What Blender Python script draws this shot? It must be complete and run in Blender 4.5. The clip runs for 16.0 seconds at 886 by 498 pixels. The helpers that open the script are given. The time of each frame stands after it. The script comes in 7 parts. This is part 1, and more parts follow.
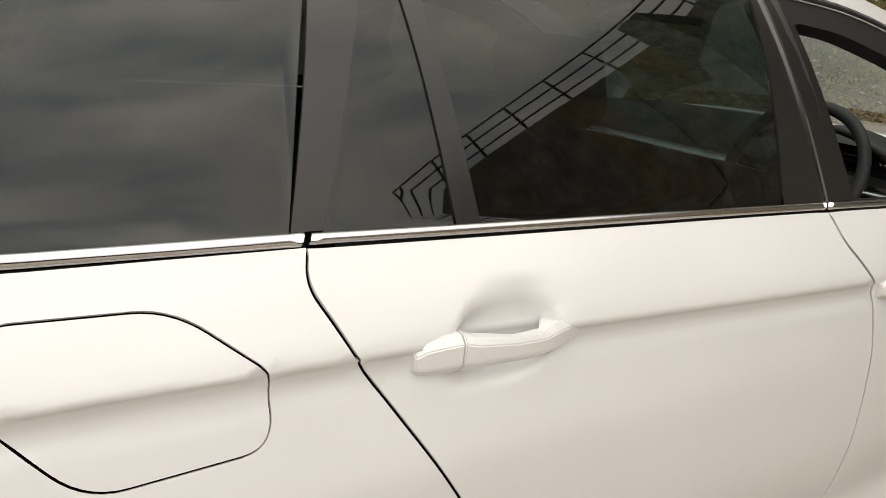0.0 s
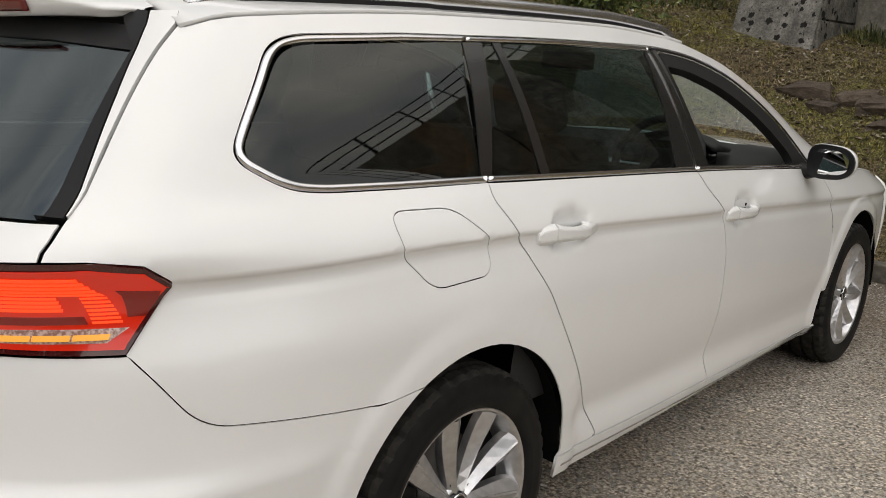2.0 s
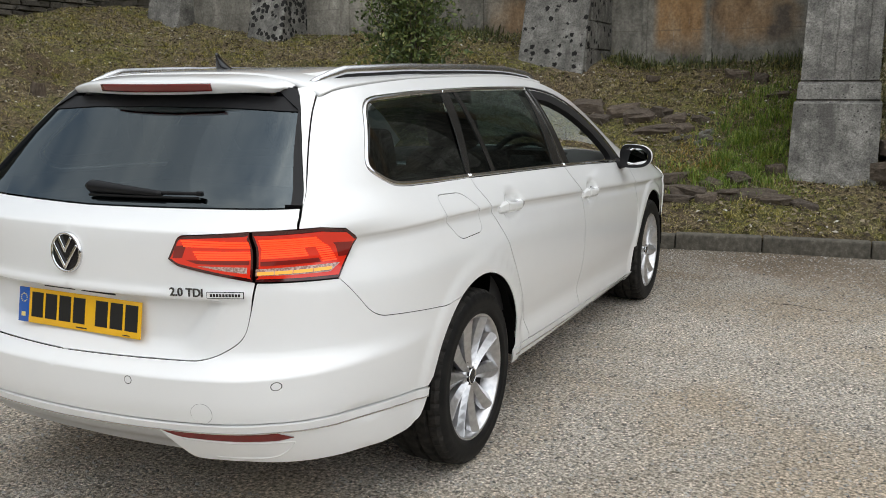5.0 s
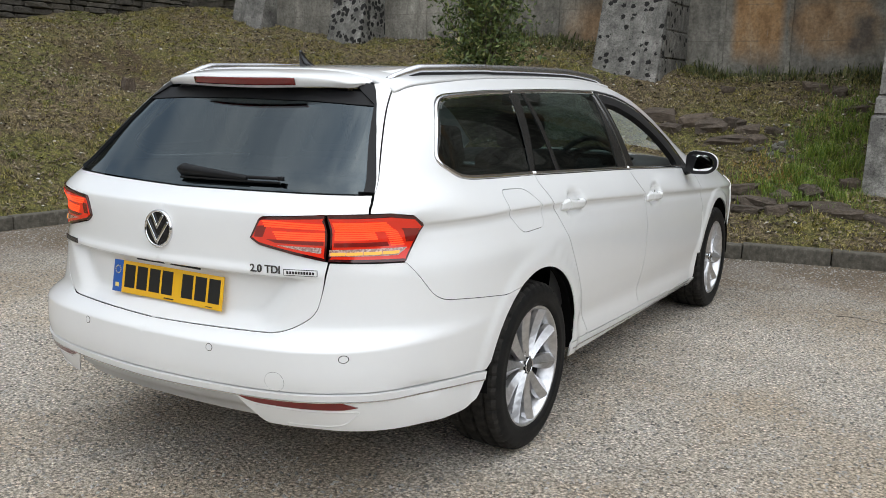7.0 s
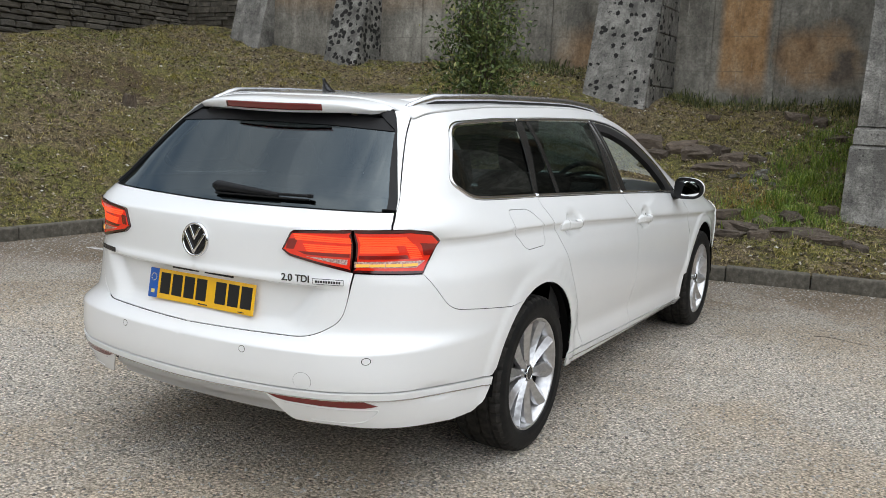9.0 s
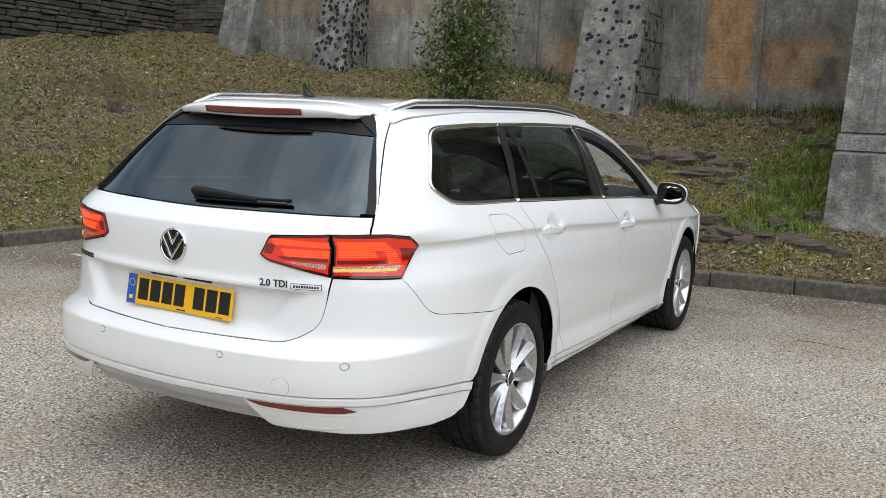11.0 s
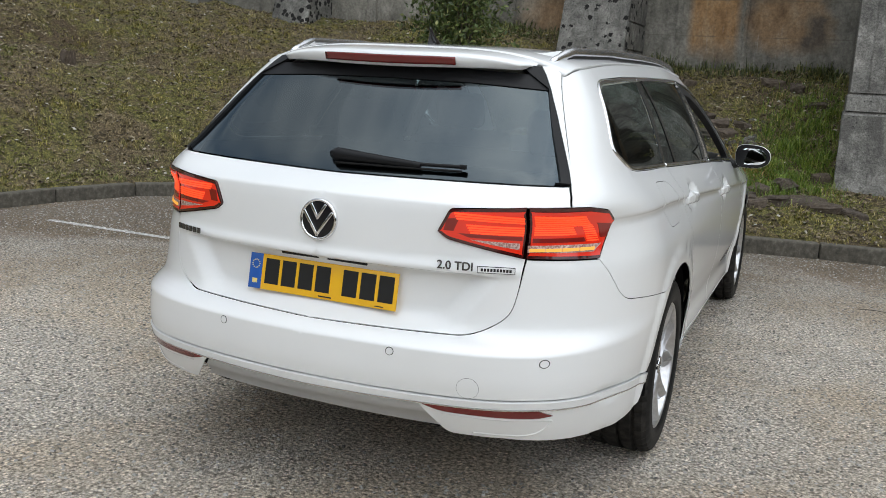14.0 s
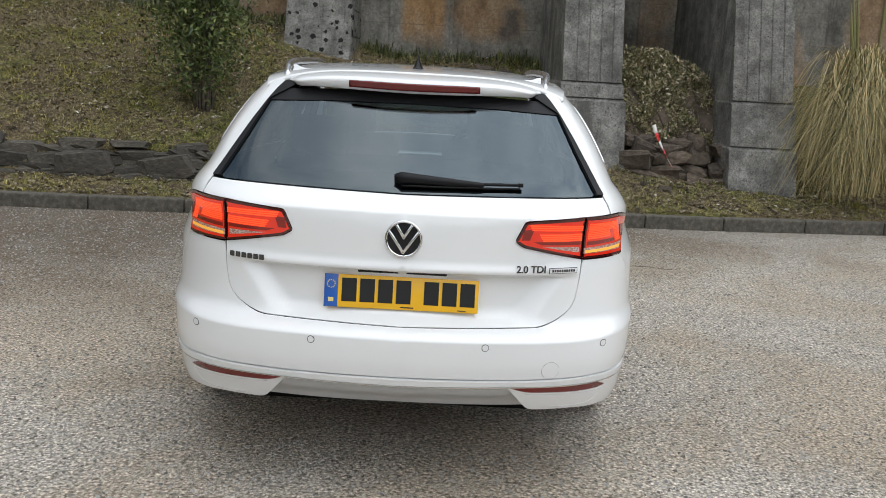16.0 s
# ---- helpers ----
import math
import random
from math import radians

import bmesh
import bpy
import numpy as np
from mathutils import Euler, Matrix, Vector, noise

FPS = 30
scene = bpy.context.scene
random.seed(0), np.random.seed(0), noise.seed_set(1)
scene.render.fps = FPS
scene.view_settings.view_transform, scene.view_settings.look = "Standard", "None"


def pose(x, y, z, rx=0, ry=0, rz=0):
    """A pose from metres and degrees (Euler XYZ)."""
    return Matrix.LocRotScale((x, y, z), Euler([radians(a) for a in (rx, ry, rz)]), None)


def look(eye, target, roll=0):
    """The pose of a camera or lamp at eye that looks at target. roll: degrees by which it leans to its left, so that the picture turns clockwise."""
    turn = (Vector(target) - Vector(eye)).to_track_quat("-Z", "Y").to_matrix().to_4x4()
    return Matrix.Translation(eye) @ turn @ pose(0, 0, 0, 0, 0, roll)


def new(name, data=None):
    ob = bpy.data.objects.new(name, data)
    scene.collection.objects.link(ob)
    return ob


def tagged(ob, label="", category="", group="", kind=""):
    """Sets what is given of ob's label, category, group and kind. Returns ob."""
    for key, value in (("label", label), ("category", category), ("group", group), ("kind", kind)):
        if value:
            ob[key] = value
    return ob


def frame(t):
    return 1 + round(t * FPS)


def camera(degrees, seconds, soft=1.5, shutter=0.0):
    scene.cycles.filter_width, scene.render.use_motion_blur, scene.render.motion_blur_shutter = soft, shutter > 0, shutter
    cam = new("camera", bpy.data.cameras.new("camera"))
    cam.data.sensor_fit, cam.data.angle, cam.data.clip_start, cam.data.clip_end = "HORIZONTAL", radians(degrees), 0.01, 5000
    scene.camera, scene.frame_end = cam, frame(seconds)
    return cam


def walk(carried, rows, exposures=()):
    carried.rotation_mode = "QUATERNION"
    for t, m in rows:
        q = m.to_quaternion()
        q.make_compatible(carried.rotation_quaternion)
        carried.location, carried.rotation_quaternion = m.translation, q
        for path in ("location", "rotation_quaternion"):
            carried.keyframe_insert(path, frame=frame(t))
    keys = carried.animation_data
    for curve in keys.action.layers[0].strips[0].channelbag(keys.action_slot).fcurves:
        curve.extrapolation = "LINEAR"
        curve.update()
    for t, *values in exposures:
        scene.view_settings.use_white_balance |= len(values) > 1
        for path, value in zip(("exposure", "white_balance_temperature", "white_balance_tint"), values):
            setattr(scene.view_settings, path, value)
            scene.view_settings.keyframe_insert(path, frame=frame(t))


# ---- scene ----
cam = camera(53.7, 16.0, soft=0.85)
PATH = [
    (0, (1.637, -0.307, 1.348), (0.115, 0.86, 0.78), 4.1),
    (0.5, (1.791, -0.576, 1.365), (0.294, 0.668, 0.906), 2.4),
    (1, (1.927, -0.846, 1.385), (0.473, 0.46, 0.958), 2.7),
    (1.5, (1.951, -1.138, 1.34), (0.522, 0.193, 0.906), 3.1),
    (2, (2.023, -1.435, 1.354), (0.755, 0.047, 0.91), 2.6),
    (2.5, (2.107, -1.835, 1.39), (1.026, -0.204, 0.978), 2.8),
    (3, (2.04, -2.144, 1.367), (1.087, -0.428, 0.984), 2.0),
    (3.5, (2.019, -2.455, 1.383), (1.132, -0.706, 0.991), 0.2),
    (5.8, (2.214, -2.908, 1.419), (1.354, -1.14, 1.052), -0.2),
    (6, (2.213, -2.913, 1.414), (1.346, -1.148, 1.049), -0.2),
    (6.5, (2.222, -2.937, 1.41), (1.261, -1.219, 1.054), 0.5),
    (7, (2.252, -3.016, 1.392), (1.252, -1.322, 1.03), 1.2),
    (7.5, (2.25, -3.219, 1.411), (1.266, -1.515, 1.054), 1.6),
    (8, (2.245, -3.303, 1.416), (1.272, -1.586, 1.092), 2.3),
    (8.2, (2.259, -3.303, 1.421), (1.285, -1.585, 1.104), 2.4),
    (10.5, (2.321, -3.294, 1.409), (1.353, -1.573, 1.092), 2.6),
    (11, (2.33, -3.282, 1.411), (1.376, -1.55, 1.111), 2.4),
    (11.5, (2.328, -3.277, 1.404), (1.375, -1.545, 1.103), 2.4),
    (12, (2.301, -3.277, 1.401), (1.352, -1.542, 1.102), 2.5),
    (12.5, (2.243, -3.303, 1.4), (1.279, -1.578, 1.096), 2.8),
    (13, (2.064, -3.286, 1.373), (1.005, -1.621, 1.046), 2.9),
    (13.5, (1.732, -3.222, 1.354), (0.724, -1.537, 0.971), 2.4),
    (14, (1.354, -3.254, 1.35), (0.58, -1.45, 0.966), 3.1),
    (14.5, (0.975, -3.352, 1.382), (0.371, -1.481, 1.014), 3.1),
    (15, (0.576, -3.446, 1.394), (0.184, -1.522, 1.016), 2.1),
    (15.5, (0.246, -3.63, 1.414), (0.118, -1.677, 1.007), 3.2),
    (16, (0.098, -3.879, 1.476), (0.121, -1.92, 1.072), 3.2),
]
walk(cam, [(t, look(eye, target, roll)) for t, eye, target, roll in PATH],
     ((0.0, 0.16, 7850, 13), (0.5, 0.08, 7850, 13), (1.0, 0.0, 7800, 13), (1.5, -0.12, 7400, 12), (2.0, -0.14, 7450, 13), (2.5, -0.05, 7450, 13), (3.7, 0.02, 7300, 11), (6.0, 0.26, 6650, 10), (8.0, 0.27, 6650, 10), (11.5, 0.34, 6600, 10), (12.5, 0.34, 6600, 10), (14.0, 0.16, 6550, 9), (16.0, 0.21, 6600, 10)))

# ---- sky and sun ----
world = bpy.data.worlds.new("sky")
scene.world = world
world.use_nodes = True
wn, wl = world.node_tree.nodes, world.node_tree.links
wn.clear()
sky = wn.new("ShaderNodeTexSky")
sky.sky_type, sky.sun_disc = "NISHITA", False
sky.sun_elevation, sky.sun_rotation = radians(45), radians(122)
coord = wn.new("ShaderNodeTexCoord")
stretch = wn.new("ShaderNodeMapping")
stretch.inputs["Scale"].default_value = (1.0, 1.0, 2.2)
wl.new(coord.outputs["Generated"], stretch.inputs["Vector"])
clouds = wn.new("ShaderNodeTexNoise")
clouds.inputs["Scale"].default_value, clouds.inputs["Detail"].default_value = 2.6, 4
clouds.inputs["Roughness"].default_value = 0.55
wl.new(stretch.outputs["Vector"], clouds.inputs["Vector"])
cover = wn.new("ShaderNodeValToRGB")
cover.color_ramp.elements[0].position, cover.color_ramp.elements[0].color = 0.32, (3.9, 5.0, 6.4, 1)
cover.color_ramp.elements[1].position, cover.color_ramp.elements[1].color = 0.66, (13.3, 13.4, 13.4, 1)
wl.new(clouds.outputs["Fac"], cover.inputs["Fac"])
veil = wn.new("ShaderNodeMix")
veil.data_type = "RGBA"
veil.inputs["Factor"].default_value = 0.86
wl.new(sky.outputs["Color"], veil.inputs["A"])
wl.new(cover.outputs["Color"], veil.inputs["B"])
# an overcast sky is brightest overhead
parts = wn.new("ShaderNodeSeparateXYZ")
wl.new(coord.outputs["Generated"], parts.inputs["Vector"])
up = wn.new("ShaderNodeMapRange")
up.inputs["From Min"].default_value, up.inputs["From Max"].default_value = 0.0, 1.0
up.inputs["To Min"].default_value, up.inputs["To Max"].default_value = 0.62, 1.55
wl.new(parts.outputs["Z"], up.inputs["Value"])
dome = wn.new("ShaderNodeMix")
dome.data_type, dome.blend_type = "RGBA", "MULTIPLY"
dome.inputs["Factor"].default_value = 1.0
wl.new(veil.outputs["Result"], dome.inputs["A"])
wl.new(up.outputs["Result"], dome.inputs["B"])
# and brighter where the sun stands behind the cloud
toward = wn.new("ShaderNodeVectorMath")
toward.operation = "DOT_PRODUCT"
toward.inputs[1].default_value = (0.607, -0.374, 0.701)
wl.new(coord.outputs["Generated"], toward.inputs[0])
near_sun = wn.new("ShaderNodeMapRange")
near_sun.interpolation_type = "SMOOTHSTEP"
near_sun.inputs["From Min"].default_value, near_sun.inputs["From Max"].default_value = 0.1, 1.0
near_sun.inputs["To Min"].default_value, near_sun.inputs["To Max"].default_value = 0.90, 2.3
wl.new(toward.outputs["Value"], near_sun.inputs["Value"])
glow = wn.new("ShaderNodeMix")
glow.data_type, glow.blend_type = "RGBA", "MULTIPLY"
glow.inputs["Factor"].default_value = 1.0
wl.new(dome.outputs["Result"], glow.inputs["A"])
wl.new(near_sun.outputs["Result"], glow.inputs["B"])
air = wn.new("ShaderNodeBackground")
air.inputs["Strength"].default_value = 0.066
wl.new(glow.outputs["Result"], air.inputs["Color"])
wout = wn.new("ShaderNodeOutputWorld")
wl.new(air.outputs["Background"], wout.inputs["Surface"])

sun = new("sun", bpy.data.lights.new("sun", "SUN"))
sun.data.energy, sun.data.angle, sun.data.color = 0.4, radians(150), (1.0, 0.97, 0.92)
sun.matrix_world = look((6.5, -4.0, 7.5), (0, 0, 0))

# ---- materials ----
def shader(name, base=(0.5, 0.5, 0.5), rough=0.5, metal=0.0, **more):
    m = bpy.data.materials.new(name)
    m.use_nodes = True
    b = m.node_tree.nodes["Principled BSDF"]
    b.inputs["Base Color"].default_value = (*base, 1)
    b.inputs["Roughness"].default_value = rough
    b.inputs["Metallic"].default_value = metal
    for key, value in more.items():
        b.inputs[key.replace("_", " ")].default_value = value
    return m


def nodes_of(m):
    return m.node_tree.nodes, m.node_tree.links, m.node_tree.nodes["Principled BSDF"]


def noise_at(m, scale, detail=5, rough=0.55, stretch_by=None, distort=0.0):
    n, l, b = nodes_of(m)
    c = n.new("ShaderNodeTexCoord")
    t = n.new("ShaderNodeTexNoise")
    t.inputs["Scale"].default_value, t.inputs["Detail"].default_value, t.inputs["Roughness"].default_value = scale, detail, rough
    t.inputs["Distortion"].default_value = distort
    if stretch_by:
        p = n.new("ShaderNodeMapping")
        p.inputs["Scale"].default_value = stretch_by
        l.new(c.outputs["Object"], p.inputs["Vector"])
        l.new(p.outputs["Vector"], t.inputs["Vector"])
    else:
        l.new(c.outputs["Object"], t.inputs["Vector"])
    return t.outputs["Fac"]


def ramp(m, fac, *stops):
    n, l, b = nodes_of(m)
    r = n.new("ShaderNodeValToRGB")
    while len(r.color_ramp.elements) < len(stops):
        r.color_ramp.elements.new(0.5)
    for e, (at, colour) in zip(r.color_ramp.elements, stops):
        e.position = at
        e.color = (*colour, 1) if isinstance(colour, tuple) else (colour, colour, colour, 1)
    l.new(fac, r.inputs["Fac"])
    return r.outputs["Color"]


def blend(m, fac, a, b_, how="MIX"):
    n, l, b = nodes_of(m)
    x = n.new("ShaderNodeMix")
    x.data_type, x.blend_type = "RGBA", how
    for sock, v in (("Factor", fac), ("A", a), ("B", b_)):
        if isinstance(v, (int, float)):
            x.inputs[sock].default_value = v
        elif isinstance(v, tuple):
            x.inputs[sock].default_value = (*v, 1)
        else:
            l.new(v, x.inputs[sock])
    return x.outputs["Result"]


def bumped(m, height, strength=0.3, distance=0.01):
    n, l, b = nodes_of(m)
    u = n.new("ShaderNodeBump")
    u.inputs["Strength"].default_value, u.inputs["Distance"].default_value = strength, distance
    l.new(height, u.inputs["Height"])
    l.new(u.outputs["Normal"], b.inputs["Normal"])


def into(m, colour, socket="Base Color"):
    n, l, b = nodes_of(m)
    l.new(colour, b.inputs[socket])


def maths(m, how, a, b_=0.0, clamp=False):
    n, l, b = nodes_of(m)
    x = n.new("ShaderNodeMath")
    x.operation, x.use_clamp = how, clamp
    for i, v in enumerate((a, b_)):
        if isinstance(v, (int, float)):
            x.inputs[i].default_value = v
        else:
            l.new(v, x.inputs[i])
    return x.outputs[0]


def place_of(m):
    """The x, y and z of the place, in the object's metres."""
    n, l, b = nodes_of(m)
    c, x = n.new("ShaderNodeTexCoord"), n.new("ShaderNodeSeparateXYZ")
    l.new(c.outputs["Object"], x.inputs["Vector"])
    return x.outputs["X"], x.outputs["Y"], x.outputs["Z"]


def stretch_of(m, v, lo, hi, soft):
    """1 where v lies between lo and hi, falling off over soft."""
    up_ = maths(m, "DIVIDE", maths(m, "SUBTRACT", v, lo), soft, True)
    down = maths(m, "DIVIDE", maths(m, "SUBTRACT", hi, v), soft, True)
    return maths(m, "MULTIPLY", up_, down)


def glazing(name, tint, gloss=1.5, sheen=(1.0, 1.0, 1.0)):
    """A pane: tinted see-through glass under a clear reflection."""
    m = bpy.data.materials.new(name)
    m.use_nodes = True
    n, l = m.node_tree.nodes, m.node_tree.links
    n.clear()
    o, mix = n.new("ShaderNodeOutputMaterial"), n.new("ShaderNodeMixShader")
    t, g, f = n.new("ShaderNodeBsdfTransparent"), n.new("ShaderNodeBsdfGlossy"), n.new("ShaderNodeFresnel")
    t.inputs["Color"].default_value = (*tint, 1)
    g.inputs["Roughness"].default_value = 0.015
    g.inputs["Color"].default_value = (*sheen, 1)
    f.inputs["IOR"].default_value = gloss
    l.new(f.outputs["Fac"], mix.inputs["Fac"])
    l.new(t.outputs["BSDF"], mix.inputs[1])
    l.new(g.outputs["BSDF"], mix.inputs[2])
    l.new(mix.outputs["Shader"], o.inputs["Surface"])
    return m


paint = shader("white_paint", (0.80, 0.805, 0.80), 0.28, Coat_Weight=1.0, Coat_Roughness=0.03)
_dust = noise_at(paint, 3.0, 6)
into(paint, ramp(paint, _dust, (0.35, (0.79, 0.795, 0.79)), (0.7, (0.815, 0.82, 0.815))))
inner_black = shader("underbody_black", (0.005, 0.005, 0.005), 0.95, Specular_IOR_Level=0.1)
gloss_black = shader("gloss_black", (0.008, 0.008, 0.009), 0.12, Coat_Weight=0.6)
wing_black = shader("moulded_black", (0.007, 0.007, 0.008), 0.45, Specular_IOR_Level=0.22)
pillar_black = shader("satin_black_post", (0.014, 0.0135, 0.013), 0.24, Coat_Weight=0.35, Coat_Roughness=0.1)
badge_metal = shader("dark_chrome", (0.13, 0.13, 0.135), 0.25, 1.0)
trim_black = shader("black_plastic", (0.013, 0.013, 0.014), 0.45, Specular_IOR_Level=0.3)
bumped(trim_black, noise_at(trim_black, 900, 2), 0.15, 0.0005)
rubber = shader("tyre_rubber", (0.012, 0.012, 0.0125), 0.55, Specular_IOR_Level=0.18)
into(rubber, ramp(rubber, noise_at(rubber, 14, 6), (0.35, (0.005, 0.005, 0.0055)), (0.8, (0.015, 0.0145, 0.0135))))
bumped(rubber, noise_at(rubber, 400, 3), 0.2, 0.001)
tread_rubber = shader("dusty_tread", (0.05, 0.046, 0.042), 0.9, Specular_IOR_Level=0.2)
into(tread_rubber, ramp(tread_rubber, noise_at(tread_rubber, 30, 6), (0.3, (0.012, 0.0115, 0.011)), (0.7, (0.040, 0.037, 0.033))))
barrel_metal = shader("rim_barrel", (0.10, 0.10, 0.105), 0.45, 0.8)
chrome = shader("chrome", (0.78, 0.78, 0.79), 0.10, 1.0)
brushed = shader("satin_rail", (0.72, 0.73, 0.75), 0.24, 1.0)
alloy = shader("silver_alloy", (0.63, 0.63, 0.645), 0.30, 0.9, Coat_Weight=0.5)
into(alloy, ramp(alloy, noise_at(alloy, 40, 4), (0.35, (0.53, 0.53, 0.54)), (0.7, (0.68, 0.68, 0.69))))
brake_steel = shader("brake_steel", (0.16, 0.15, 0.14), 0.5, 0.9)
privacy = glazing("privacy_glass", (0.105, 0.150, 0.145), 1.60, (0.96, 1.0, 0.97))
tailglass = glazing("tail_glass", (0.10, 0.12, 0.125), 1.9, (0.78, 0.92, 1.0))
clear_glass = glazing("clear_glass", (0.72, 0.80, 0.77), 1.30)
# the lit lens's glow also stands for sky mirrored in its top
lamp_red = shader("red_lens", (0.42, 0.012, 0.006), 0.16, Coat_Weight=1.0, Coat_Roughness=0.02, Emission_Color=(1.0, 0.045, 0.010, 1), Emission_Strength=0.30)
lamp_dark = shader("dark_red_lens", (0.06, 0.006, 0.006), 0.12, Coat_Weight=1.0, Coat_Roughness=0.02)
lamp_facet = shader("deep_red_facet", (0.17, 0.007, 0.005), 0.2, Coat_Weight=1.0, Coat_Roughness=0.02, Emission_Color=(1.0, 0.05, 0.02, 1), Emission_Strength=0.03)
lamp_lit = shader("lit_red_band", (0.8, 0.06, 0.02), 0.2, Emission_Color=(1.0, 0.075, 0.018, 1), Emission_Strength=0.85)
lamp_amber = shader("lit_amber_band", (0.75, 0.40, 0.10), 0.25, Emission_Color=(1.0, 0.42, 0.02, 1), Emission_Strength=0.42)
lamp_clear = shader("clear_lens", (0.50, 0.34, 0.29), 0.15, Coat_Weight=1.0)
into(lamp_clear, ramp(lamp_clear, noise_at(lamp_clear, 160, 2), (0.4, (0.30, 0.17, 0.14)), (0.6, (0.62, 0.47, 0.42))))
reflector_red = shader("reflector_red", (0.15, 0.010, 0.009), 0.2, Coat_Weight=0.6)
valance = shader("grey_valance", (0.50, 0.505, 0.51), 0.32, Coat_Weight=0.3)
plate_yellow = shader("plate_yellow", (0.86, 0.47, 0.012), 0.35, Coat_Weight=0.4)
plate_blue = shader("plate_blue", (0.012, 0.10, 0.42), 0.35, Coat_Weight=0.4)
plate_black = shader("plate_black", (0.006, 0.006, 0.006), 0.5)
plate_gold = shader("plate_gold", (0.75, 0.6, 0.2), 0.5)
badge_dark = shader("badge_dark", (0.02, 0.02, 0.022), 0.2, 0.4)
seat_cloth = shader("seat_cloth", (0.022, 0.021, 0.020), 0.85)
bumped(seat_cloth, noise_at(seat_cloth, 500, 3), 0.4, 0.001)
cabin_grey = shader("cabin_plastic", (0.022, 0.022, 0.023), 0.6)
headlining = shader("headlining", (0.34, 0.32, 0.29), 0.9)
mirror_glass = shader("mirror_glass", (0.85, 0.86, 0.87), 0.02, 1.0)

# ---- mesh tools ----
def empty(name, at=(0, 0, 0)):
    e = new(name)
    e.location = at
    return e


def part(name, bm, material, parent=None, label="", smooth=True):
    me = bpy.data.meshes.new(name)
    bmesh.ops.recalc_face_normals(bm, faces=bm.faces) if len(bm.faces) < 4000 else None
    for f in bm.faces:
        f.smooth = smooth
    bm.to_mesh(me)
    bm.free()
    me.materials.append(material)
    ob = new(name, me)
    if parent is not None:
        ob.parent = parent
    return tagged(ob, label)


def mesh_part(name, verts, faces, material, parent=None, label="", smooth=True):
    me = bpy.data.meshes.new(name)
    me.from_pydata([tuple(map(float, v)) for v in verts], [], faces)
    if smooth:
        me.polygons.foreach_set("use_smooth", [True] * len(me.polygons))
    me.materials.append(material)
    ob = new(name, me)
    if parent is not None:
        ob.parent = parent
    return tagged(ob, label)


def box(bm, size, m, bevel=0.0, segments=2):
    """A bevelled block of that size added to bm at the pose m."""
    out = bmesh.ops.create_cube(bm, size=1.0)
    vs = out["verts"]
    bmesh.ops.scale(bm, vec=size, verts=vs)
    if bevel:
        es = list({e for v in vs for e in v.link_edges})
        r = bmesh.ops.bevel(bm, geom=es, offset=bevel, segments=segments, affect="EDGES", profile=0.6)
        vs = list({v for f in r["faces"] for v in f.verts} | {v for v in vs if v.is_valid})
    bmesh.ops.transform(bm, matrix=m, verts=vs)
    return vs


def tube(bm, path, radius, sides=10, flat=1.0, closed=False, cap=True):
    """A round bar along a path; radius may be a number or one for each point. flat squeezes it sideways."""
    path = [Vector(p) for p in path]
    rings = []
    for i, p in enumerate(path):
        a, b = path[max(i - 1, 0)], path[min(i + 1, len(path) - 1)]
        if closed:
            a, b = path[i - 1], path[(i + 1) % len(path)]
        d = (b - a).normalized()
        u = d.cross(Vector((0, 0, 1)))
        u = u.normalized() if u.length > 1e-4 else Vector((1, 0, 0))
        w = u.cross(d)
        r = radius[i] if isinstance(radius, (list, tuple)) else radius
        rings.append([bm.verts.new(p + (u * math.cos(k) * flat + w * math.sin(k)) * r) for k in (2 * math.pi * j / sides for j in range(sides))])
    n = len(rings)
    for i in range(n if closed else n - 1):
        a, b = rings[i], rings[(i + 1) % n]
        for j in range(sides):
            bm.faces.new((a[j], a[(j + 1) % sides], b[(j + 1) % sides], b[j]))
    if cap and not closed:
        bm.faces.new(rings[0][::-1])
        bm.faces.new(rings[-1])


def spin_x(bm, profile, steps=64):
    """A solid of revolution round the x axis from (x, radius) pairs."""
    rings = []
    for k in range(steps):
        a = 2 * math.pi * k / steps
        rings.append([bm.verts.new((x, r * math.cos(a), r * math.sin(a))) for x, r in profile])
    for k in range(steps):
        a, b = rings[k], rings[(k + 1) % steps]
        for j in range(len(profile) - 1):
            bm.faces.new((a[j], a[j + 1], b[j + 1], b[j]))

# ---- the car's skin: one smooth surface that its panels are cut from ----
def curve(*pts):
    """A smooth monotone curve through (x, y) pairs."""
    X = np.array([p[0] for p in pts], float); Y = np.array([p[1] for p in pts], float)
    h = np.diff(X); s = np.diff(Y) / h
    m = np.zeros(len(X)); m[0], m[-1] = s[0], s[-1]
    for i in range(1, len(X) - 1):
        m[i] = 0.0 if s[i - 1] * s[i] <= 0 else 2 * s[i - 1] * s[i] / (s[i - 1] + s[i])
    def f(x):
        x = np.clip(np.asarray(x, float), X[0], X[-1])
        i = np.clip(np.searchsorted(X, x) - 1, 0, len(h) - 1)
        t = (x - X[i]) / h[i]
        return (Y[i] * (1 + 2 * t) * (1 - t) ** 2 + h[i] * m[i] * t * (1 - t) ** 2
                + Y[i + 1] * t * t * (3 - 2 * t) - h[i] * m[i + 1] * t * t * (1 - t))
    return f


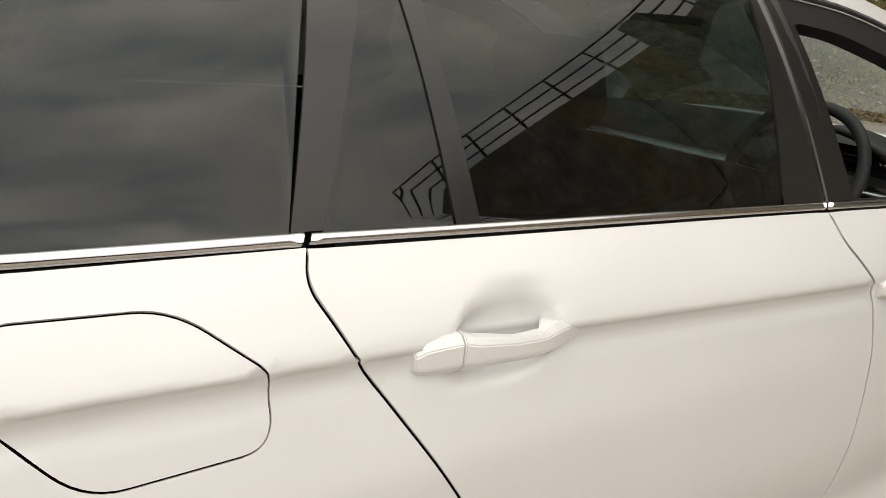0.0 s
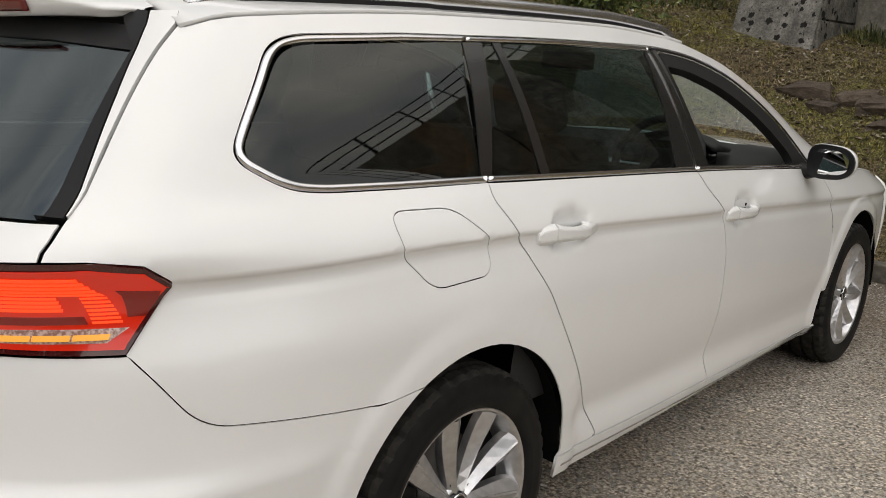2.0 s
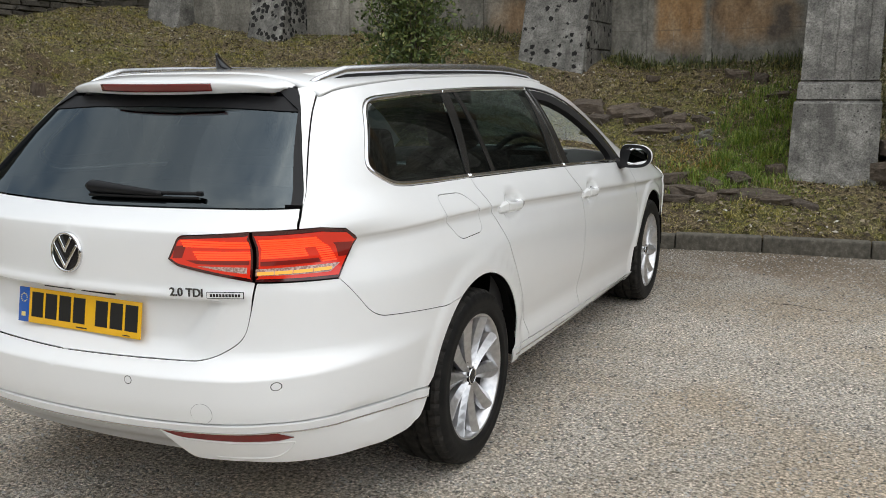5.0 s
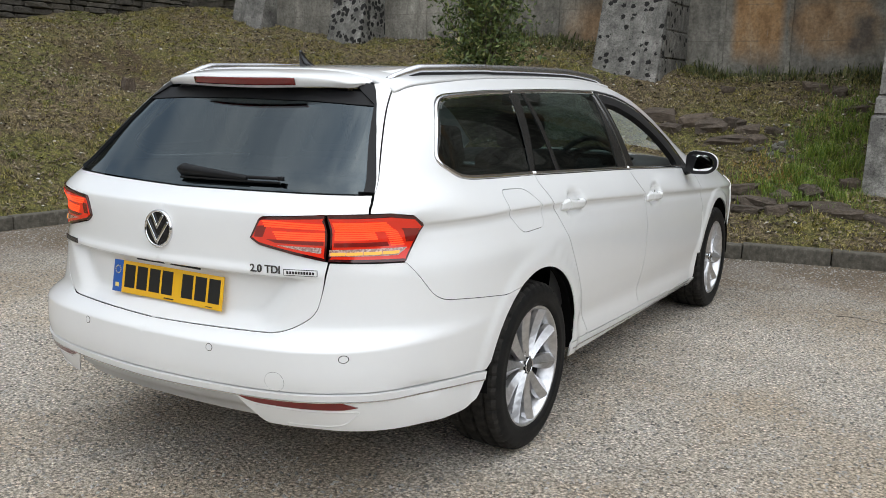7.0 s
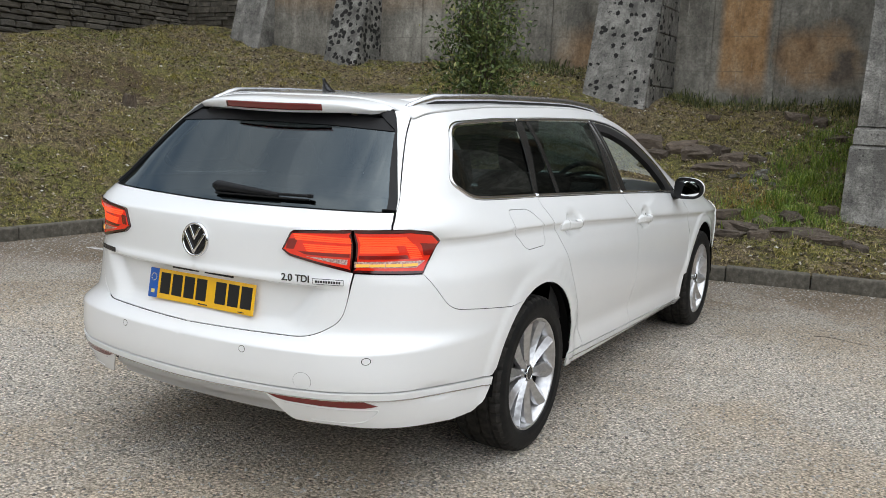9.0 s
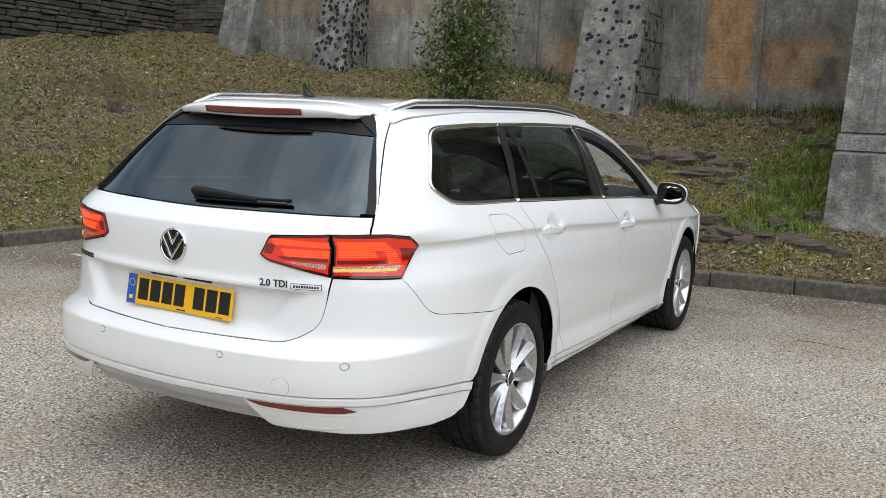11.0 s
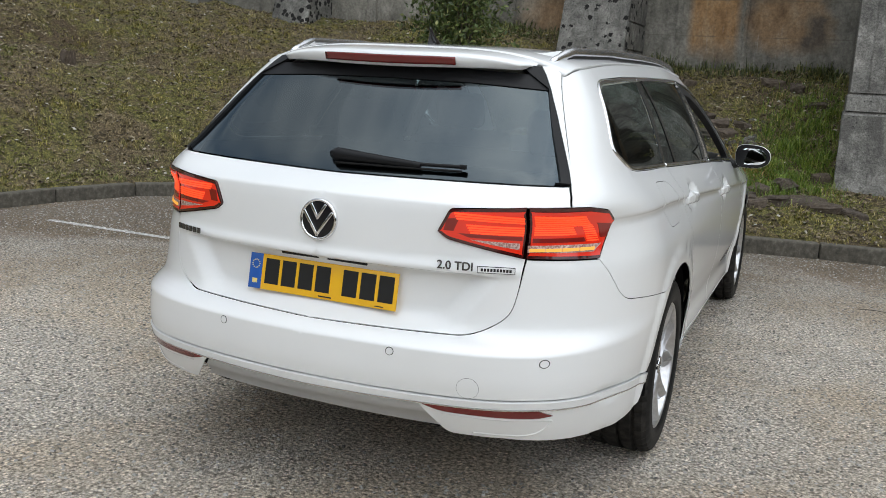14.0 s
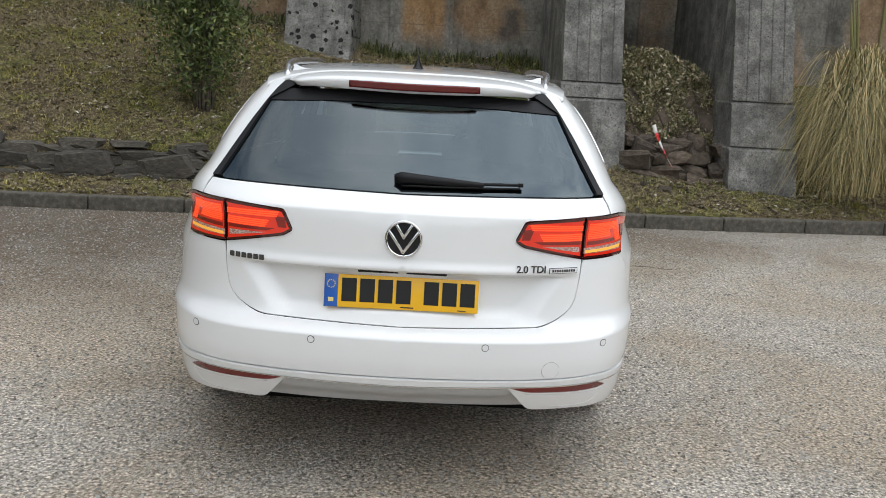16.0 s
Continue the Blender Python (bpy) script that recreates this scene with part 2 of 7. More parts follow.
crease_z = curve((-1.2, 0.966), (-0.70, 0.9645), (-0.23, 0.961), (0.15, 0.949), (1.24, 0.888), (2.5, 0.806), (3.7, 0.74))
crease_x = curve((-1.2, 0.855), (-0.7, 0.858), (0.1, 0.88), (1.24, 0.903), (2.4, 0.906), (3.0, 0.89), (3.7, 0.80))
belt_z = curve((-1.2, 1.115), (-0.36, 1.086), (0.14, 1.062), (1.15, 1.018), (2.1, 0.962), (3.0, 0.89), (3.7, 0.80))
belt_x = curve((-1.2, 0.765), (-0.36, 0.78), (0.14, 0.80), (1.16, 0.835), (2.1, 0.85), (3.0, 0.81), (3.7, 0.70))
rail_z = curve((-0.75, 1.345), (-0.54, 1.365), (-0.4, 1.40), (0.22, 1.437), (0.9, 1.445), (1.3, 1.425), (1.65, 1.365), (2.0, 1.245), (2.35, 1.07), (2.6, 0.95))
rail_x = curve((-0.75, 0.605), (-0.54, 0.60), (-0.4, 0.585), (0.2, 0.59), (1.1, 0.60), (1.6, 0.625), (2.0, 0.67), (2.4, 0.74), (2.6, 0.78))
low_x = curve((0.15, 0.80), (0.22, 0.845), (0.27, 0.875), (0.33, 0.888), (0.40, 0.893), (0.5, 0.905), (0.66, 0.913), (0.8, 0.912), (0.9, 0.905), (1.0, 0.885))
WHEELS = ((0.0, 0.325), (2.79, 0.325))
HANDLES = ((0.383, 0.931), (1.425, 0.869))


def side_x(y, z):
    """Half width of the body side at the height z, the tail's rounding left out."""
    y, z = np.asarray(y, float), np.asarray(z, float)
    zc, xc, zb, xb = crease_z(y), crease_x(y), belt_z(y), belt_x(y)
    # below the crease: a shallow hollow, then the bulge down to the sill
    taper = np.interp(y, [-1.2, -0.6, 0.2, 2.4, 3.0, 3.7], [-0.03, -0.014, 0, 0, -0.015, -0.11])
    u = np.clip((zc - z) / 0.16, 0, None)
    under = np.minimum(low_x(z) + taper, 2)
    k = np.clip(u, 0, 1); k = k * k * (3 - 2 * k)
    sharp = np.clip((y + 0.72) / 0.10, 0, 1)
    low = (xc - 0.004 * sharp) * (1 - k) + under * k - 0.006 * sharp * np.exp(-((zc - z - 0.022) / 0.016) ** 2)
    # the lower doors tuck in, then kick out to the sill
    zk = 0.425 - 0.05 * (y - 0.5)
    door = np.clip((y - 0.42) / 0.06, 0, 1) * np.clip((2.4 - y) / 0.06, 0, 1)
    low = low - 0.013 * door * np.clip(1 - np.where(z > zk, (z - zk) / 0.16, (zk - z) / 0.07), 0, 1)
    for yw, zw in WHEELS:
        r = np.hypot(y - yw, z - zw)
        low = low + 0.009 * np.clip((0.466 - r) / 0.014, 0, 1) * np.clip((r - 0.3) / 0.05, 0, 1)
    dent = 0.0
    for yh, zh in HANDLES:
        e = np.clip(1 - ((y - yh) / 0.084) ** 4 - ((z - zh) / 0.050) ** 2, 0, 1)
        e = np.clip(e * 1.7, 0, 1)
        dent = dent + 0.028 * e * e * (3 - 2 * e)
    s = np.clip((z - zc) / np.maximum(zb - zc, 0.01), 0, 1)
    mid = xc + (xb - xc) * (s ** 1.35)
    zt, xt = rail_z(y), rail_x(y)
    v = np.clip((z - zb) / np.maximum(zt - zb, 0.01), 0, 1.2)
    up = xb + (xt - xb) * (0.72 * v + 0.28 * v ** 3)
    return np.where(z < zc, low, np.where(z < zb, mid, up)) - dent


# middle of the tail, seen from the side, and how round its corners are
tail_y = curve((0.15, -0.86), (0.24, -0.98), (0.30, -1.05), (0.37, -1.095), (0.44, -1.122), (0.52, -1.135), (0.595, -1.133), (0.602, -1.127), (0.645, -1.062), (0.70, -1.052),
               (0.79, -1.048), (0.92, -1.042), (1.000, -1.030), (1.007, -1.022), (1.06, -0.938), (1.36, -0.612), (1.46, -0.51))
corner_n = curve((0.15, 7.5), (0.45, 7.8), (0.6, 7.2), (0.75, 6.3), (0.95, 5.6), (1.06, 11.0), (1.2, 14.0), (1.46, 18.0))
corner_d = curve((0.15, 0.5), (0.6, 0.6), (0.95, 0.6), (1.06, 0.42), (1.2, 0.30), (1.36, 0.22), (1.46, 0.2))
BOW = 0.21
Q0 = -1.134
THETA = np.concatenate([np.linspace(0, 1, 160) ** 1.0 * np.pi / 2])


def ring(z):
    """One height of the right side, from the middle of the tail to the nose: x, y and the way along it."""
    n, d, y0 = float(corner_n(z)), float(corner_d(z)), float(tail_y(z))
    t = np.sin(THETA) ** 2
    xw = float(belt_x(-0.5) + (0.56 - belt_x(-0.5)) * np.clip((z - 1.08) / 0.33, 0, 1))
    k = min(max((z - 0.85) / 0.18, 0.0), 1.0)
    xw = 0.88 + (xw - 0.88) * k * k * (3 - 2 * k)
    a = np.linspace(0, 1, 160)
    f = a * 1.0
    y = y0 + BOW * (xw * f) ** 2 + d * (1 - np.sqrt(np.clip(1 - f ** n, 0, 1)))
    x = side_x(y, z) * f
    # the last bit, where the curve turns along the side, by angle
    yy = np.linspace(y[-1] + 0.02, 3.55, 190)
    g = np.sqrt(1 - f[-2] ** n)
    th = np.linspace(np.arccos(g), np.pi / 2, 24)[1:]
    f2 = np.clip(1 - np.cos(th) ** 2, 0, 1) ** (1 / n)
    y2 = y0 + BOW * (xw * f2) ** 2 + d * (1 - np.cos(th))
    x2 = side_x(y2, z) * f2
    X = np.concatenate([x[:-1], x2, side_x(yy, z)]); Y = np.concatenate([y[:-1], y2, yy])
    q = np.maximum.accumulate(X + Y - Q0 + np.arange(len(X)) * 1e-7)
    return X, Y, q


RINGS = {}


def ring_at(z):
    key = round(float(z), 4)
    if key not in RINGS:
        RINGS[key] = ring(key)
    return RINGS[key]


def on_body(q, z):
    X, Y, Q = ring_at(z)
    return np.array((np.interp(q, Q, X), np.interp(q, Q, Y), z))


def from_side(y, z):
    X, Y, Q = ring_at(z)
    return float(np.interp(y, Y, Q))


def from_tail(x, z):
    X, Y, Q = ring_at(z)
    k = int(np.argmax(Y > -0.2)) if z < 1.2 else int(np.argmax(Y > 0.0))
    return float(np.interp(x, np.maximum.accumulate(X[:k]), Q[:k]))


def surf_point(q, z):
    k = math.floor(z / 0.002) * 0.002
    a, b = on_body(q, k), on_body(q, k + 0.002)
    p = a + (b - a) * ((z - k) / 0.002)
    p[2] = z
    return p


def surf_normal(q, z):
    e = 0.004
    du, dv = surf_point(q + e, z) - surf_point(q - e, z), surf_point(q, z + e) - surf_point(q, z - e)
    n = np.cross(du, dv)
    return n / max(np.linalg.norm(n), 1e-9)


def rounded(pts, closed=True):
    """Rounds the corners of a polygon of (u, v) or (u, v, radius)."""
    out, n = [], len(pts)
    for i, p in enumerate(pts):
        r = p[2] if len(p) > 2 else 0
        c = np.array(p[:2], float)
        if not r or (not closed and i in (0, n - 1)):
            out.append(c)
            continue
        a, b = np.array(pts[i - 1][:2], float), np.array(pts[(i + 1) % n][:2], float)
        da, db = a - c, b - c
        ra, rb = min(r, np.linalg.norm(da) * 0.49), min(r, np.linalg.norm(db) * 0.49)
        a, b = c + da / np.linalg.norm(da) * ra, c + db / np.linalg.norm(db) * rb
        out += [a * (1 - t) ** 2 + 2 * c * t * (1 - t) + b * t * t for t in np.linspace(0, 1, 8)]
    return out


def dense(pts, step=0.016, closed=False):
    out = []
    n = len(pts)
    for i in range(n if closed else n - 1):
        a, b = np.array(pts[i][:2], float), np.array(pts[(i + 1) % n][:2], float)
        k = max(1, int(np.ceil(np.linalg.norm(b - a) / step)))
        out += [a + (b - a) * j / k for j in range(k)]
    if not closed:
        out.append(np.array(pts[-1][:2], float))
    return out


def side_line(*pts, step=0.016):
    """Points (y, z) of the body side, corners rounded, as a line on the skin."""
    return [(from_side(y, z), z) for y, z in dense(rounded(pts, False), step)]


def tail_line(*pts, step=0.016):
    """The same for points (x, z) of the tail."""
    return [(from_tail(x, z), z) for x, z in dense(rounded(pts, False), step)]


def side_loop(*pts, step=0.014):
    return [(from_side(y, z), z) for y, z in dense(rounded(pts), step, True)]


def tail_loop(*pts, step=0.014):
    return [(from_tail(x, z), z) for x, z in dense(rounded(pts), step, True)]


def tidy(loop, tol=0.0015):
    out = []
    for p in loop:
        p = np.array(p, float)
        if not out or np.linalg.norm(p - out[-1]) > tol:
            out.append(p)
    while len(out) > 3 and np.linalg.norm(out[0] - out[-1]) <= tol:
        out.pop()
    return np.array(out)


def area2(loop):
    x, y = loop[:, 0], loop[:, 1]
    return float(np.sum(x * np.roll(y, -1) - y * np.roll(x, -1)))


def shrunk(loop, by):
    s = 1 if area2(loop) > 0 else -1
    t = np.roll(loop, -1, 0) - np.roll(loop, 1, 0)
    n = np.stack([-t[:, 1], t[:, 0]], 1) * s
    return loop + by * n / np.maximum(np.linalg.norm(n, axis=1, keepdims=True), 1e-9)


def within(pts, loop):
    x, y = pts[:, 0], pts[:, 1]
    odd = np.zeros(len(pts), bool)
    for (x1, y1), (x2, y2) in zip(loop, np.roll(loop, -1, 0)):
        if y1 == y2:
            continue
        hit = ((y1 > y) != (y2 > y)) & (x < (x2 - x1) * (y - y1) / (y2 - y1) + x1)
        odd ^= hit
    return odd


def clear_of(pts, loop, gap):
    a, b = loop, np.roll(loop, -1, 0)
    keep = np.ones(len(pts), bool)
    for s, e in zip(a, b):
        d = e - s
        t = np.clip(((pts - s) @ d) / max(d @ d, 1e-12), 0, 1)
        keep &= np.linalg.norm(pts - s - t[:, None] * d, axis=1) > gap
    return keep


def skin(name, loop, material, parent, holes=(), gap=0.0013, lip=0.004, out=0.0, step=0.026, side=1, middle=False, shape=None, label="", rows=None, extra=None, fair=0.0):
    """A panel of the skin inside a loop, less the holes: its edges turned in by lip, its face raised by out and moved by shape(x, y, z).
    side -1 mirrors it; middle: the panel reaches the car's middle and both halves are one mesh."""
    from mathutils.geometry import delaunay_2d_cdt
    loops = [shrunk(tidy(loop), gap)] + [shrunk(tidy(h), -gap) for h in holes]
    lo, hi = loops[0].min(0), loops[0].max(0)
    us = np.arange(lo[0] + step / 2, hi[0], step)
    if extra:
        us = np.sort(np.concatenate([us[(us < extra[0]) | (us > extra[1])], np.arange(extra[0] + 0.004, extra[1], 0.009)]))
    grid = []
    if isinstance(rows, str):
        offs = np.concatenate([np.arange(-0.80, -0.075, step), [-0.066, -0.053, -0.042, -0.032, -0.023, -0.015, -0.008, -0.003, 0.002, 0.009, 0.02, 0.034, 0.052], np.arange(0.075, 0.6, step)])
        ys = np.interp(us, *(lambda r: (r[2], r[1]))(ring_at(0.94)))
        for u, y in zip(us, ys):
            grid += [(u, crease_z(y) + o) for o in offs]
    else:
        vs = np.array(rows) if rows is not None else np.arange(lo[1] + step / 2, hi[1], step)
        grid = [(u, v) for u in us for v in vs]
    grid = np.array(grid) if len(grid) else np.zeros((0, 2))
    if len(grid):
        keep = within(grid, loops[0]) & clear_of(grid, loops[0], step * 0.3)
        for h in loops[1:]:
            keep &= ~within(grid, h) & clear_of(grid, h, step * 0.3)
        grid = grid[keep]
    pts, edges = [], []
    for l in loops:
        k = len(pts)
        pts += [Vector(p) for p in l]
        edges += [(k + i, k + (i + 1) % len(l)) for i in range(len(l))]
    rim = len(pts)
    pts += [Vector(p) for p in grid]
    vo, _, fo, _, _, _ = delaunay_2d_cdt(pts, edges, [], 0, 1e-6)
    p2 = np.array([tuple(v) for v in vo])
    tri = np.array([tuple(f) for f in fo if len(f) == 3])
    mid = p2[tri].mean(1)
    ok = within(mid, loops[0])
    for h in loops[1:]:
        ok &= ~within(mid, h)
    tri = tri[ok]
    double = np.cross(p2[tri[:, 1]] - p2[tri[:, 0]], p2[tri[:, 2]] - p2[tri[:, 0]])
    # slivers along straight edges would spoil the shading
    tri, double = tri[np.abs(double) > 1e-6], double[np.abs(double) > 1e-6]
    flip = double < 0
    tri[flip] = tri[flip][:, ::-1]
    face = [surf_point(*p) for p in p2]
    if out or lip:
        nor = [surf_normal(*p) for p in p2]
    verts = [f + n * out for f, n in zip(face, nor)] if out else face
    if shape is not None:
        verts = [np.array(shape(*v)) for v in verts]
    faces = [tuple(map(int, t)) for t in tri]
    if middle:
        verts = [np.array((0.0, v[1], v[2])) if v[0] < 0.004 else v for v in verts]
    if lip:
        count = {}
        for a, b, c in faces:
            for e in ((a, b), (b, c), (c, a)):
                count[e] = 1
        border = [e for e in count if (e[1], e[0]) not in count]
        at = {}
        for a, b in border:
            if middle and verts[a][0] < 0.006 and verts[b][0] < 0.006:
                continue
            for i in (a, b):
                if i not in at:
                    at[i] = len(verts)
                    verts += [verts[i], verts[i] - nor[i] * lip * 0.25 - nor[i] * 0.0, verts[i] - nor[i] * lip]
            faces += [(at[b], at[a], at[a] + 2, at[b] + 2)]
        # the middle point of each lip is left out
        used = sorted({i for f in faces for i in f})
        new_at = {o: k for k, o in enumerate(used)}
        verts = [verts[i] for i in used]
        faces = [tuple(new_at[i] for i in f) for f in faces]
    if middle:
        n = len(verts)
        same = {i: i for i, v in enumerate(verts) if v[0] == 0.0}
        mirrored = [np.array((-v[0], v[1], v[2])) for v in verts]
        faces = faces + [tuple((i if i in same else i + n) for i in reversed(f)) for f in faces]
        verts = verts + mirrored
    elif side < 0:
        verts = [np.array((-v[0], v[1], v[2])) for v in verts]
        faces = [tuple(reversed(f)) for f in faces]
    ob = mesh_part(name, verts, faces, material, parent, label)
    if fair:
        # a pane takes the smooth skin's own normals, so that it mirrors without ripples
        true = []
        for q, z in p2:
            du, dv = surf_point(q + fair, z) - surf_point(q - fair, z), surf_point(q, min(z + fair, 1.45)) - surf_point(q, z - fair)
            n = np.cross(du, dv)
            true.append(n / np.linalg.norm(n))
        if middle:
            true = [np.array((0.0, n[1], n[2])) if abs(v[0]) < 1e-9 else n for n, v in zip(true, verts)] + [np.array((-n[0], n[1], n[2])) for n in true]
        elif side < 0:
            true = [np.array((-n[0], n[1], n[2])) for n in true]
        ob.data.normals_split_custom_set_from_vertices([tuple(n / max(np.linalg.norm(n), 1e-9)) for n in true])
    return ob


def moulding(name, line, half, high, material, parent, side=1):
    """A half-round strip along a line on the skin."""
    line = tidy(line)
    t = np.gradient(line, axis=0)
    verts, faces, k = [], [], 7
    for (q, z), (du, dv) in zip(line, t):
        p, n = surf_point(q, z), surf_normal(q, z)
        w = surf_point(q - dv * 0.01 / max(np.hypot(du, dv), 1e-6), z + du * 0.01 / max(np.hypot(du, dv), 1e-6)) - p
        w = w / max(np.linalg.norm(w), 1e-9)
        for a in np.linspace(0, math.pi, k):
            v = p + w * half * math.cos(a) + n * (high * math.sin(a) - 0.002)
            verts.append((v[0] * side, v[1], v[2]))
    for i in range(len(line) - 1):
        for j in range(k - 1):
            f = (i * k + j, i * k + j + 1, (i + 1) * k + j + 1, (i + 1) * k + j)
            faces.append(f if side < 0 else f[::-1])
    faces += [tuple(range(k)), tuple((len(line) - 1) * k + j for j in range(k))]
    return mesh_part(name, verts, faces, material, parent)

# ---- the white estate car ----
car = tagged(empty("estate_car"), "clean white estate car with dark tinted rear windows parked on gravel", "car")

# lines that neighbouring panels share
WINDOW_TOP = curve((-0.27, 1.366), (0.238, 1.390), (0.683, 1.396), (1.12, 1.394), (1.36, 1.377), (1.64, 1.322), (1.87, 1.230), (2.04, 1.122), (2.2, 0.965))
SILL_TOP = curve((0.3, 0.338), (0.56, 0.325), (1.3, 0.295), (2.55, 0.255))
SILL_LOW = curve((0.3, 0.272), (0.6, 0.262), (1.3, 0.245), (2.6, 0.205))
top_line = [(y, float(WINDOW_TOP(y))) for y in np.linspace(0.238, 2.2, 40)]
belt_line = [(y, float(belt_z(y))) for y in np.linspace(0.143, 2.2, 24)]
quarter_edge = ((0.238, 1.390), (0.02, 1.386), (-0.295, 1.371, 0.06), (-0.363, 1.347, 0.04), (-0.484, 1.205, 0.10), (-0.520, 1.150, 0.035), (-0.43, 1.093, 0.09), (-0.35, 1.080, 0.05), (-0.147, 1.071), (0.143, 1.062))
quarter_pane = ((0.218, 1.376), (-0.287, 1.353, 0.05), (-0.346, 1.329, 0.04), (-0.458, 1.206, 0.10), (-0.495, 1.155, 0.03), (-0.415, 1.109, 0.08), (-0.345, 1.095, 0.05), (0.124, 1.073))
door_seam = ((0.143, 1.062), (0.126, 1.028, 0.02), (0.168, 0.946, 0.02), (0.286, 0.775, 0.15), (0.411, 0.585, 0.15), (0.50, 0.44, 0.08), (0.575, 0.335))
front_seam = ((1.166, 1.016), (1.182, 0.966, 0.02), (1.264, 0.88, 0.03), (1.286, 0.739, 0.12), (1.284, 0.525, 0.12), (1.262, 0.388, 0.06), (1.31, 0.296))
nose_seam = ((2.2, 0.957), (2.30, 0.90, 0.05), (2.38, 0.70, 0.2), (2.37, 0.45, 0.1), (2.36, 0.262))


def arch(yw, r, a0, a1, n=40):
    return [(yw + r * math.cos(radians(a)), 0.338 + r * math.sin(radians(a))) for a in np.linspace(a0, a1, n)]


arch_rear = arch(0.0, 0.386, -14, 190)
arch_front = arch(2.79, 0.386, -14, 190)
cut_high = ((0.552, 1.376), (0.572, 1.33), (0.609, 1.25), (0.652, 1.155), (0.692, 1.062), (0.706, 1.036), (0.715, 1.008))
cut_low = ((0.616, 0.858), (0.604, 0.76, 0.05), (0.588, 0.69, 0.04), (0.50, 0.634, 0.05), (0.0, 0.627))
bumper_seam_side = ((-0.752, 0.853), (-0.655, 0.718, 0.05), (-0.30, 0.675), (-0.178, 0.682))

FLAP = ((-0.209, 1.018, 0.03), (-0.187, 1.034, 0.02), (-0.024, 1.026, 0.04), (0.065, 0.955, 0.02), (0.061, 0.875, 0.035), (-0.128, 0.872, 0.04), (-0.200, 0.95, 0.02))

FLAP_ROWS = np.concatenate([np.arange(0.895, 0.93, 0.016), [0.938, 0.944, 0.949, 0.953, 0.957, 0.961, 0.967, 0.975], np.arange(0.987, 1.035, 0.016)])
for side in (1, -1):
    # rear quarter with the roof edge and the windscreen pillar
    roof_edge = [(y, float(rail_z(y)) - 0.002) for y in np.linspace(-0.49, 2.42, 60)]
    quarter = (tail_line(*cut_high[::-1]) + side_line(*roof_edge) + side_line((2.42, 1.03), (2.45, 0.935), (2.2, 0.957), *top_line[::-1])
               + side_line(*quarter_edge) + side_line(*door_seam) + side_line((0.56, 0.325), (0.37, 0.334), *[p for p in arch_rear if p[1] > 0.33 and (p[0] > -0.17 or p[1] > 0.70)][0:]) 
               + side_line(*bumper_seam_side[::-1]) + side_line((-0.752, 0.853), (-0.672, 0.962, 0.01), (-0.72, 0.996)) + tail_line((0.752, 1.007), (0.715, 1.008)))
    skin("quarter_panel", quarter, paint, car, holes=[side_loop(*FLAP)], side=side, rows="crease")
    flap = skin("fuel_flap", side_loop(*FLAP), paint, car, side=side, rows=FLAP_ROWS, step=0.0205, gap=0.0010)
    # doors, wing and sill
    lower = lambda a, b: [(y, float(SILL_TOP(y))) for y in np.linspace(a, b, 20)]
    rear_door = skin("rear_door", side_line(*[p for p in belt_line if p[0] < 1.15], (1.166, 1.016)) + side_line(*front_seam) + side_line(*lower(1.31, 0.575)) + side_line(*door_seam[::-1]),
                     paint, car, side=side, gap=0.0024, rows="crease", extra=(from_side(0.29, 0.93), from_side(0.475, 0.93)))
    front_door = skin("front_door", side_line(*[p for p in belt_line if p[0] > 1.17]) + side_line(*nose_seam) + side_line(*lower(2.36, 1.31)) + side_line(*front_seam[::-1]),
                      paint, car, side=side, gap=0.0024, rows="crease", extra=(from_side(1.335, 0.87), from_side(1.515, 0.87)))
    wing_top = [(y, float(belt_z(y)) - 0.004) for y in np.linspace(2.2, 3.45, 30)]
    skin("front_wing", side_line(*wing_top) + side_line((3.45, 0.42)) + side_line(*[p for p in arch(2.79, 0.386, 12, 168)]) + side_line((2.372, 0.42)) + side_line(*nose_seam[:-2][::-1]),
         paint, car, side=side, rows="crease")
    skin("sill", side_line(*lower(0.37, 2.41)) + side_line((2.43, 0.25), *[(y, float(SILL_LOW(y))) for y in np.linspace(2.42, 0.375, 20)]), paint, car, side=side, out=0.002, lip=0.008, gap=0.003, rows=np.arange(0.2, 0.36, 0.014))
    skin("sill_strip", side_line(*[(y, float(SILL_TOP(y)) - 0.028) for y in np.linspace(0.40, 2.40, 30)]) + side_line(*[(y, float(SILL_TOP(y)) - 0.034) for y in np.linspace(2.40, 0.40, 30)]),
         brushed, car, side=side, gap=0.0, out=0.004, lip=0.004)
    # window surround
    rear_top = [p for p in top_line if p[0] < 1.12]
    front_top = [p for p in top_line if p[0] > 1.13]
    moulding("window_chrome", side_line(*[(0.234, 1.3825), (0.02, 1.378), (-0.293, 1.3625, 0.06), (-0.357, 1.339, 0.04), (-0.472, 1.2055, 0.10), (-0.508, 1.152, 0.035), (-0.423, 1.101, 0.09), (-0.348, 1.0875, 0.05), (-0.147, 1.0785), (0.139, 1.0695)]), 0.0088, 0.006, chrome, car, side)
    moulding("window_chrome", side_line(*[(y, z - 0.0075) for y, z in rear_top], (1.125, 1.385)), 0.0072, 0.005, chrome, car, side)
    moulding("window_seal", side_line(*[(y - 0.003, z - 0.006) for y, z in front_top]), 0.006, 0.004, trim_black, car, side)
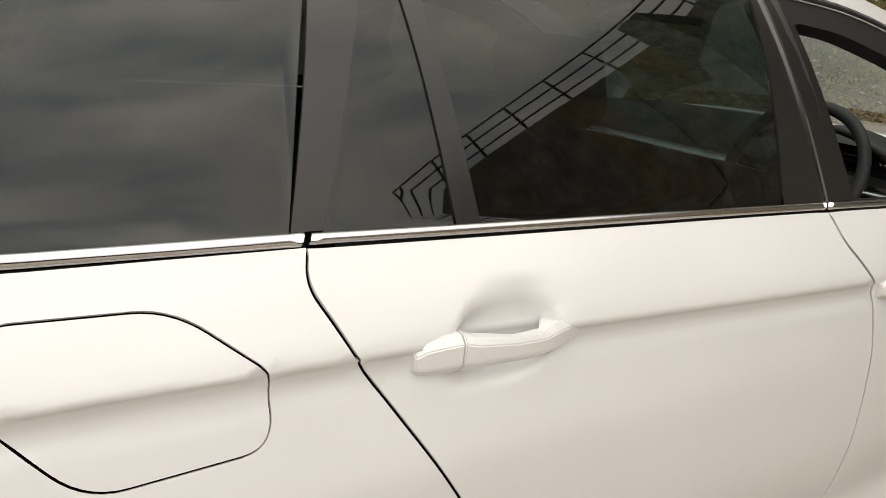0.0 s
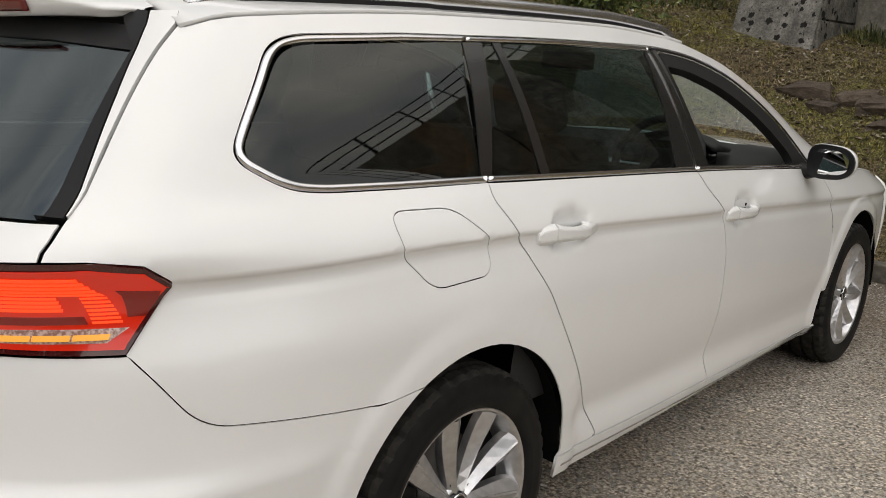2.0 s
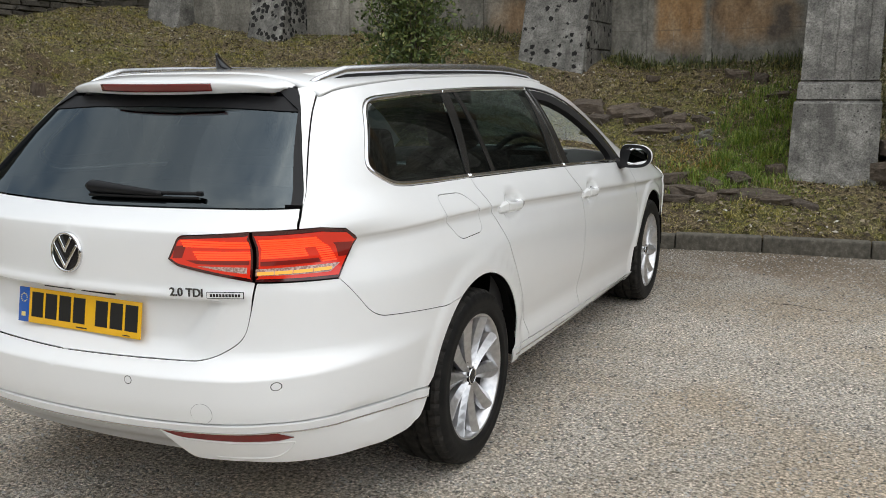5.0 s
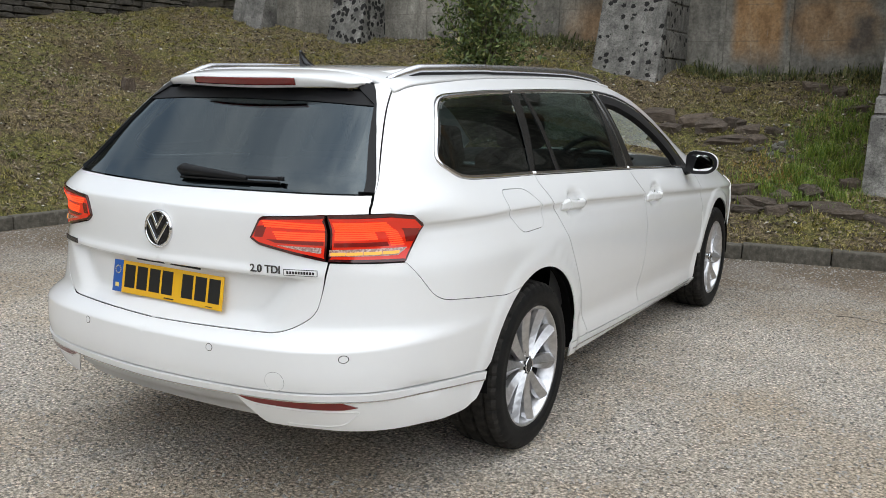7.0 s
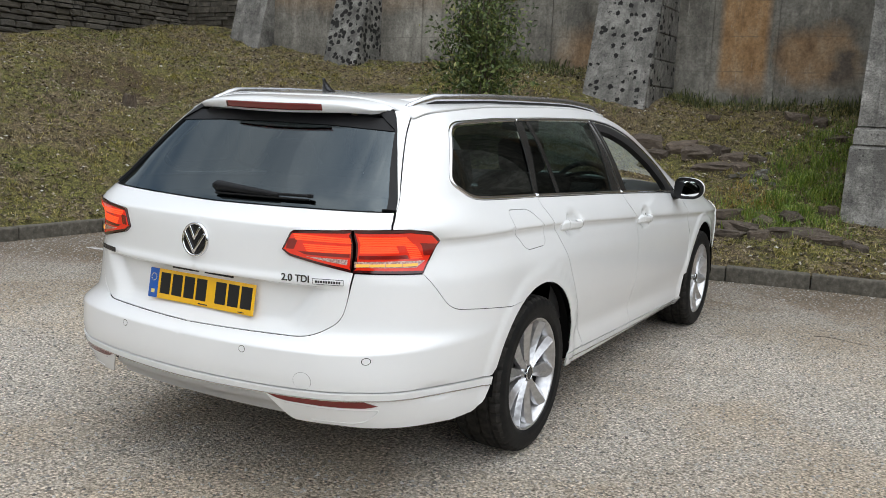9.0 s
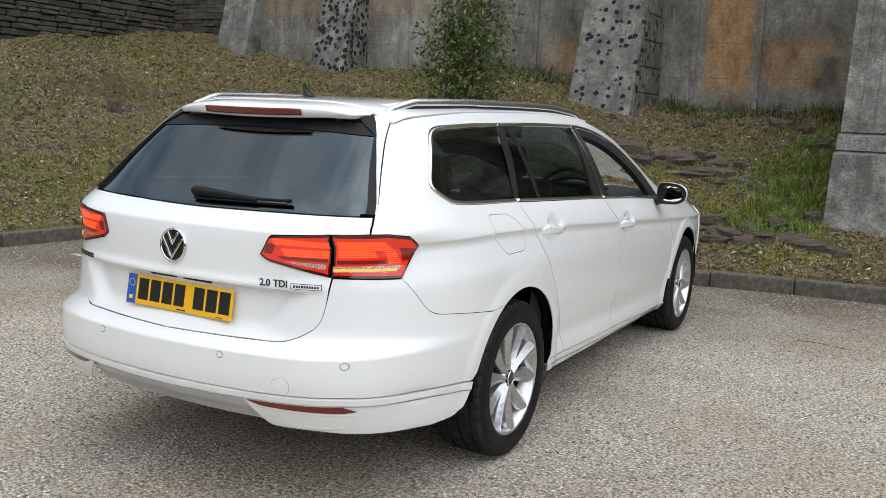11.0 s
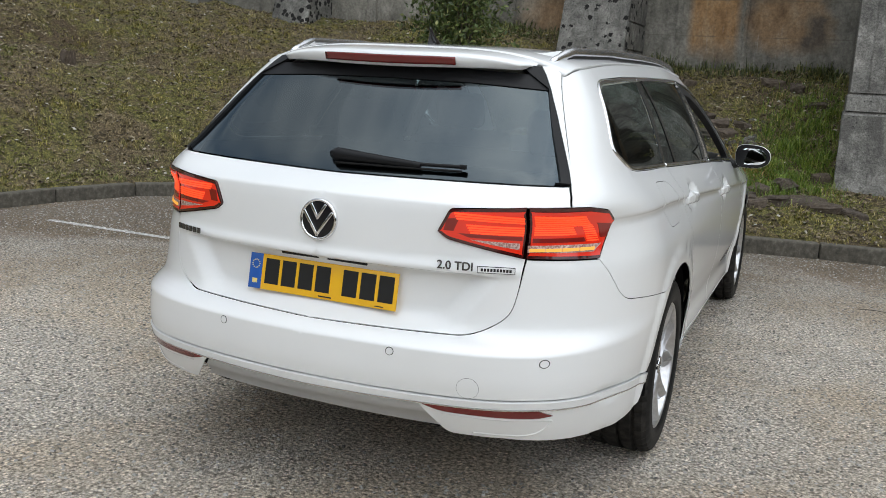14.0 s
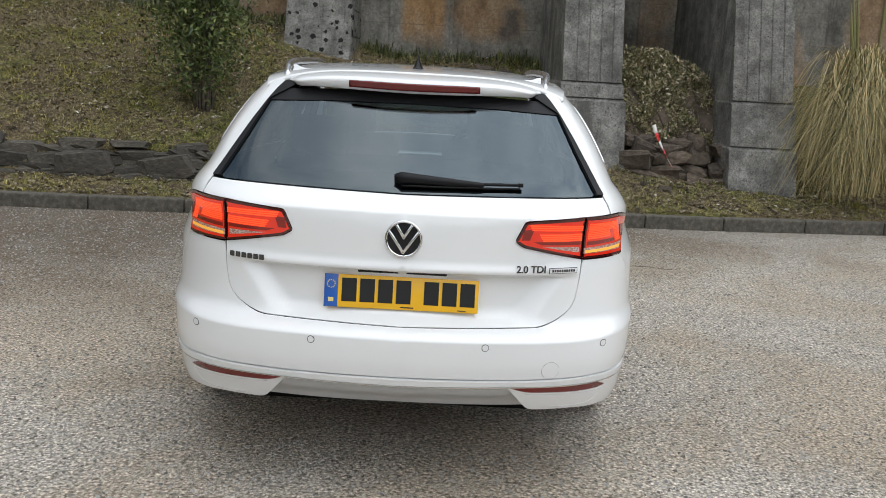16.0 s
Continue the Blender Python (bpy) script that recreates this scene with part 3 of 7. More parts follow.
    for a, b in ((0.149, 1.16), (1.172, 2.19)):
        bl = [(y, float(belt_z(y)) + 0.0075) for y in np.linspace(a, b, 24)]
        moulding("belt_chrome", side_line(*bl), 0.0075, 0.0055, chrome, car, side)
    # panes and the black posts between them
    pane = skin("quarter_window", side_line(*quarter_pane), privacy, car, side=side, gap=0.0, out=-0.004, lip=0.0, step=0.03, fair=0.03)
    skin("pillar_trim", side_line((0.219, 1.374), (0.294, 1.377), (0.168, 1.077), (0.127, 1.078), (0.219, 1.374)), pillar_black, car, side=side, gap=0.0, out=-0.003, lip=0.004)
    pane = skin("rear_door_window", side_line((0.294, 1.379), *[(y, z - 0.013) for y, z in rear_top if y > 0.31], (1.100, 1.380), (1.042, 1.036), *[(y, z + 0.014) for y, z in belt_line[::-1] if 0.19 < y < 1.03], (0.168, 1.074)),
                privacy, car, side=side, gap=0.0, out=-0.006, lip=0.0, step=0.03, fair=0.03)
    skin("window_divider", side_line((0.336, 1.380), (0.366, 1.381), (0.392, 1.064), (0.354, 1.066), (0.336, 1.380)), pillar_black, car, side=side, gap=0.0, out=-0.003, lip=0.004)
    skin("pillar_trim", side_line((1.100, 1.380), (1.125, 1.381), (1.20, 1.372), (1.262, 1.028), (1.16, 1.031), (1.042, 1.036), (1.100, 1.380)), pillar_black, car, side=side, gap=0.0, out=-0.003, lip=0.004)
    skin("pillar_chrome", side_line((1.124, 1.379), (1.131, 1.379), (1.172, 1.031), (1.165, 1.031), (1.124, 1.379)), chrome, car, side=side, gap=0.0, out=0.0005, lip=0.006)
    hole = side_loop((1.206, 1.338, 0.03), (1.36, 1.322, 0.05), (1.60, 1.262, 0.1), (1.83, 1.155, 0.1), (2.0, 1.03, 0.05), (2.02, 0.985, 0.03), (1.262, 1.030, 0.02))
    skin("window_frame", side_line((1.2, 1.376), *[(y - 0.004, z - 0.010) for y, z in front_top if 1.21 < y < 2.19], (2.19, 0.975), *[(y, z + 0.014) for y, z in belt_line[::-1] if 1.28 < y < 2.18], (1.262, 1.028), (1.2, 1.372)),
         trim_black, car, holes=[hole], side=side, gap=0.0, out=-0.006, lip=0.03, step=0.02)
    if side < 0:
        skin("front_door_window", hole, clear_glass, car, side=side, gap=0.0, out=-0.012, lip=0.0, step=0.04)

    # lamps: outer on the quarter, inner on the tailgate
    outer = tail_line((0.614, 1.005), (0.752, 1.007)) + side_line((-0.72, 0.996), (-0.672, 0.962, 0.01), (-0.752, 0.853)) + tail_line((0.772, 0.853), (0.612, 0.859), (0.614, 1.005))
    inner = tail_line((0.372, 0.923), (0.404, 0.990, 0.012), (0.607, 1.005), (0.605, 0.860), (0.40, 0.903, 0.012), (0.372, 0.923))
    for name, loop, is_outer in (("outer_lamp", outer, True), ("inner_lamp", inner, False)):
        lamp = skin(name, loop, lamp_dark, car, side=side, gap=0.0012, out=0.006, lip=0.03, step=0.018, label="dark red rear lamp with lit red bands and an amber strip" if is_outer else "")
        skin("lens", shrunk(tidy(loop), 0.0095), lamp_red, lamp, side=side, gap=0.0, out=0.008, lip=0.003, step=0.018)
    lamp_o = [o for o in car.children if o.name.startswith("outer_lamp")][-1]
    lamp_i = [o for o in car.children if o.name.startswith("inner_lamp")][-1]
    # lit ribs behind the red lens: two bands, the upper one turning down at the outer end
    def rib(lamp, x0, x1, z, tall=0.0048, fall=0.0):
        skin("light_rib", tail_line((x0, z), (x1, z), (x1 + fall, z - tall), (x0 + fall, z - tall), (x0, z)), lamp_lit, lamp, side=side, gap=0.0, out=0.0105, lip=0.002, step=0.02)
    for z in np.arange(0.986, 0.957, -0.0068):
        rib(lamp_o, 0.626, 0.737 + (0.997 - z) * 0.28, z)
        if z > 0.966:
            rib(lamp_i, 0.412 + (0.997 - z) * 0.5 + (0.03 if z > 0.99 else 0), 0.602, z - 0.006)
    for z in np.arange(0.957, 0.908, -0.0068):
        rib(lamp_o, 0.728 + (0.957 - z) * 0.30, 0.749 + (0.957 - z) * 0.34, z, 0.0040, 0.001)
    for z in np.arange(0.951, 0.926, -0.0066):
        rib(lamp_o, 0.624, 0.711 + (0.951 - z) * 0.3, z)
        rib(lamp_i, 0.452 + (0.951 - z) * 0.6, 0.600, z - 0.002)
    strip_ = skin("indicator", tail_line((0.612, 0.897), (0.70, 0.898), (0.772, 0.897), (0.760, 0.874), (0.612, 0.877), (0.612, 0.897)), lamp_clear, lamp_o, side=side, gap=0.0, out=0.0105, lip=0.003, step=0.02, label="clear indicator strip with lit amber elements")
    for x0, x1 in ((0.616, 0.652), (0.654, 0.690), (0.692, 0.728), (0.730, 0.760)):
        skin("amber_element", tail_line((x0, 0.8885), (x1, 0.8885), (x1, 0.8790), (x0, 0.8790), (x0, 0.8885)), lamp_amber, strip_, side=side, gap=0.0, out=0.0125, lip=0.002, step=0.02)
    skin("reversing_lens", tail_line((0.462, 0.907), (0.592, 0.903), (0.592, 0.884), (0.53, 0.894), (0.462, 0.907)), lamp_clear, lamp_i, side=side, gap=0.0, out=0.0105, lip=0.003, step=0.02, label="clear reversing lamp lens")
    skin("dark_facet", tail_line((0.760, 0.962), (0.786, 0.956), (0.780, 0.914), (0.768, 0.914), (0.760, 0.962)), lamp_facet, lamp_o, side=side, gap=0.0, out=0.0100, lip=0.002, step=0.02)
    skin("dark_facet", tail_line((0.398, 0.962), (0.432, 0.966), (0.418, 0.928), (0.390, 0.928), (0.398, 0.962)), lamp_facet, lamp_i, side=side, gap=0.0, out=0.0100, lip=0.002, step=0.02)
    skin("dark_facet", tail_line((0.43, 0.923), (0.597, 0.922), (0.597, 0.910), (0.46, 0.913), (0.43, 0.923)), lamp_facet, lamp_i, side=side, gap=0.0, out=0.0100, lip=0.002, step=0.02)
    skin("dark_facet", tail_line((0.622, 0.918), (0.735, 0.918), (0.74, 0.905), (0.622, 0.905), (0.622, 0.918)), lamp_facet, lamp_o, side=side, gap=0.0, out=0.0100, lip=0.002, step=0.02)

# tailgate: a flat hollow for the plate under a folded ridge
def hollow(x, y, z):
    ax = abs(x)
    w = np.clip((0.545 - (0.79 - z) * 0.75 - ax) / 0.075, 0, 1)
    h = np.clip((0.810 - z) / 0.013, 0, 1) * np.clip((z - 0.628) / 0.05, 0, 1)
    h = h * h * (3 - 2 * h)
    ridge = 0.009 * np.exp(-((z - 0.818) / 0.016) ** 2) * np.clip((0.62 - ax) / 0.05, 0, 1)
    return (x, y + 0.036 * w * h - ridge, z)


gate_top = tail_line((0.0, 1.052), (0.688, 1.060))
tailgate = skin("tailgate", gate_top + tail_line((0.688, 1.060), (0.702, 1.036), (0.711, 1.008), (0.607, 1.005), (0.404, 0.990, 0.012), (0.372, 0.923, 0.008), (0.40, 0.903, 0.012), (0.605, 0.860), (0.612, 0.858), *cut_low[1:])
                + tail_line((0.0, 0.627), (0.0, 1.052)), paint, car, middle=True, shape=hollow, step=0.015,
                rows=np.concatenate([np.arange(0.634, 0.78, 0.016), [0.785, 0.792, 0.798, 0.803, 0.808, 0.812, 0.818, 0.824, 0.832, 0.842], np.arange(0.856, 0.965, 0.018), [0.972, 0.985, 0.994, 0.9995, 1.0035, 1.0075, 1.013, 1.024, 1.036, 1.046]]))
glass_loop = tail_line((0.0, 1.056), (0.665, 1.064), (0.60, 1.20), (0.535, 1.372), (0.0, 1.392)) + tail_line((0.0, 1.388), (0.0, 1.056))
skin("rear_window", glass_loop, tailglass, car, middle=True, gap=0.0, out=-0.002, lip=0.0, step=0.03, fair=0.02)
for side in (1, -1):
    skin("window_wing", tail_line((0.650, 1.066), (0.689, 1.064), (0.640, 1.155), (0.588, 1.25), (0.540, 1.33), (0.510, 1.372), (0.488, 1.395), (0.42, 1.402), (0.46, 1.375), (0.535, 1.33), (0.595, 1.20), (0.664, 1.066)), wing_black, car, side=side, gap=0.0, out=0.007, lip=0.02, step=0.02)
    skin("window_cheek", tail_line((0.688, 1.068), (0.690, 1.068), (0.649, 1.155), (0.606, 1.25), (0.569, 1.33), (0.549, 1.376), (0.530, 1.400), (0.489, 1.398), (0.512, 1.372), (0.542, 1.33), (0.590, 1.25), (0.642, 1.155), (0.688, 1.068)), paint, car, side=side, gap=0.0, out=0.005, lip=0.02, step=0.015)
# black glass border, its sheet also standing for the spoiler's shade on the pane
skin("border_with_shade", tail_line((0.0, 1.392), (0.535, 1.37), (0.552, 1.327), (0.30, 1.339), (0.0, 1.343)) + tail_line((0.0, 1.343), (0.0, 1.392)), wing_black, car, middle=True, gap=0.0, out=0.001, lip=0.004)

# bumper in its layers
bumper_top = tail_line(*cut_low[::-1]) + tail_line((0.616, 0.856), (0.79, 0.851))
bumper_low_side = ((-0.386, 0.445), (-0.42, 0.43), (-0.55, 0.445))
bumper = skin("rear_bumper", bumper_top + side_line(*bumper_seam_side) + side_line(*[p for p in arch_rear if p[0] < -0.17 and p[1] > 0.43]) + side_line((-0.40, 0.424), (-0.60, 0.444)) + tail_line((0.80, 0.458), (0.69, 0.467), (0.40, 0.466), (0.0, 0.466))
              + tail_line((0.0, 0.466), (0.0, 0.627)), paint, car, middle=True, step=0.022,
              rows=np.concatenate([np.arange(0.43, 0.56, 0.018), [0.565, 0.58, 0.590, 0.5945, 0.599, 0.6035, 0.608, 0.618, 0.63, 0.645], np.arange(0.66, 0.86, 0.02)]))
strip = skin("bumper_strip", tail_line((0.0, 0.463), (0.40, 0.463), (0.69, 0.464), (0.80, 0.455)) + side_line((-0.60, 0.441), (-0.402, 0.421), (-0.406, 0.392), (-0.60, 0.416)) + tail_line((0.80, 0.430), (0.69, 0.440), (0.40, 0.442), (0.0, 0.438)) + tail_line((0.0, 0.438), (0.0, 0.463)),
             paint, car, middle=True, out=0.006, lip=0.02, gap=0.001, step=0.02)
skin("chrome_line", tail_line((0.0, 0.4385), (0.40, 0.4425), (0.69, 0.4405), (0.80, 0.4305)) + side_line((-0.60, 0.4165), (-0.406, 0.3925), (-0.406, 0.3885), (-0.60, 0.4125)) + tail_line((0.80, 0.4265), (0.69, 0.4365), (0.40, 0.4385), (0.0, 0.4345)) + tail_line((0.0, 0.4345), (0.0, 0.4385)),
     brushed, strip, middle=True, out=0.007, lip=0.01, gap=0.0, step=0.02)
lower_b = skin("lower_bumper", tail_line((0.37, 0.438), (0.69, 0.436), (0.80, 0.426)) + side_line((-0.60, 0.412), (-0.406, 0.388), (-0.432, 0.345, 0.03), (-0.48, 0.302, 0.03), (-0.62, 0.300)) + tail_line((0.79, 0.311), (0.72, 0.320), (0.60, 0.335), (0.45, 0.341, 0.02), (0.37, 0.438)),
               paint, car, side=1, out=0.002, step=0.02)
skin("lower_bumper", tail_line((0.37, 0.438), (0.69, 0.436), (0.80, 0.426)) + side_line((-0.60, 0.412), (-0.406, 0.388), (-0.432, 0.345, 0.03), (-0.48, 0.302, 0.03), (-0.62, 0.300)) + tail_line((0.79, 0.311), (0.72, 0.320), (0.60, 0.335), (0.45, 0.341, 0.02), (0.37, 0.438)),
     paint, car, side=-1, out=0.002, step=0.02)
skin("valance", tail_line((0.0, 0.434), (0.37, 0.437), (0.455, 0.328), (0.0, 0.335)) + tail_line((0.0, 0.335), (0.0, 0.434)), valance, car, middle=True, out=-0.012, lip=0.02, step=0.02,
     shape=lambda x, y, z: (x, y + 0.02 * np.clip((0.40 - z) / 0.01, 0, 1) + 0.02 * np.clip((0.372 - z) / 0.01, 0, 1), z))
for side in (1, -1):
    skin("reflector", tail_line((0.374, 0.441), (0.50, 0.439), (0.695, 0.433), (0.726, 0.415), (0.695, 0.4105), (0.58, 0.415), (0.43, 0.421, 0.03), (0.374, 0.441)), reflector_red, car, side=side, gap=0.0, out=0.006, lip=0.012, step=0.02, label="dark red rear reflector")
    moulding("bumper_rib", tail_line((0.44, 0.4125), (0.589, 0.4045), (0.69, 0.4005, 0.01), (0.728, 0.397, 0.012), (0.694, 0.355, 0.025), (0.655, 0.346, 0.02), (0.52, 0.352)), 0.005, 0.006, paint, car, side)
    for x, z in ((0.288, 0.58), (0.704, 0.576)):
        ring_line = lambda r: [(from_tail(x + r * math.cos(a), z + r * math.sin(a)), z + r * math.sin(a)) for a in np.linspace(0, 2 * math.pi, 21)[:-1]]
        s = skin("parking_sensor", ring_line(0.0125), trim_black, car, side=side, gap=0.0, out=0.0006, lip=0.002)
        skin("sensor_face", ring_line(0.0105), paint, s, side=side, gap=0.0, out=0.0012, lip=0.001)
tow_ring = lambda r: [(from_tail(0.515 + r * math.cos(a), 0.498 + r * math.sin(a)), 0.498 + r * math.sin(a)) for a in np.linspace(0, 2 * math.pi, 33)[:-1]]
tow = skin("towing_eye_cover", tow_ring(0.031), badge_dark, car, gap=0.0, out=0.0004, lip=0.001)
skin("cover_face", tow_ring(0.0303), paint, tow, gap=0.0, out=0.0009, lip=0.0006)


# ---- roof, glass, nose ----
def sheet(name, f, us, vs, material, parent, label="", thick=0.0):
    """A grid surface f(u, v), closed on its edges when thick."""
    verts = [f(u, v) for u in us for v in vs]
    n = len(vs)
    faces = [(i * n + j, (i + 1) * n + j, (i + 1) * n + j + 1, i * n + j + 1) for i in range(len(us) - 1) for j in range(n - 1)]
    ob = mesh_part(name, verts, faces, material, parent, label)
    if thick:
        m = ob.modifiers.new("thickness", "SOLIDIFY")
        m.thickness, m.offset = thick, 0
    return ob


roof_mid = curve((-0.75, 1.405), (-0.62, 1.428), (-0.4, 1.455), (0.0, 1.472), (0.5, 1.478), (1.0, 1.466), (1.35, 1.435), (1.6, 1.39), (2.0, 1.275), (2.35, 1.13), (2.62, 0.995))


def roof_point(y, u):
    x, e, c = float(rail_x(y)), float(rail_z(y)), float(roof_mid(y))
    if y < -0.2:
        # at the rear the roof keeps inside the rounded corner posts
        X, Y, Q = ring_at(math.floor(float(rail_z(max(y, -0.49))) / 0.002) * 0.002)
        x = min(x, float(np.interp(max(y, -0.49), Y, X)))
    p = 4.0 if y < 0.2 else 3.2
    return (u * x, y, e + (c - e) * (1 - abs(u) ** p))


us = np.sin(np.linspace(-1, 1, 41) * math.pi / 2)
sheet("roof", lambda y, u: roof_point(y, u), np.linspace(-0.50, 1.36, 60), us, paint, car, thick=0.012)
sheet("headlining", lambda y, u: (lambda p: (p[0] * 0.97, p[1], p[2] - 0.045))(roof_point(y, u)), np.linspace(-0.46, 1.36, 20), us[::2], headlining, car)
wind = lambda y, u: (lambda p: (p[0] * 0.96, p[1] + 0.10 * (1 - u * u) - 0.04, p[2] - 0.004))(roof_point(y, u))
windscreen = sheet("windscreen", wind, np.linspace(1.385, 2.48, 24), us[::2], clear_glass, car)
windscreen.visible_shadow = False
sheet("header_rail", lambda y, u: (lambda p: (p[0], p[1] + 0.06 * (1 - u * u), p[2] + 0.001))(roof_point(y, u)), np.linspace(1.34, 1.42, 5), us, paint, car, thick=0.012)

hood_z = curve((2.42, 0.985), (2.8, 0.955), (3.2, 0.885), (3.55, 0.79), (3.69, 0.70))


def hood_point(y, u):
    e, x = float(belt_z(y)) - 0.003, float(belt_x(y)) - 0.004
    return (u * x, y + (0.20 * (1 - u * u) if y > 3.2 else 0.2 * (1 - u * u) * max(0, (y - 2.5) / 0.7)), e + (float(hood_z(y)) - e + 0.03) * (1 - abs(u) ** 2.4))


sheet("bonnet", hood_point, np.linspace(2.36, 3.46, 30), us, paint, car, thick=0.01)


def nose_point(z, u):
    x = float(side_x(3.45, z))
    bulge = 0.24 - 0.05 * abs((z - 0.5) / 0.3) ** 2
    return (u * x, 3.44 + bulge * (1 - abs(u) ** 2.6), z)


sheet("front_bumper", nose_point, np.linspace(0.2, 0.815, 20), us, paint, car, thick=0.012)
sheet("grille", lambda z, u: (lambda p: (p[0], p[1] + 0.012, p[2]))(nose_point(z, u * 0.62)), np.linspace(0.60, 0.74, 8), us, gloss_black, car, thick=0.012)
for side in (1, -1):
    sheet("headlamp", lambda z, u: (lambda p: (p[0], p[1] + 0.012, p[2]))(nose_point(z, side * (0.66 + 0.15 * (u + 1)))), np.linspace(0.62, 0.74, 6), np.linspace(-1, 1, 8), lamp_clear, car, thick=0.02)

# spoiler over the rear window, with the high brake lamp
def spoiler_point(s, u):
    k = min(max((abs(u) - 0.90) / 0.10, 0.0), 1.0)
    k = k * k * (3 - 2 * k)
    edge = -0.655 + 0.080 * u * u + 0.05 * k
    face = 0.046 * (1 - 0.62 * abs(u) ** 3) * (1 - 0.45 * k)
    y, dz = ((-0.38, 0.002), (-0.46, 0.004), (edge + 0.10 - 0.06 * k, 0.005), (edge + 0.03 - 0.02 * k, 0.003), (edge + 0.006, -0.002), (edge, -0.008), (edge + 0.004, -face * 0.5), (edge + 0.010, -face + 0.004), (edge + 0.015, -face), (edge + 0.06, -face - 0.002), (edge + 0.22, -face + 0.035))[s]
    x, _, z = roof_point(max(y, -0.70), u * 0.845)
    return (x, y, z + dz * (1 - 0.8 * k if s < 5 else 1))


sheet("spoiler", spoiler_point, range(11), us, paint, car, "white roof spoiler over the rear window")
sheet("high_brake_lamp", lambda s, u: (lambda a, b: (a[0], a[1] + (b[1] - a[1]) * s - 0.006, a[2] + (b[2] - a[2]) * s))(spoiler_point(5, u * 0.505), spoiler_point(7, u * 0.505)), np.linspace(0.0, 0.80, 5), np.linspace(-1, 1, 30), reflector_red, car, "unlit dark red high brake lamp", thick=0.006)

# roof rails
for side in (1, -1):
    bm = bmesh.new()
    path, rad = [], []
    for t in np.linspace(0, 1, 60):
        y = -0.445 + 1.93 * t
        x = float(curve((-0.45, 0.497), (0.0, 0.545), (0.8, 0.567), (1.5, 0.577))(y))
        base = roof_point(y, x / float(rail_x(y)))[2]
        lift = 0.033 * min(1, (t / 0.085) ** 0.8, ((1 - t) / 0.085) ** 0.8)
        path.append((side * x, y, base + lift - 0.006))
        rad.append(0.017 if 0.04 < t < 0.96 else 0.013)
    tube(bm, path, rad, 12, 0.85)
    part("roof_rail", bm, brushed, car, "brushed silver roof rail")
    bm = bmesh.new()
    tube(bm, [(p[0], p[1], p[2] - 0.016) for p in path[3:-3]], 0.011, 6)
    part("rail_gasket", bm, trim_black, car)

# aerial fin
bm = bmesh.new()
rows_ = []
for k, z in enumerate(np.linspace(0, 1, 9)):
    a, b = -0.045 - 0.012 * z, 0.085 - 0.125 * z ** 0.42
    yc, ln, w = (a + b) / 2, max((b - a) / 2, 0.004), 0.024 * (1 - z) ** 1.5 + 0.0025
    rows_.append([bm.verts.new((w * math.cos(t), -0.27 + yc + ln * math.sin(t), 1.462 + 0.062 * z)) for t in np.linspace(0, 2 * math.pi, 17)[:-1]])
for a, b in zip(rows_, rows_[1:]):
    for j in range(16):
        bm.faces.new((a[j], a[(j + 1) % 16], b[(j + 1) % 16], b[j]))
bm.faces.new(rows_[-1])
part("aerial_fin", bm, gloss_black, car, "black shark-fin roof aerial")

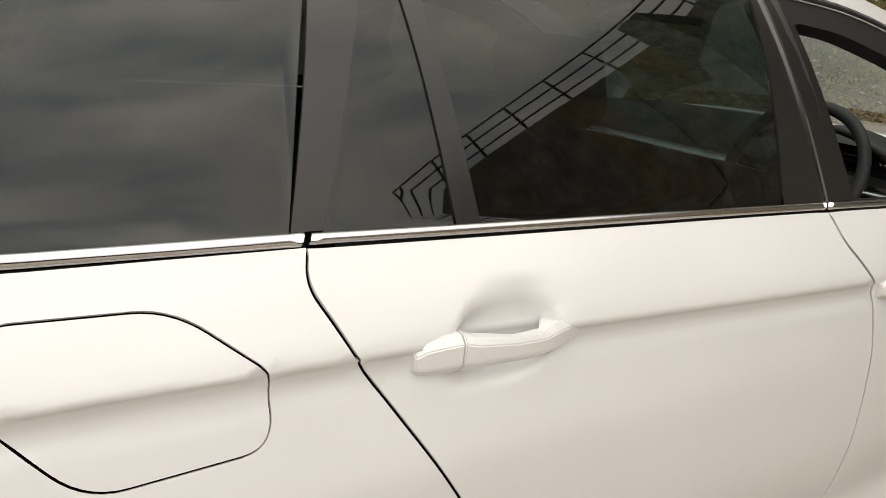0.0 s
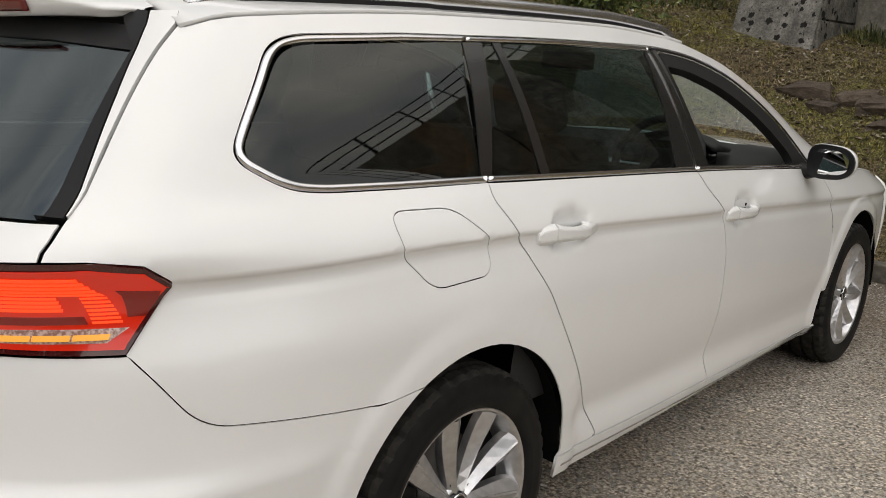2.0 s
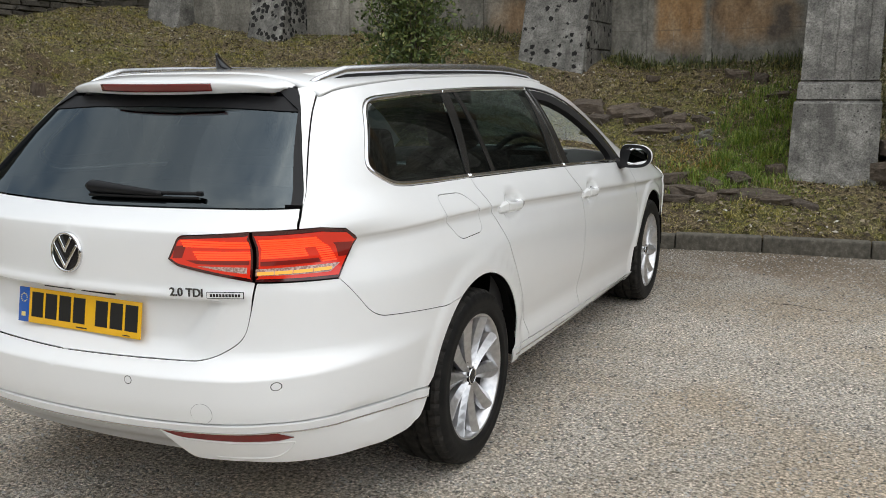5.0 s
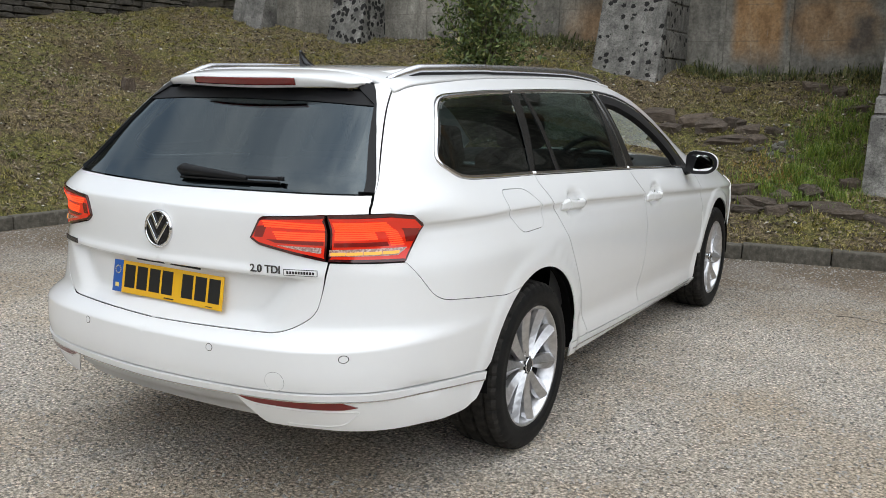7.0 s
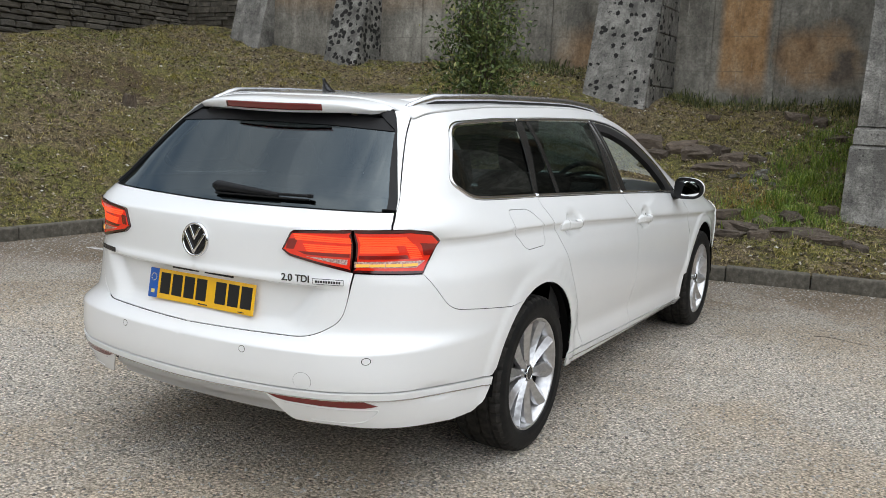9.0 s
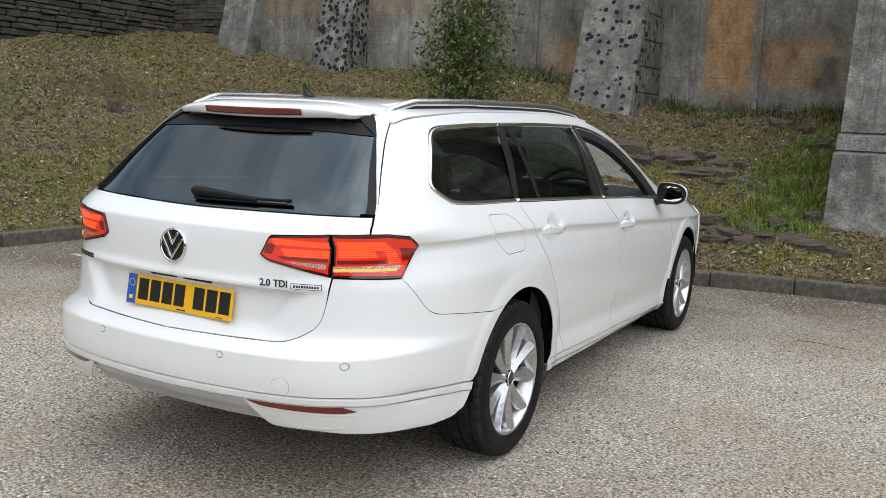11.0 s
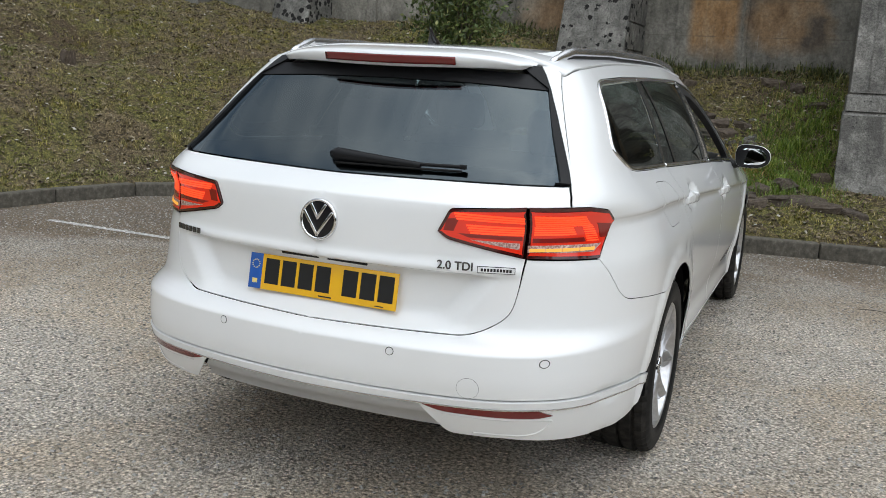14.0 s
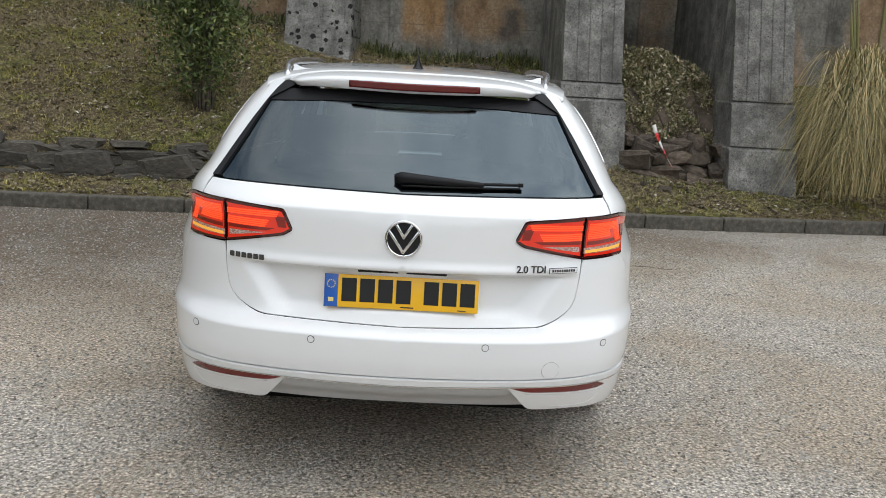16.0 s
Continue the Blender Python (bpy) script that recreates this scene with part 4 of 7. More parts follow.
# ---- wheels ----
def wheel(x, y, side):
    hub = empty("wheel")
    hub.parent = car
    hub.matrix_local = pose(side * x, y, 0.329) @ Matrix.Diagonal((side, 1, 1, 1))
    tagged(hub, "ten-spoke silver alloy wheel with a black tyre")
    prof = [(-0.100, 0.236), (-0.108, 0.262), (-0.110, 0.288), (-0.102, 0.316), (-0.088, 0.329), (-0.060, 0.332), (-0.057, 0.321), (-0.047, 0.321), (-0.043, 0.3335), (-0.008, 0.334), (-0.005, 0.321), (0.005, 0.321),
            (0.008, 0.334), (0.043, 0.3335), (0.047, 0.321), (0.057, 0.321), (0.060, 0.332), (0.084, 0.329), (0.097, 0.319), (0.105, 0.303), (0.109, 0.286), (0.106, 0.274), (0.108, 0.264), (0.106, 0.252), (0.100, 0.241), (0.088, 0.236)]
    prof = [(px * 1.2 if px < 0 else px, r) for px, r in prof]
    bm = bmesh.new()
    steps, rings = 176, []
    for k in range(steps):
        a, cut = 2 * math.pi * k / steps, (k % 4 == 0)
        rings.append([bm.verts.new((px, (r - (0.0055 if cut and (abs(px) > 0.058) and r > 0.315 else 0)) * math.cos(a), (r - (0.0055 if cut and abs(px) > 0.058 and r > 0.315 else 0)) * math.sin(a))) for px, r in prof])
    band = bmesh.new()
    crown = [[band.verts.new(v.co) for v in row] for row in rings]
    for k in range(steps):
        for j in range(len(prof) - 1):
            tread = prof[j][1] > 0.3155 and prof[j + 1][1] > 0.3155
            a, b = (crown if tread else rings)[k], (crown if tread else rings)[(k + 1) % steps]
            (band if tread else bm).faces.new((a[j], a[j + 1], b[j + 1], b[j]))
    for mesh in (bm, band):
        bmesh.ops.delete(mesh, geom=[v for v in mesh.verts if not v.link_faces], context="VERTS")
    tyre = part("tyre", bm, rubber, hub, "black tyre with dusty grooved tread")
    part("tread", band, tread_rubber, tyre, smooth=False)
    bm = bmesh.new()
    spin_x(bm, [(-0.09, 0.227), (-0.09, 0.212), (0.03, 0.210), (0.066, 0.220)], 72)
    part("rim_barrel", bm, barrel_metal, hub)
    bm = bmesh.new()
    spin_x(bm, [(0.030, 0.210), (0.066, 0.219), (0.084, 0.227), (0.094, 0.231), (0.098, 0.2365), (0.094, 0.2405), (0.086, 0.2395)], 72)
    rim = part("rim", bm, alloy, hub)
    def spoke_mesh():
        bm = bmesh.new()
        rows_ = []
        for t in np.linspace(0, 1, 7):
            r = 0.036 + 0.192 * t
            w = float(np.interp(t, (0, 0.25, 0.8, 1), (0.0125, 0.0195, 0.0355, 0.031)))
            xo = 0.076 + 0.014 * t - 0.006 * math.sin(t * math.pi)
            row = ((-w, xo - 0.030), (-w * 0.93, xo - 0.011), (-w * 0.12, xo + 0.005), (0, xo + 0.002), (w * 0.12, xo + 0.005), (w * 0.93, xo - 0.011), (w, xo - 0.030))
            rows_.append([bm.verts.new((px, s, r)) for s, px in row])
        for a, b in zip(rows_, rows_[1:]):
            for j in range(6):
                bm.faces.new((a[j], a[j + 1], b[j + 1], b[j]))
        return bm
    first_spoke = part("spoke", spoke_mesh(), alloy, hub, smooth=False)
    for k in range(10):
        sp = first_spoke if k == 0 else new("spoke", first_spoke.data)
        sp.parent = hub
        sp.matrix_local = pose(0, 0, 0, 36 * k + 8)
    bm = bmesh.new()
    spin_x(bm, [(0.02, 0.052), (0.060, 0.050), (0.072, 0.044), (0.074, 0.036), (0.072, 0.034)], 40)
    part("hub_boss", bm, alloy, hub)
    bm = bmesh.new()
    spin_x(bm, [(0.070, 0.034), (0.080, 0.032), (0.082, 0.026), (0.082, 0.0005)], 36)
    cap = part("centre_cap", bm, badge_dark, hub, "dark centre cap with a silver emblem")
    bm = bmesh.new()
    spin_x(bm, [(0.080, 0.031), (0.0835, 0.030), (0.0835, 0.0275), (0.081, 0.0265)], 36)
    part("cap_ring", bm, chrome, cap)
    bm = bmesh.new()
    spin_x(bm, [(0.045, 0.011), (0.058, 0.011), (0.060, 0.008), (0.052, 0.0005)], 14)
    bolt = part("wheel_bolt", bm, badge_dark, hub)
    for k in range(5):
        b = bolt if k == 0 else new("wheel_bolt", bolt.data)
        b.parent = hub
        b.matrix_local = pose(0.012, 0.058 * math.cos(2 * math.pi * k / 5 + 0.45), 0.058 * math.sin(2 * math.pi * k / 5 + 0.45))
    bm = bmesh.new()
    spin_x(bm, [(-0.02, 0.158), (0.0, 0.158), (0.002, 0.153), (0.002, 0.06), (0.03, 0.055), (0.03, 0.001)], 48)
    part("brake_disc", bm, brake_steel, hub)
    bm = bmesh.new()
    box(bm, (0.07, 0.075, 0.13), pose(-0.005, -0.115, 0.02), 0.015)
    part("brake_caliper", bm, trim_black, hub)


wheel(0.794, 0.0, 1)
wheel(0.800, 2.79, 1)
wheel(0.794, 0.0, -1)
wheel(0.800, 2.79, -1)

# arch liners, floor and inner walls
for side in (1, -1):
    for yw in (0.0, 2.79):
        bm = bmesh.new()
        a0, rings = [radians(a) for a in np.linspace(-5, 181, 40)], []
        for a in a0:
            c, s = math.cos(a), math.sin(a)
            rings.append([bm.verts.new((side * x, yw + r * c, 0.338 + r * s)) for x, r in ((0.893, 0.388), (0.87, 0.392), (0.80, 0.398), (0.56, 0.398), (0.55, 0.05))])
        for a, b in zip(rings, rings[1:]):
            for j in range(4):
                bm.faces.new((a[j], a[j + 1], b[j + 1], b[j]))
        part("arch_liner", bm, inner_black, car)
    # dark inner side behind the shut lines
    for y0, y1, z0 in ((-0.62, -0.40, 0.45), (-0.40, 0.41, 0.74), (0.41, 2.36, 0.27), (2.36, 3.2, 0.745)):
        def lining(y, t):
            z = z0 + (float(belt_z(y)) - 0.02 - z0) * t
            X, Y, Q = ring_at(z)
            return (side * (float(np.interp(y, Y, X)) - 0.016), y, z)
        sheet("inner_side", lining, np.linspace(y0, y1, 24), np.linspace(0, 1, 24), inner_black, car)
sheet("inner_tail", lambda z, u: (u * 0.72, float(tail_y(z)) + BOW * (u * 0.72) ** 2 + 0.075 + 0.05 * abs(u) ** 6, z), np.linspace(0.36, 1.02, 30), np.linspace(-1, 1, 30), inner_black, car)
bm = bmesh.new()
box(bm, (1.30, 1.9, 0.14), pose(0, 1.40, 0.27), 0.03)
box(bm, (1.05, 1.3, 0.14), pose(0, -0.2, 0.33), 0.03)
box(bm, (1.05, 0.8, 0.14), pose(0, 3.0, 0.30), 0.03)
part("floor_pan", bm, inner_black, car)

# ---- door handles, mirrors ----
def door_handle(y0, z0, side, tilt):
    base = empty("door_handle")
    base.parent = car
    base.matrix_local = pose(side * (float(side_x(y0 - 0.2, z0)) + 0.002), y0, z0, tilt) @ Matrix.Diagonal((1.0, 1.10, 1.10, 1.0))
    def bar(stations):
        bm = bmesh.new()
        rows_ = []
        for y, zc, h, o, d in stations:
            rows_.append([bm.verts.new((side * px, y, zc + pz)) for px, pz in ((o - d, h), (o - d * 0.25, h), (o, h * 0.55), (o, -h * 0.5), (o - d * 0.3, -h), (o - d, -h))])
        for a, b in zip(rows_, rows_[1:]):
            for j in range(6):
                bm.faces.new((a[j], a[(j + 1) % 6], b[(j + 1) % 6], b[j]))
        bm.faces.new(rows_[0])
        bm.faces.new(rows_[-1][::-1])
        bmesh.ops.recalc_face_normals(bm, faces=bm.faces)
        bmesh.ops.bevel(bm, geom=[e for e in bm.edges], offset=0.0014, segments=2, affect="EDGES")
        return bm
    part("grip", bar(((-0.072, 0.003, 0.0225, 0.020, 0.03), (-0.055, 0.002, 0.0185, 0.024, 0.025), (0.0, 0.0, 0.0150, 0.027, 0.017), (0.045, 0.0, 0.0155, 0.026, 0.020), (0.060, 0.002, 0.0185, 0.024, 0.035), (0.10, 0.005, 0.0165, 0.012, 0.03), (0.130, 0.009, 0.005, 0.002, 0.012))), paint, base, smooth=False)
    part("lock_cover", bar(((-0.131, -0.003, 0.0125, 0.010, 0.03), (-0.120, -0.001, 0.0195, 0.0135, 0.036), (-0.095, 0.001, 0.0222, 0.017, 0.04), (-0.0738, 0.0025, 0.0226, 0.020, 0.04))), paint, base, smooth=False)


for side in (1, -1):
    door_handle(0.386, 0.926, side, -3)
    door_handle(1.428, 0.864, side, -3)
    mirror = empty("door_mirror")
    mirror.parent = car
    tagged(mirror, "white door mirror with black back and arm")
    def shell(a, b, w, h, taper):
        bm = bmesh.new()
        rows_ = []
        for t in np.linspace(0, 1, 10):
            y = a + (b - a) * t
            k = (1 - t ** 2.6 * taper)
            rows_.append([bm.verts.new((side * (0.972 + w * k * math.copysign(abs(math.cos(p)) ** 0.62, math.cos(p)) + 0.012 * math.cos(p) - 0.014 * math.sin(p) * 0), 2.0 + y - 0.03 * math.cos(p) + 0.10 * h * k * math.sin(p),
                                        1.003 + h * k * math.copysign(abs(math.sin(p)) ** (0.7 if math.cos(p) < 0 else 0.85), math.sin(p)) * (1 - 0.16 * math.cos(p)))) for p in np.linspace(0, 2 * math.pi, 33)[:-1]])
        for p, q in zip(rows_, rows_[1:]):
            for j in range(32):
                bm.faces.new((p[j], p[(j + 1) % 32], q[(j + 1) % 32], q[j]))
        bm.faces.new(rows_[-1])
        bm.faces.new(rows_[0][::-1])
        return bm
    part("mirror_cap", shell(0.026, 0.15, 0.0855, 0.0655, 0.75), paint, mirror)
    part("mirror_rim", shell(0.014, 0.030, 0.0835, 0.0635, 0.0), trim_black, mirror, smooth=False)
    part("mirror_glass", shell(0.0115, 0.0155, 0.066, 0.046, 0.02), mirror_glass, mirror, smooth=False)
    bm = bmesh.new()
    tube(bm, [(side * 0.835, 2.10, 0.955), (side * 0.87, 2.085, 0.945), (side * 0.90, 2.075, 0.955), (side * 0.925, 2.07, 0.975)], [0.030, 0.024, 0.022, 0.026], 10, 1.3)
    part("mirror_arm", bm, trim_black, mirror)

# ---- wiper, plate, badges ----
def gate_point(x, z, out=0.0):
    q = from_tail(abs(x), z)
    p, n = surf_point(q, z), surf_normal(q, z)
    p = p + n * out
    return Vector((math.copysign(p[0], x) if x else 0.0, p[1], p[2]))


wiper = empty("rear_wiper")
wiper.parent = car
tagged(wiper, "black rear wiper lying on the window")
bm = bmesh.new()
rows_ = []
for t in np.linspace(0, 1, 14):
    x = -0.046 + 0.305 * t
    zc = 1.095 - 0.011 * t
    h = 0.023 - 0.013 * t
    base = gate_point(x, zc, 0.006)
    o = 0.034 - 0.018 * t
    if t == 0:
        h, o = 0.012, 0.02
    rows_.append([bm.verts.new(base + Vector((0, -o * math.sin(a) * 0.85 - h * math.cos(a) * -0.35, h * math.cos(a) + o * 0.35 * math.sin(a)))) for a in np.linspace(0, math.pi, 8)])
for a, b in zip(rows_, rows_[1:]):
    for j in range(7):
        bm.faces.new((a[j], a[j + 1], b[j + 1], b[j]))
bm.faces.new(rows_[0])
bm.faces.new(rows_[-1][::-1])
part("arm", bm, wing_black, wiper)
bm = bmesh.new()
tube(bm, [gate_point(x, 1.084 + 0.012 * (x - 0.26), 0.014) for x in np.linspace(0.236, 0.381, 8)], 0.0055, 8)
box(bm, (0.02, 0.014, 0.014), Matrix.Translation(gate_point(0.386, 1.086, 0.013)), 0.003)
part("blade", bm, wing_black, wiper)
bm = bmesh.new()
tube(bm, [gate_point(x, 1.077 + 0.012 * (x - 0.26), 0.006) for x in np.linspace(-0.02, 0.386, 16)], 0.004, 6)
part("blade_rubber", bm, rubber, wiper)

plate = empty("number_plate", (0, -1.022, 0.7265))
plate.parent = car
plate.rotation_euler = (radians(-9.5), 0, 0)
tagged(plate, "yellow number plate with a blue band and black bars")
bm = bmesh.new()
box(bm, (0.52, 0.004, 0.111), pose(0, 0, 0), 0.0015)
part("plate_base", bm, plate_yellow, plate)
bm = bmesh.new()
box(bm, (0.046, 0.003, 0.1105), pose(-0.2368, -0.0012, 0), 0.001)
part("plate_band", bm, plate_blue, plate, "blue band at the end of the plate")
for k in range(7):
    bm = bmesh.new()
    box(bm, (0.05, 0.0012, 0.079), pose((-0.176 + 0.061 * k) if k < 4 else (0.101 + 0.061 * (k - 4)), -0.0026, 0.004), 0.0004)
    part("plate_bar", bm, plate_black, plate, smooth=False)
bm = bmesh.new()
box(bm, (0.045, 0.001, 0.004), pose(0.02, -0.0026, -0.0475))
box(bm, (0.028, 0.001, 0.003), pose(0.205, -0.0026, -0.049))
tagged(part("maker_mark", bm, plate_black, plate, smooth=False), kind="stuff")
bm = bmesh.new()
for k in range(12):
    a = 2 * math.pi * k / 12
    box(bm, (0.0035, 0.0012, 0.0035), pose(-0.2368 + 0.013 * math.cos(a), -0.003, 0.022 + 0.013 * math.sin(a), 0, 45))
box(bm, (0.018, 0.0012, 0.014), pose(-0.2368, -0.003, -0.031), 0.0004)
tagged(part("band_marks", bm, plate_gold, plate, smooth=False), kind="stuff")
bm = bmesh.new()
box(bm, (0.30, 0.02, 0.012), pose(0, -1.004, 0.795, -20), 0.004)
part("plate_lamp_shade", bm, trim_black, car)

badge = empty("emblem", gate_point(0.0, 0.918, 0.0))
badge.parent = car
badge.rotation_euler = (radians(-4), 0, 0)
badge.scale = (1.08, 1.0, 1.08)
tagged(badge, "round chrome emblem on a dark ground")


def disc_y(bm, prof, steps=56):
    rings = [[bm.verts.new((r * math.cos(a), y, r * math.sin(a))) for y, r in prof] for a in (2 * math.pi * k / steps for k in range(steps))]
    for k in range(steps):
        a, b = rings[k], rings[(k + 1) % steps]
        for j in range(len(prof) - 1):
            bm.faces.new((a[j], b[j], b[j + 1], a[j + 1]))


bm = bmesh.new()
disc_y(bm, [(0.002, 0.0585), (-0.006, 0.058), (-0.0095, 0.0555), (-0.0095, 0.052), (-0.007, 0.050)])
part("emblem_ring", bm, chrome, badge)
bm = bmesh.new()
disc_y(bm, [(-0.005, 0.0505), (-0.0058, 0.03), (-0.006, 0.0005)])
part("emblem_ground", bm, badge_dark, badge)
bm = bmesh.new()
for s in (1, -1):
    for x0, z0, x1, z1 in ((0.022, 0.040, 0.0, 0.004), (0.043, 0.020, 0.0, -0.042)):
        d = Vector((x1 - x0, 0, z1 - z0))
        box(bm, (d.length + 0.006, 0.006, 0.0085), Matrix.Translation((s * (x0 + x1) / 2, -0.0085, (z0 + z1) / 2)) @ Matrix.Rotation(-math.atan2(d.z, s * d.x), 4, "Y"), 0.0015)
part("emblem_strokes", bm, chrome, badge)


def bars(name, x0, x1, z, tall, count, label):
    """Raised plain bars in place of a model name."""
    g = empty(name)
    g.parent = car
    tagged(g, label)
    w = (x1 - x0) / count
    for k in range(count):
        x = x0 + w * (k + 0.5)
        a, b = gate_point(x - w * 0.2, z, 0.004), gate_point(x + w * 0.2, z, 0.004)
        bm = bmesh.new()
        box(bm, (w * 0.78, 0.004, tall), Matrix.Translation((0, 0, 0)), 0.0012)
        p = part("bar", bm, badge_metal, g, smooth=False)
        ridge = -0.010 * math.exp(-((z - 0.818) / 0.016) ** 2)
        p.matrix_local = Matrix.Translation((a + b) / 2 + Vector((0, ridge, 0))) @ Matrix.Rotation(math.atan2(b.y - a.y, b.x - a.x), 4, "Z")


bars("model_badge", -0.592, -0.463, 0.822, 0.018, 6, "row of plain chrome badge bars")
plaque = empty("trim_plaque")
plaque.parent = car
tagged(plaque, "small chrome-edged badge with a dark bar")
a, b = gate_point(0.492, 0.825, 0.004), gate_point(0.594, 0.825, 0.004)
turn = Matrix.Translation((a + b) / 2 + Vector((0, -0.010, 0))) @ Matrix.Rotation(math.atan2(b.y - a.y, b.x - a.x), 4, "Z")
for nm, sz, y, mt in (("plaque_edge", (0.108, 0.003, 0.020), 0, badge_dark), ("plaque_face", (0.1045, 0.003, 0.0165), -0.001, paint)):
    bm = bmesh.new()
    box(bm, sz, pose(0, y, 0), 0.0008)
    part(nm, bm, mt, plaque, smooth=False).matrix_local = turn
for k in range(10):
    bm = bmesh.new()
    box(bm, (0.0066, 0.003, 0.0085), pose(-0.0405 + 0.009 * k, -0.002, 0), 0.0005)
    part("plaque_bar", bm, plate_black, plaque, smooth=False).matrix_local = turn
txt = bpy.data.curves.new("engine_size", "FONT")
txt.offset = 0.0006
txt.body, txt.size, txt.extrude, txt.align_x, txt.align_y = "2.0 TDI", 0.034, 0.0015, "CENTER", "CENTER"
txt.materials.append(badge_metal)
ob = new("engine_size", txt)
ob.parent = car
a, b = gate_point(0.385, 0.829, 0.004), gate_point(0.478, 0.829, 0.004)
ob.matrix_local = Matrix.Translation((a + b) / 2 + Vector((0, -0.0075, 0))) @ Matrix.Rotation(math.atan2(b.y - a.y, b.x - a.x), 4, "Z") @ pose(0, 0, 0, 90)

# ---- cabin ----
def cushion(bm, size, m, r=0.06):
    box(bm, size, m, r, 4)


def seat(x, y, name, wide, back_h, lean, heads):
    s = empty(name, (x, y, 0.36))
    s.parent = car
    bm = bmesh.new()
    cushion(bm, (wide, 0.52, 0.20), pose(0, 0.10, 0.10, 5))
    part("seat_base", bm, seat_cloth, s)
    bm = bmesh.new()
    cushion(bm, (wide * 0.96, 0.17, back_h), pose(0, -0.20 - math.sin(radians(lean)) * back_h / 2, 0.16 + back_h / 2, lean))
    part("backrest", bm, seat_cloth, s)
    for hx in heads:
        bm = bmesh.new()
        top = (-0.20 - math.sin(radians(lean)) * (back_h + 0.10), 0.16 + (back_h + 0.09) * math.cos(radians(lean)))
        cushion(bm, (0.25, 0.10, 0.17), pose(hx, top[0], top[1] + 0.03, lean), 0.045)
        h = part("headrest", bm, seat_cloth, s)
        bm = bmesh.new()
        for dx in (-0.06, 0.06):
            tube(bm, [(hx + dx, top[0] + 0.03, top[1] - 0.14), (hx + dx, top[0], top[1])], 0.006, 8)
        part("headrest_post", bm, chrome, h)


seat(0.37, 1.28, "front_seat", 0.52, 0.58, 16, (0.0,))
seat(-0.37, 1.28, "front_seat", 0.52, 0.58, 16, (0.0,))
seat(0.0, 0.42, "rear_bench", 1.28, 0.56, 20, (-0.42, 0.42))
sheet("load_cover", lambda y, u: (u * 0.66, y, 1.0), np.linspace(-0.72, 0.12, 4), np.linspace(-1, 1, 4), cabin_grey, car, thick=0.02)


def dash_point(t, u):
    prof = ((2.50, 1.00), (2.22, 1.015), (2.05, 0.99), (1.96, 0.93), (1.93, 0.80), (1.99, 0.62))
    y, z = prof[t]
    return (0.76 * u, y - 0.05 * abs(u) ** 3 * 0, z - 0.03 * abs(u) ** 4)


sheet("dashboard", dash_point, range(6), np.linspace(-1, 1, 24), cabin_grey, car)
sheet("dash_trim", lambda t, u: (0.70 * u, 1.932 + 0.028 * t, 0.905 + 0.022 * t), np.linspace(0, 1, 3), np.linspace(-1, 1, 12), brushed, car, thick=0.006)
sheet("instrument_hood", lambda t, u: (0.37 + 0.19 * u, 2.06 - 0.15 * t, 1.0 + 0.055 * (1 - u * u) + 0.01 * t), np.linspace(0, 1, 4), np.linspace(-1, 1, 12), cabin_grey, car, thick=0.015)
sheet("instrument_face", lambda t, u: (0.37 + 0.16 * u, 2.0, 0.92 + 0.10 * t), np.linspace(0, 1, 3), np.linspace(-1, 1, 6), gloss_black, car, thick=0.01)
wheel_col = empty("steering_wheel")
wheel_col.parent = car
wheel_col.matrix_local = pose(0.37, 1.80, 0.955, 64)
bm = bmesh.new()
tube(bm, [(0.185 * math.cos(a), 0.185 * math.sin(a), 0) for a in np.linspace(0, 2 * math.pi, 41)[:-1]], 0.0165, 10, closed=True)
part("wheel_rim", bm, cabin_grey, wheel_col)
bm = bmesh.new()
box(bm, (0.15, 0.12, 0.05), pose(0, 0, -0.02), 0.02, 3)
box(bm, (0.34, 0.035, 0.02), pose(0, 0.005, -0.015), 0.006)
box(bm, (0.035, 0.17, 0.02), pose(0, -0.09, -0.015), 0.006)
part("wheel_boss", bm, trim_black, wheel_col)
bm = bmesh.new()
box(bm, (0.24, 0.035, 0.07), pose(0, 1.66, 1.335, -10), 0.012, 3)
part("interior_mirror", bm, trim_black, car)
for side in (1, -1):
    for y0, y1 in ((0.2, 1.12), (1.2, 2.15)):
        sheet("door_card", lambda y, t: (side * (float(side_x(y, 0.5 + (float(belt_z(y)) - 0.01 - 0.5) * t)) - 0.06 + 0.0 * t), y, 0.5 + (float(belt_z(y)) + 0.005 - 0.5) * t), np.linspace(y0, y1, 12), np.linspace(0, 1, 8), cabin_grey, car)
    bm = bmesh.new()
    tube(bm, [(side * (float(side_x(1.17 + 0.05 * t, 1.37 - 0.34 * t)) - 0.035), 1.17 + 0.05 * t, 1.37 - 0.34 * t) for t in np.linspace(0, 1, 6)], 0.03, 8)
    part("pillar_lining", bm, cabin_grey, car)

# ---- ground, kerb, bank and walls ----
def random_in(m, socket="Random"):
    n, l, b = nodes_of(m)
    return n.new("ShaderNodeObjectInfo").outputs["Random"]


def cells_at(m, scale, feature="F1", output="Color", rand=1.0):
    n, lk, b = nodes_of(m)
    c, v = n.new("ShaderNodeTexCoord"), n.new("ShaderNodeTexVoronoi")
    v.feature = feature
    v.inputs["Scale"].default_value, v.inputs["Randomness"].default_value = scale, rand
    lk.new(c.outputs["Object"], v.inputs["Vector"])
    return v.outputs[output]


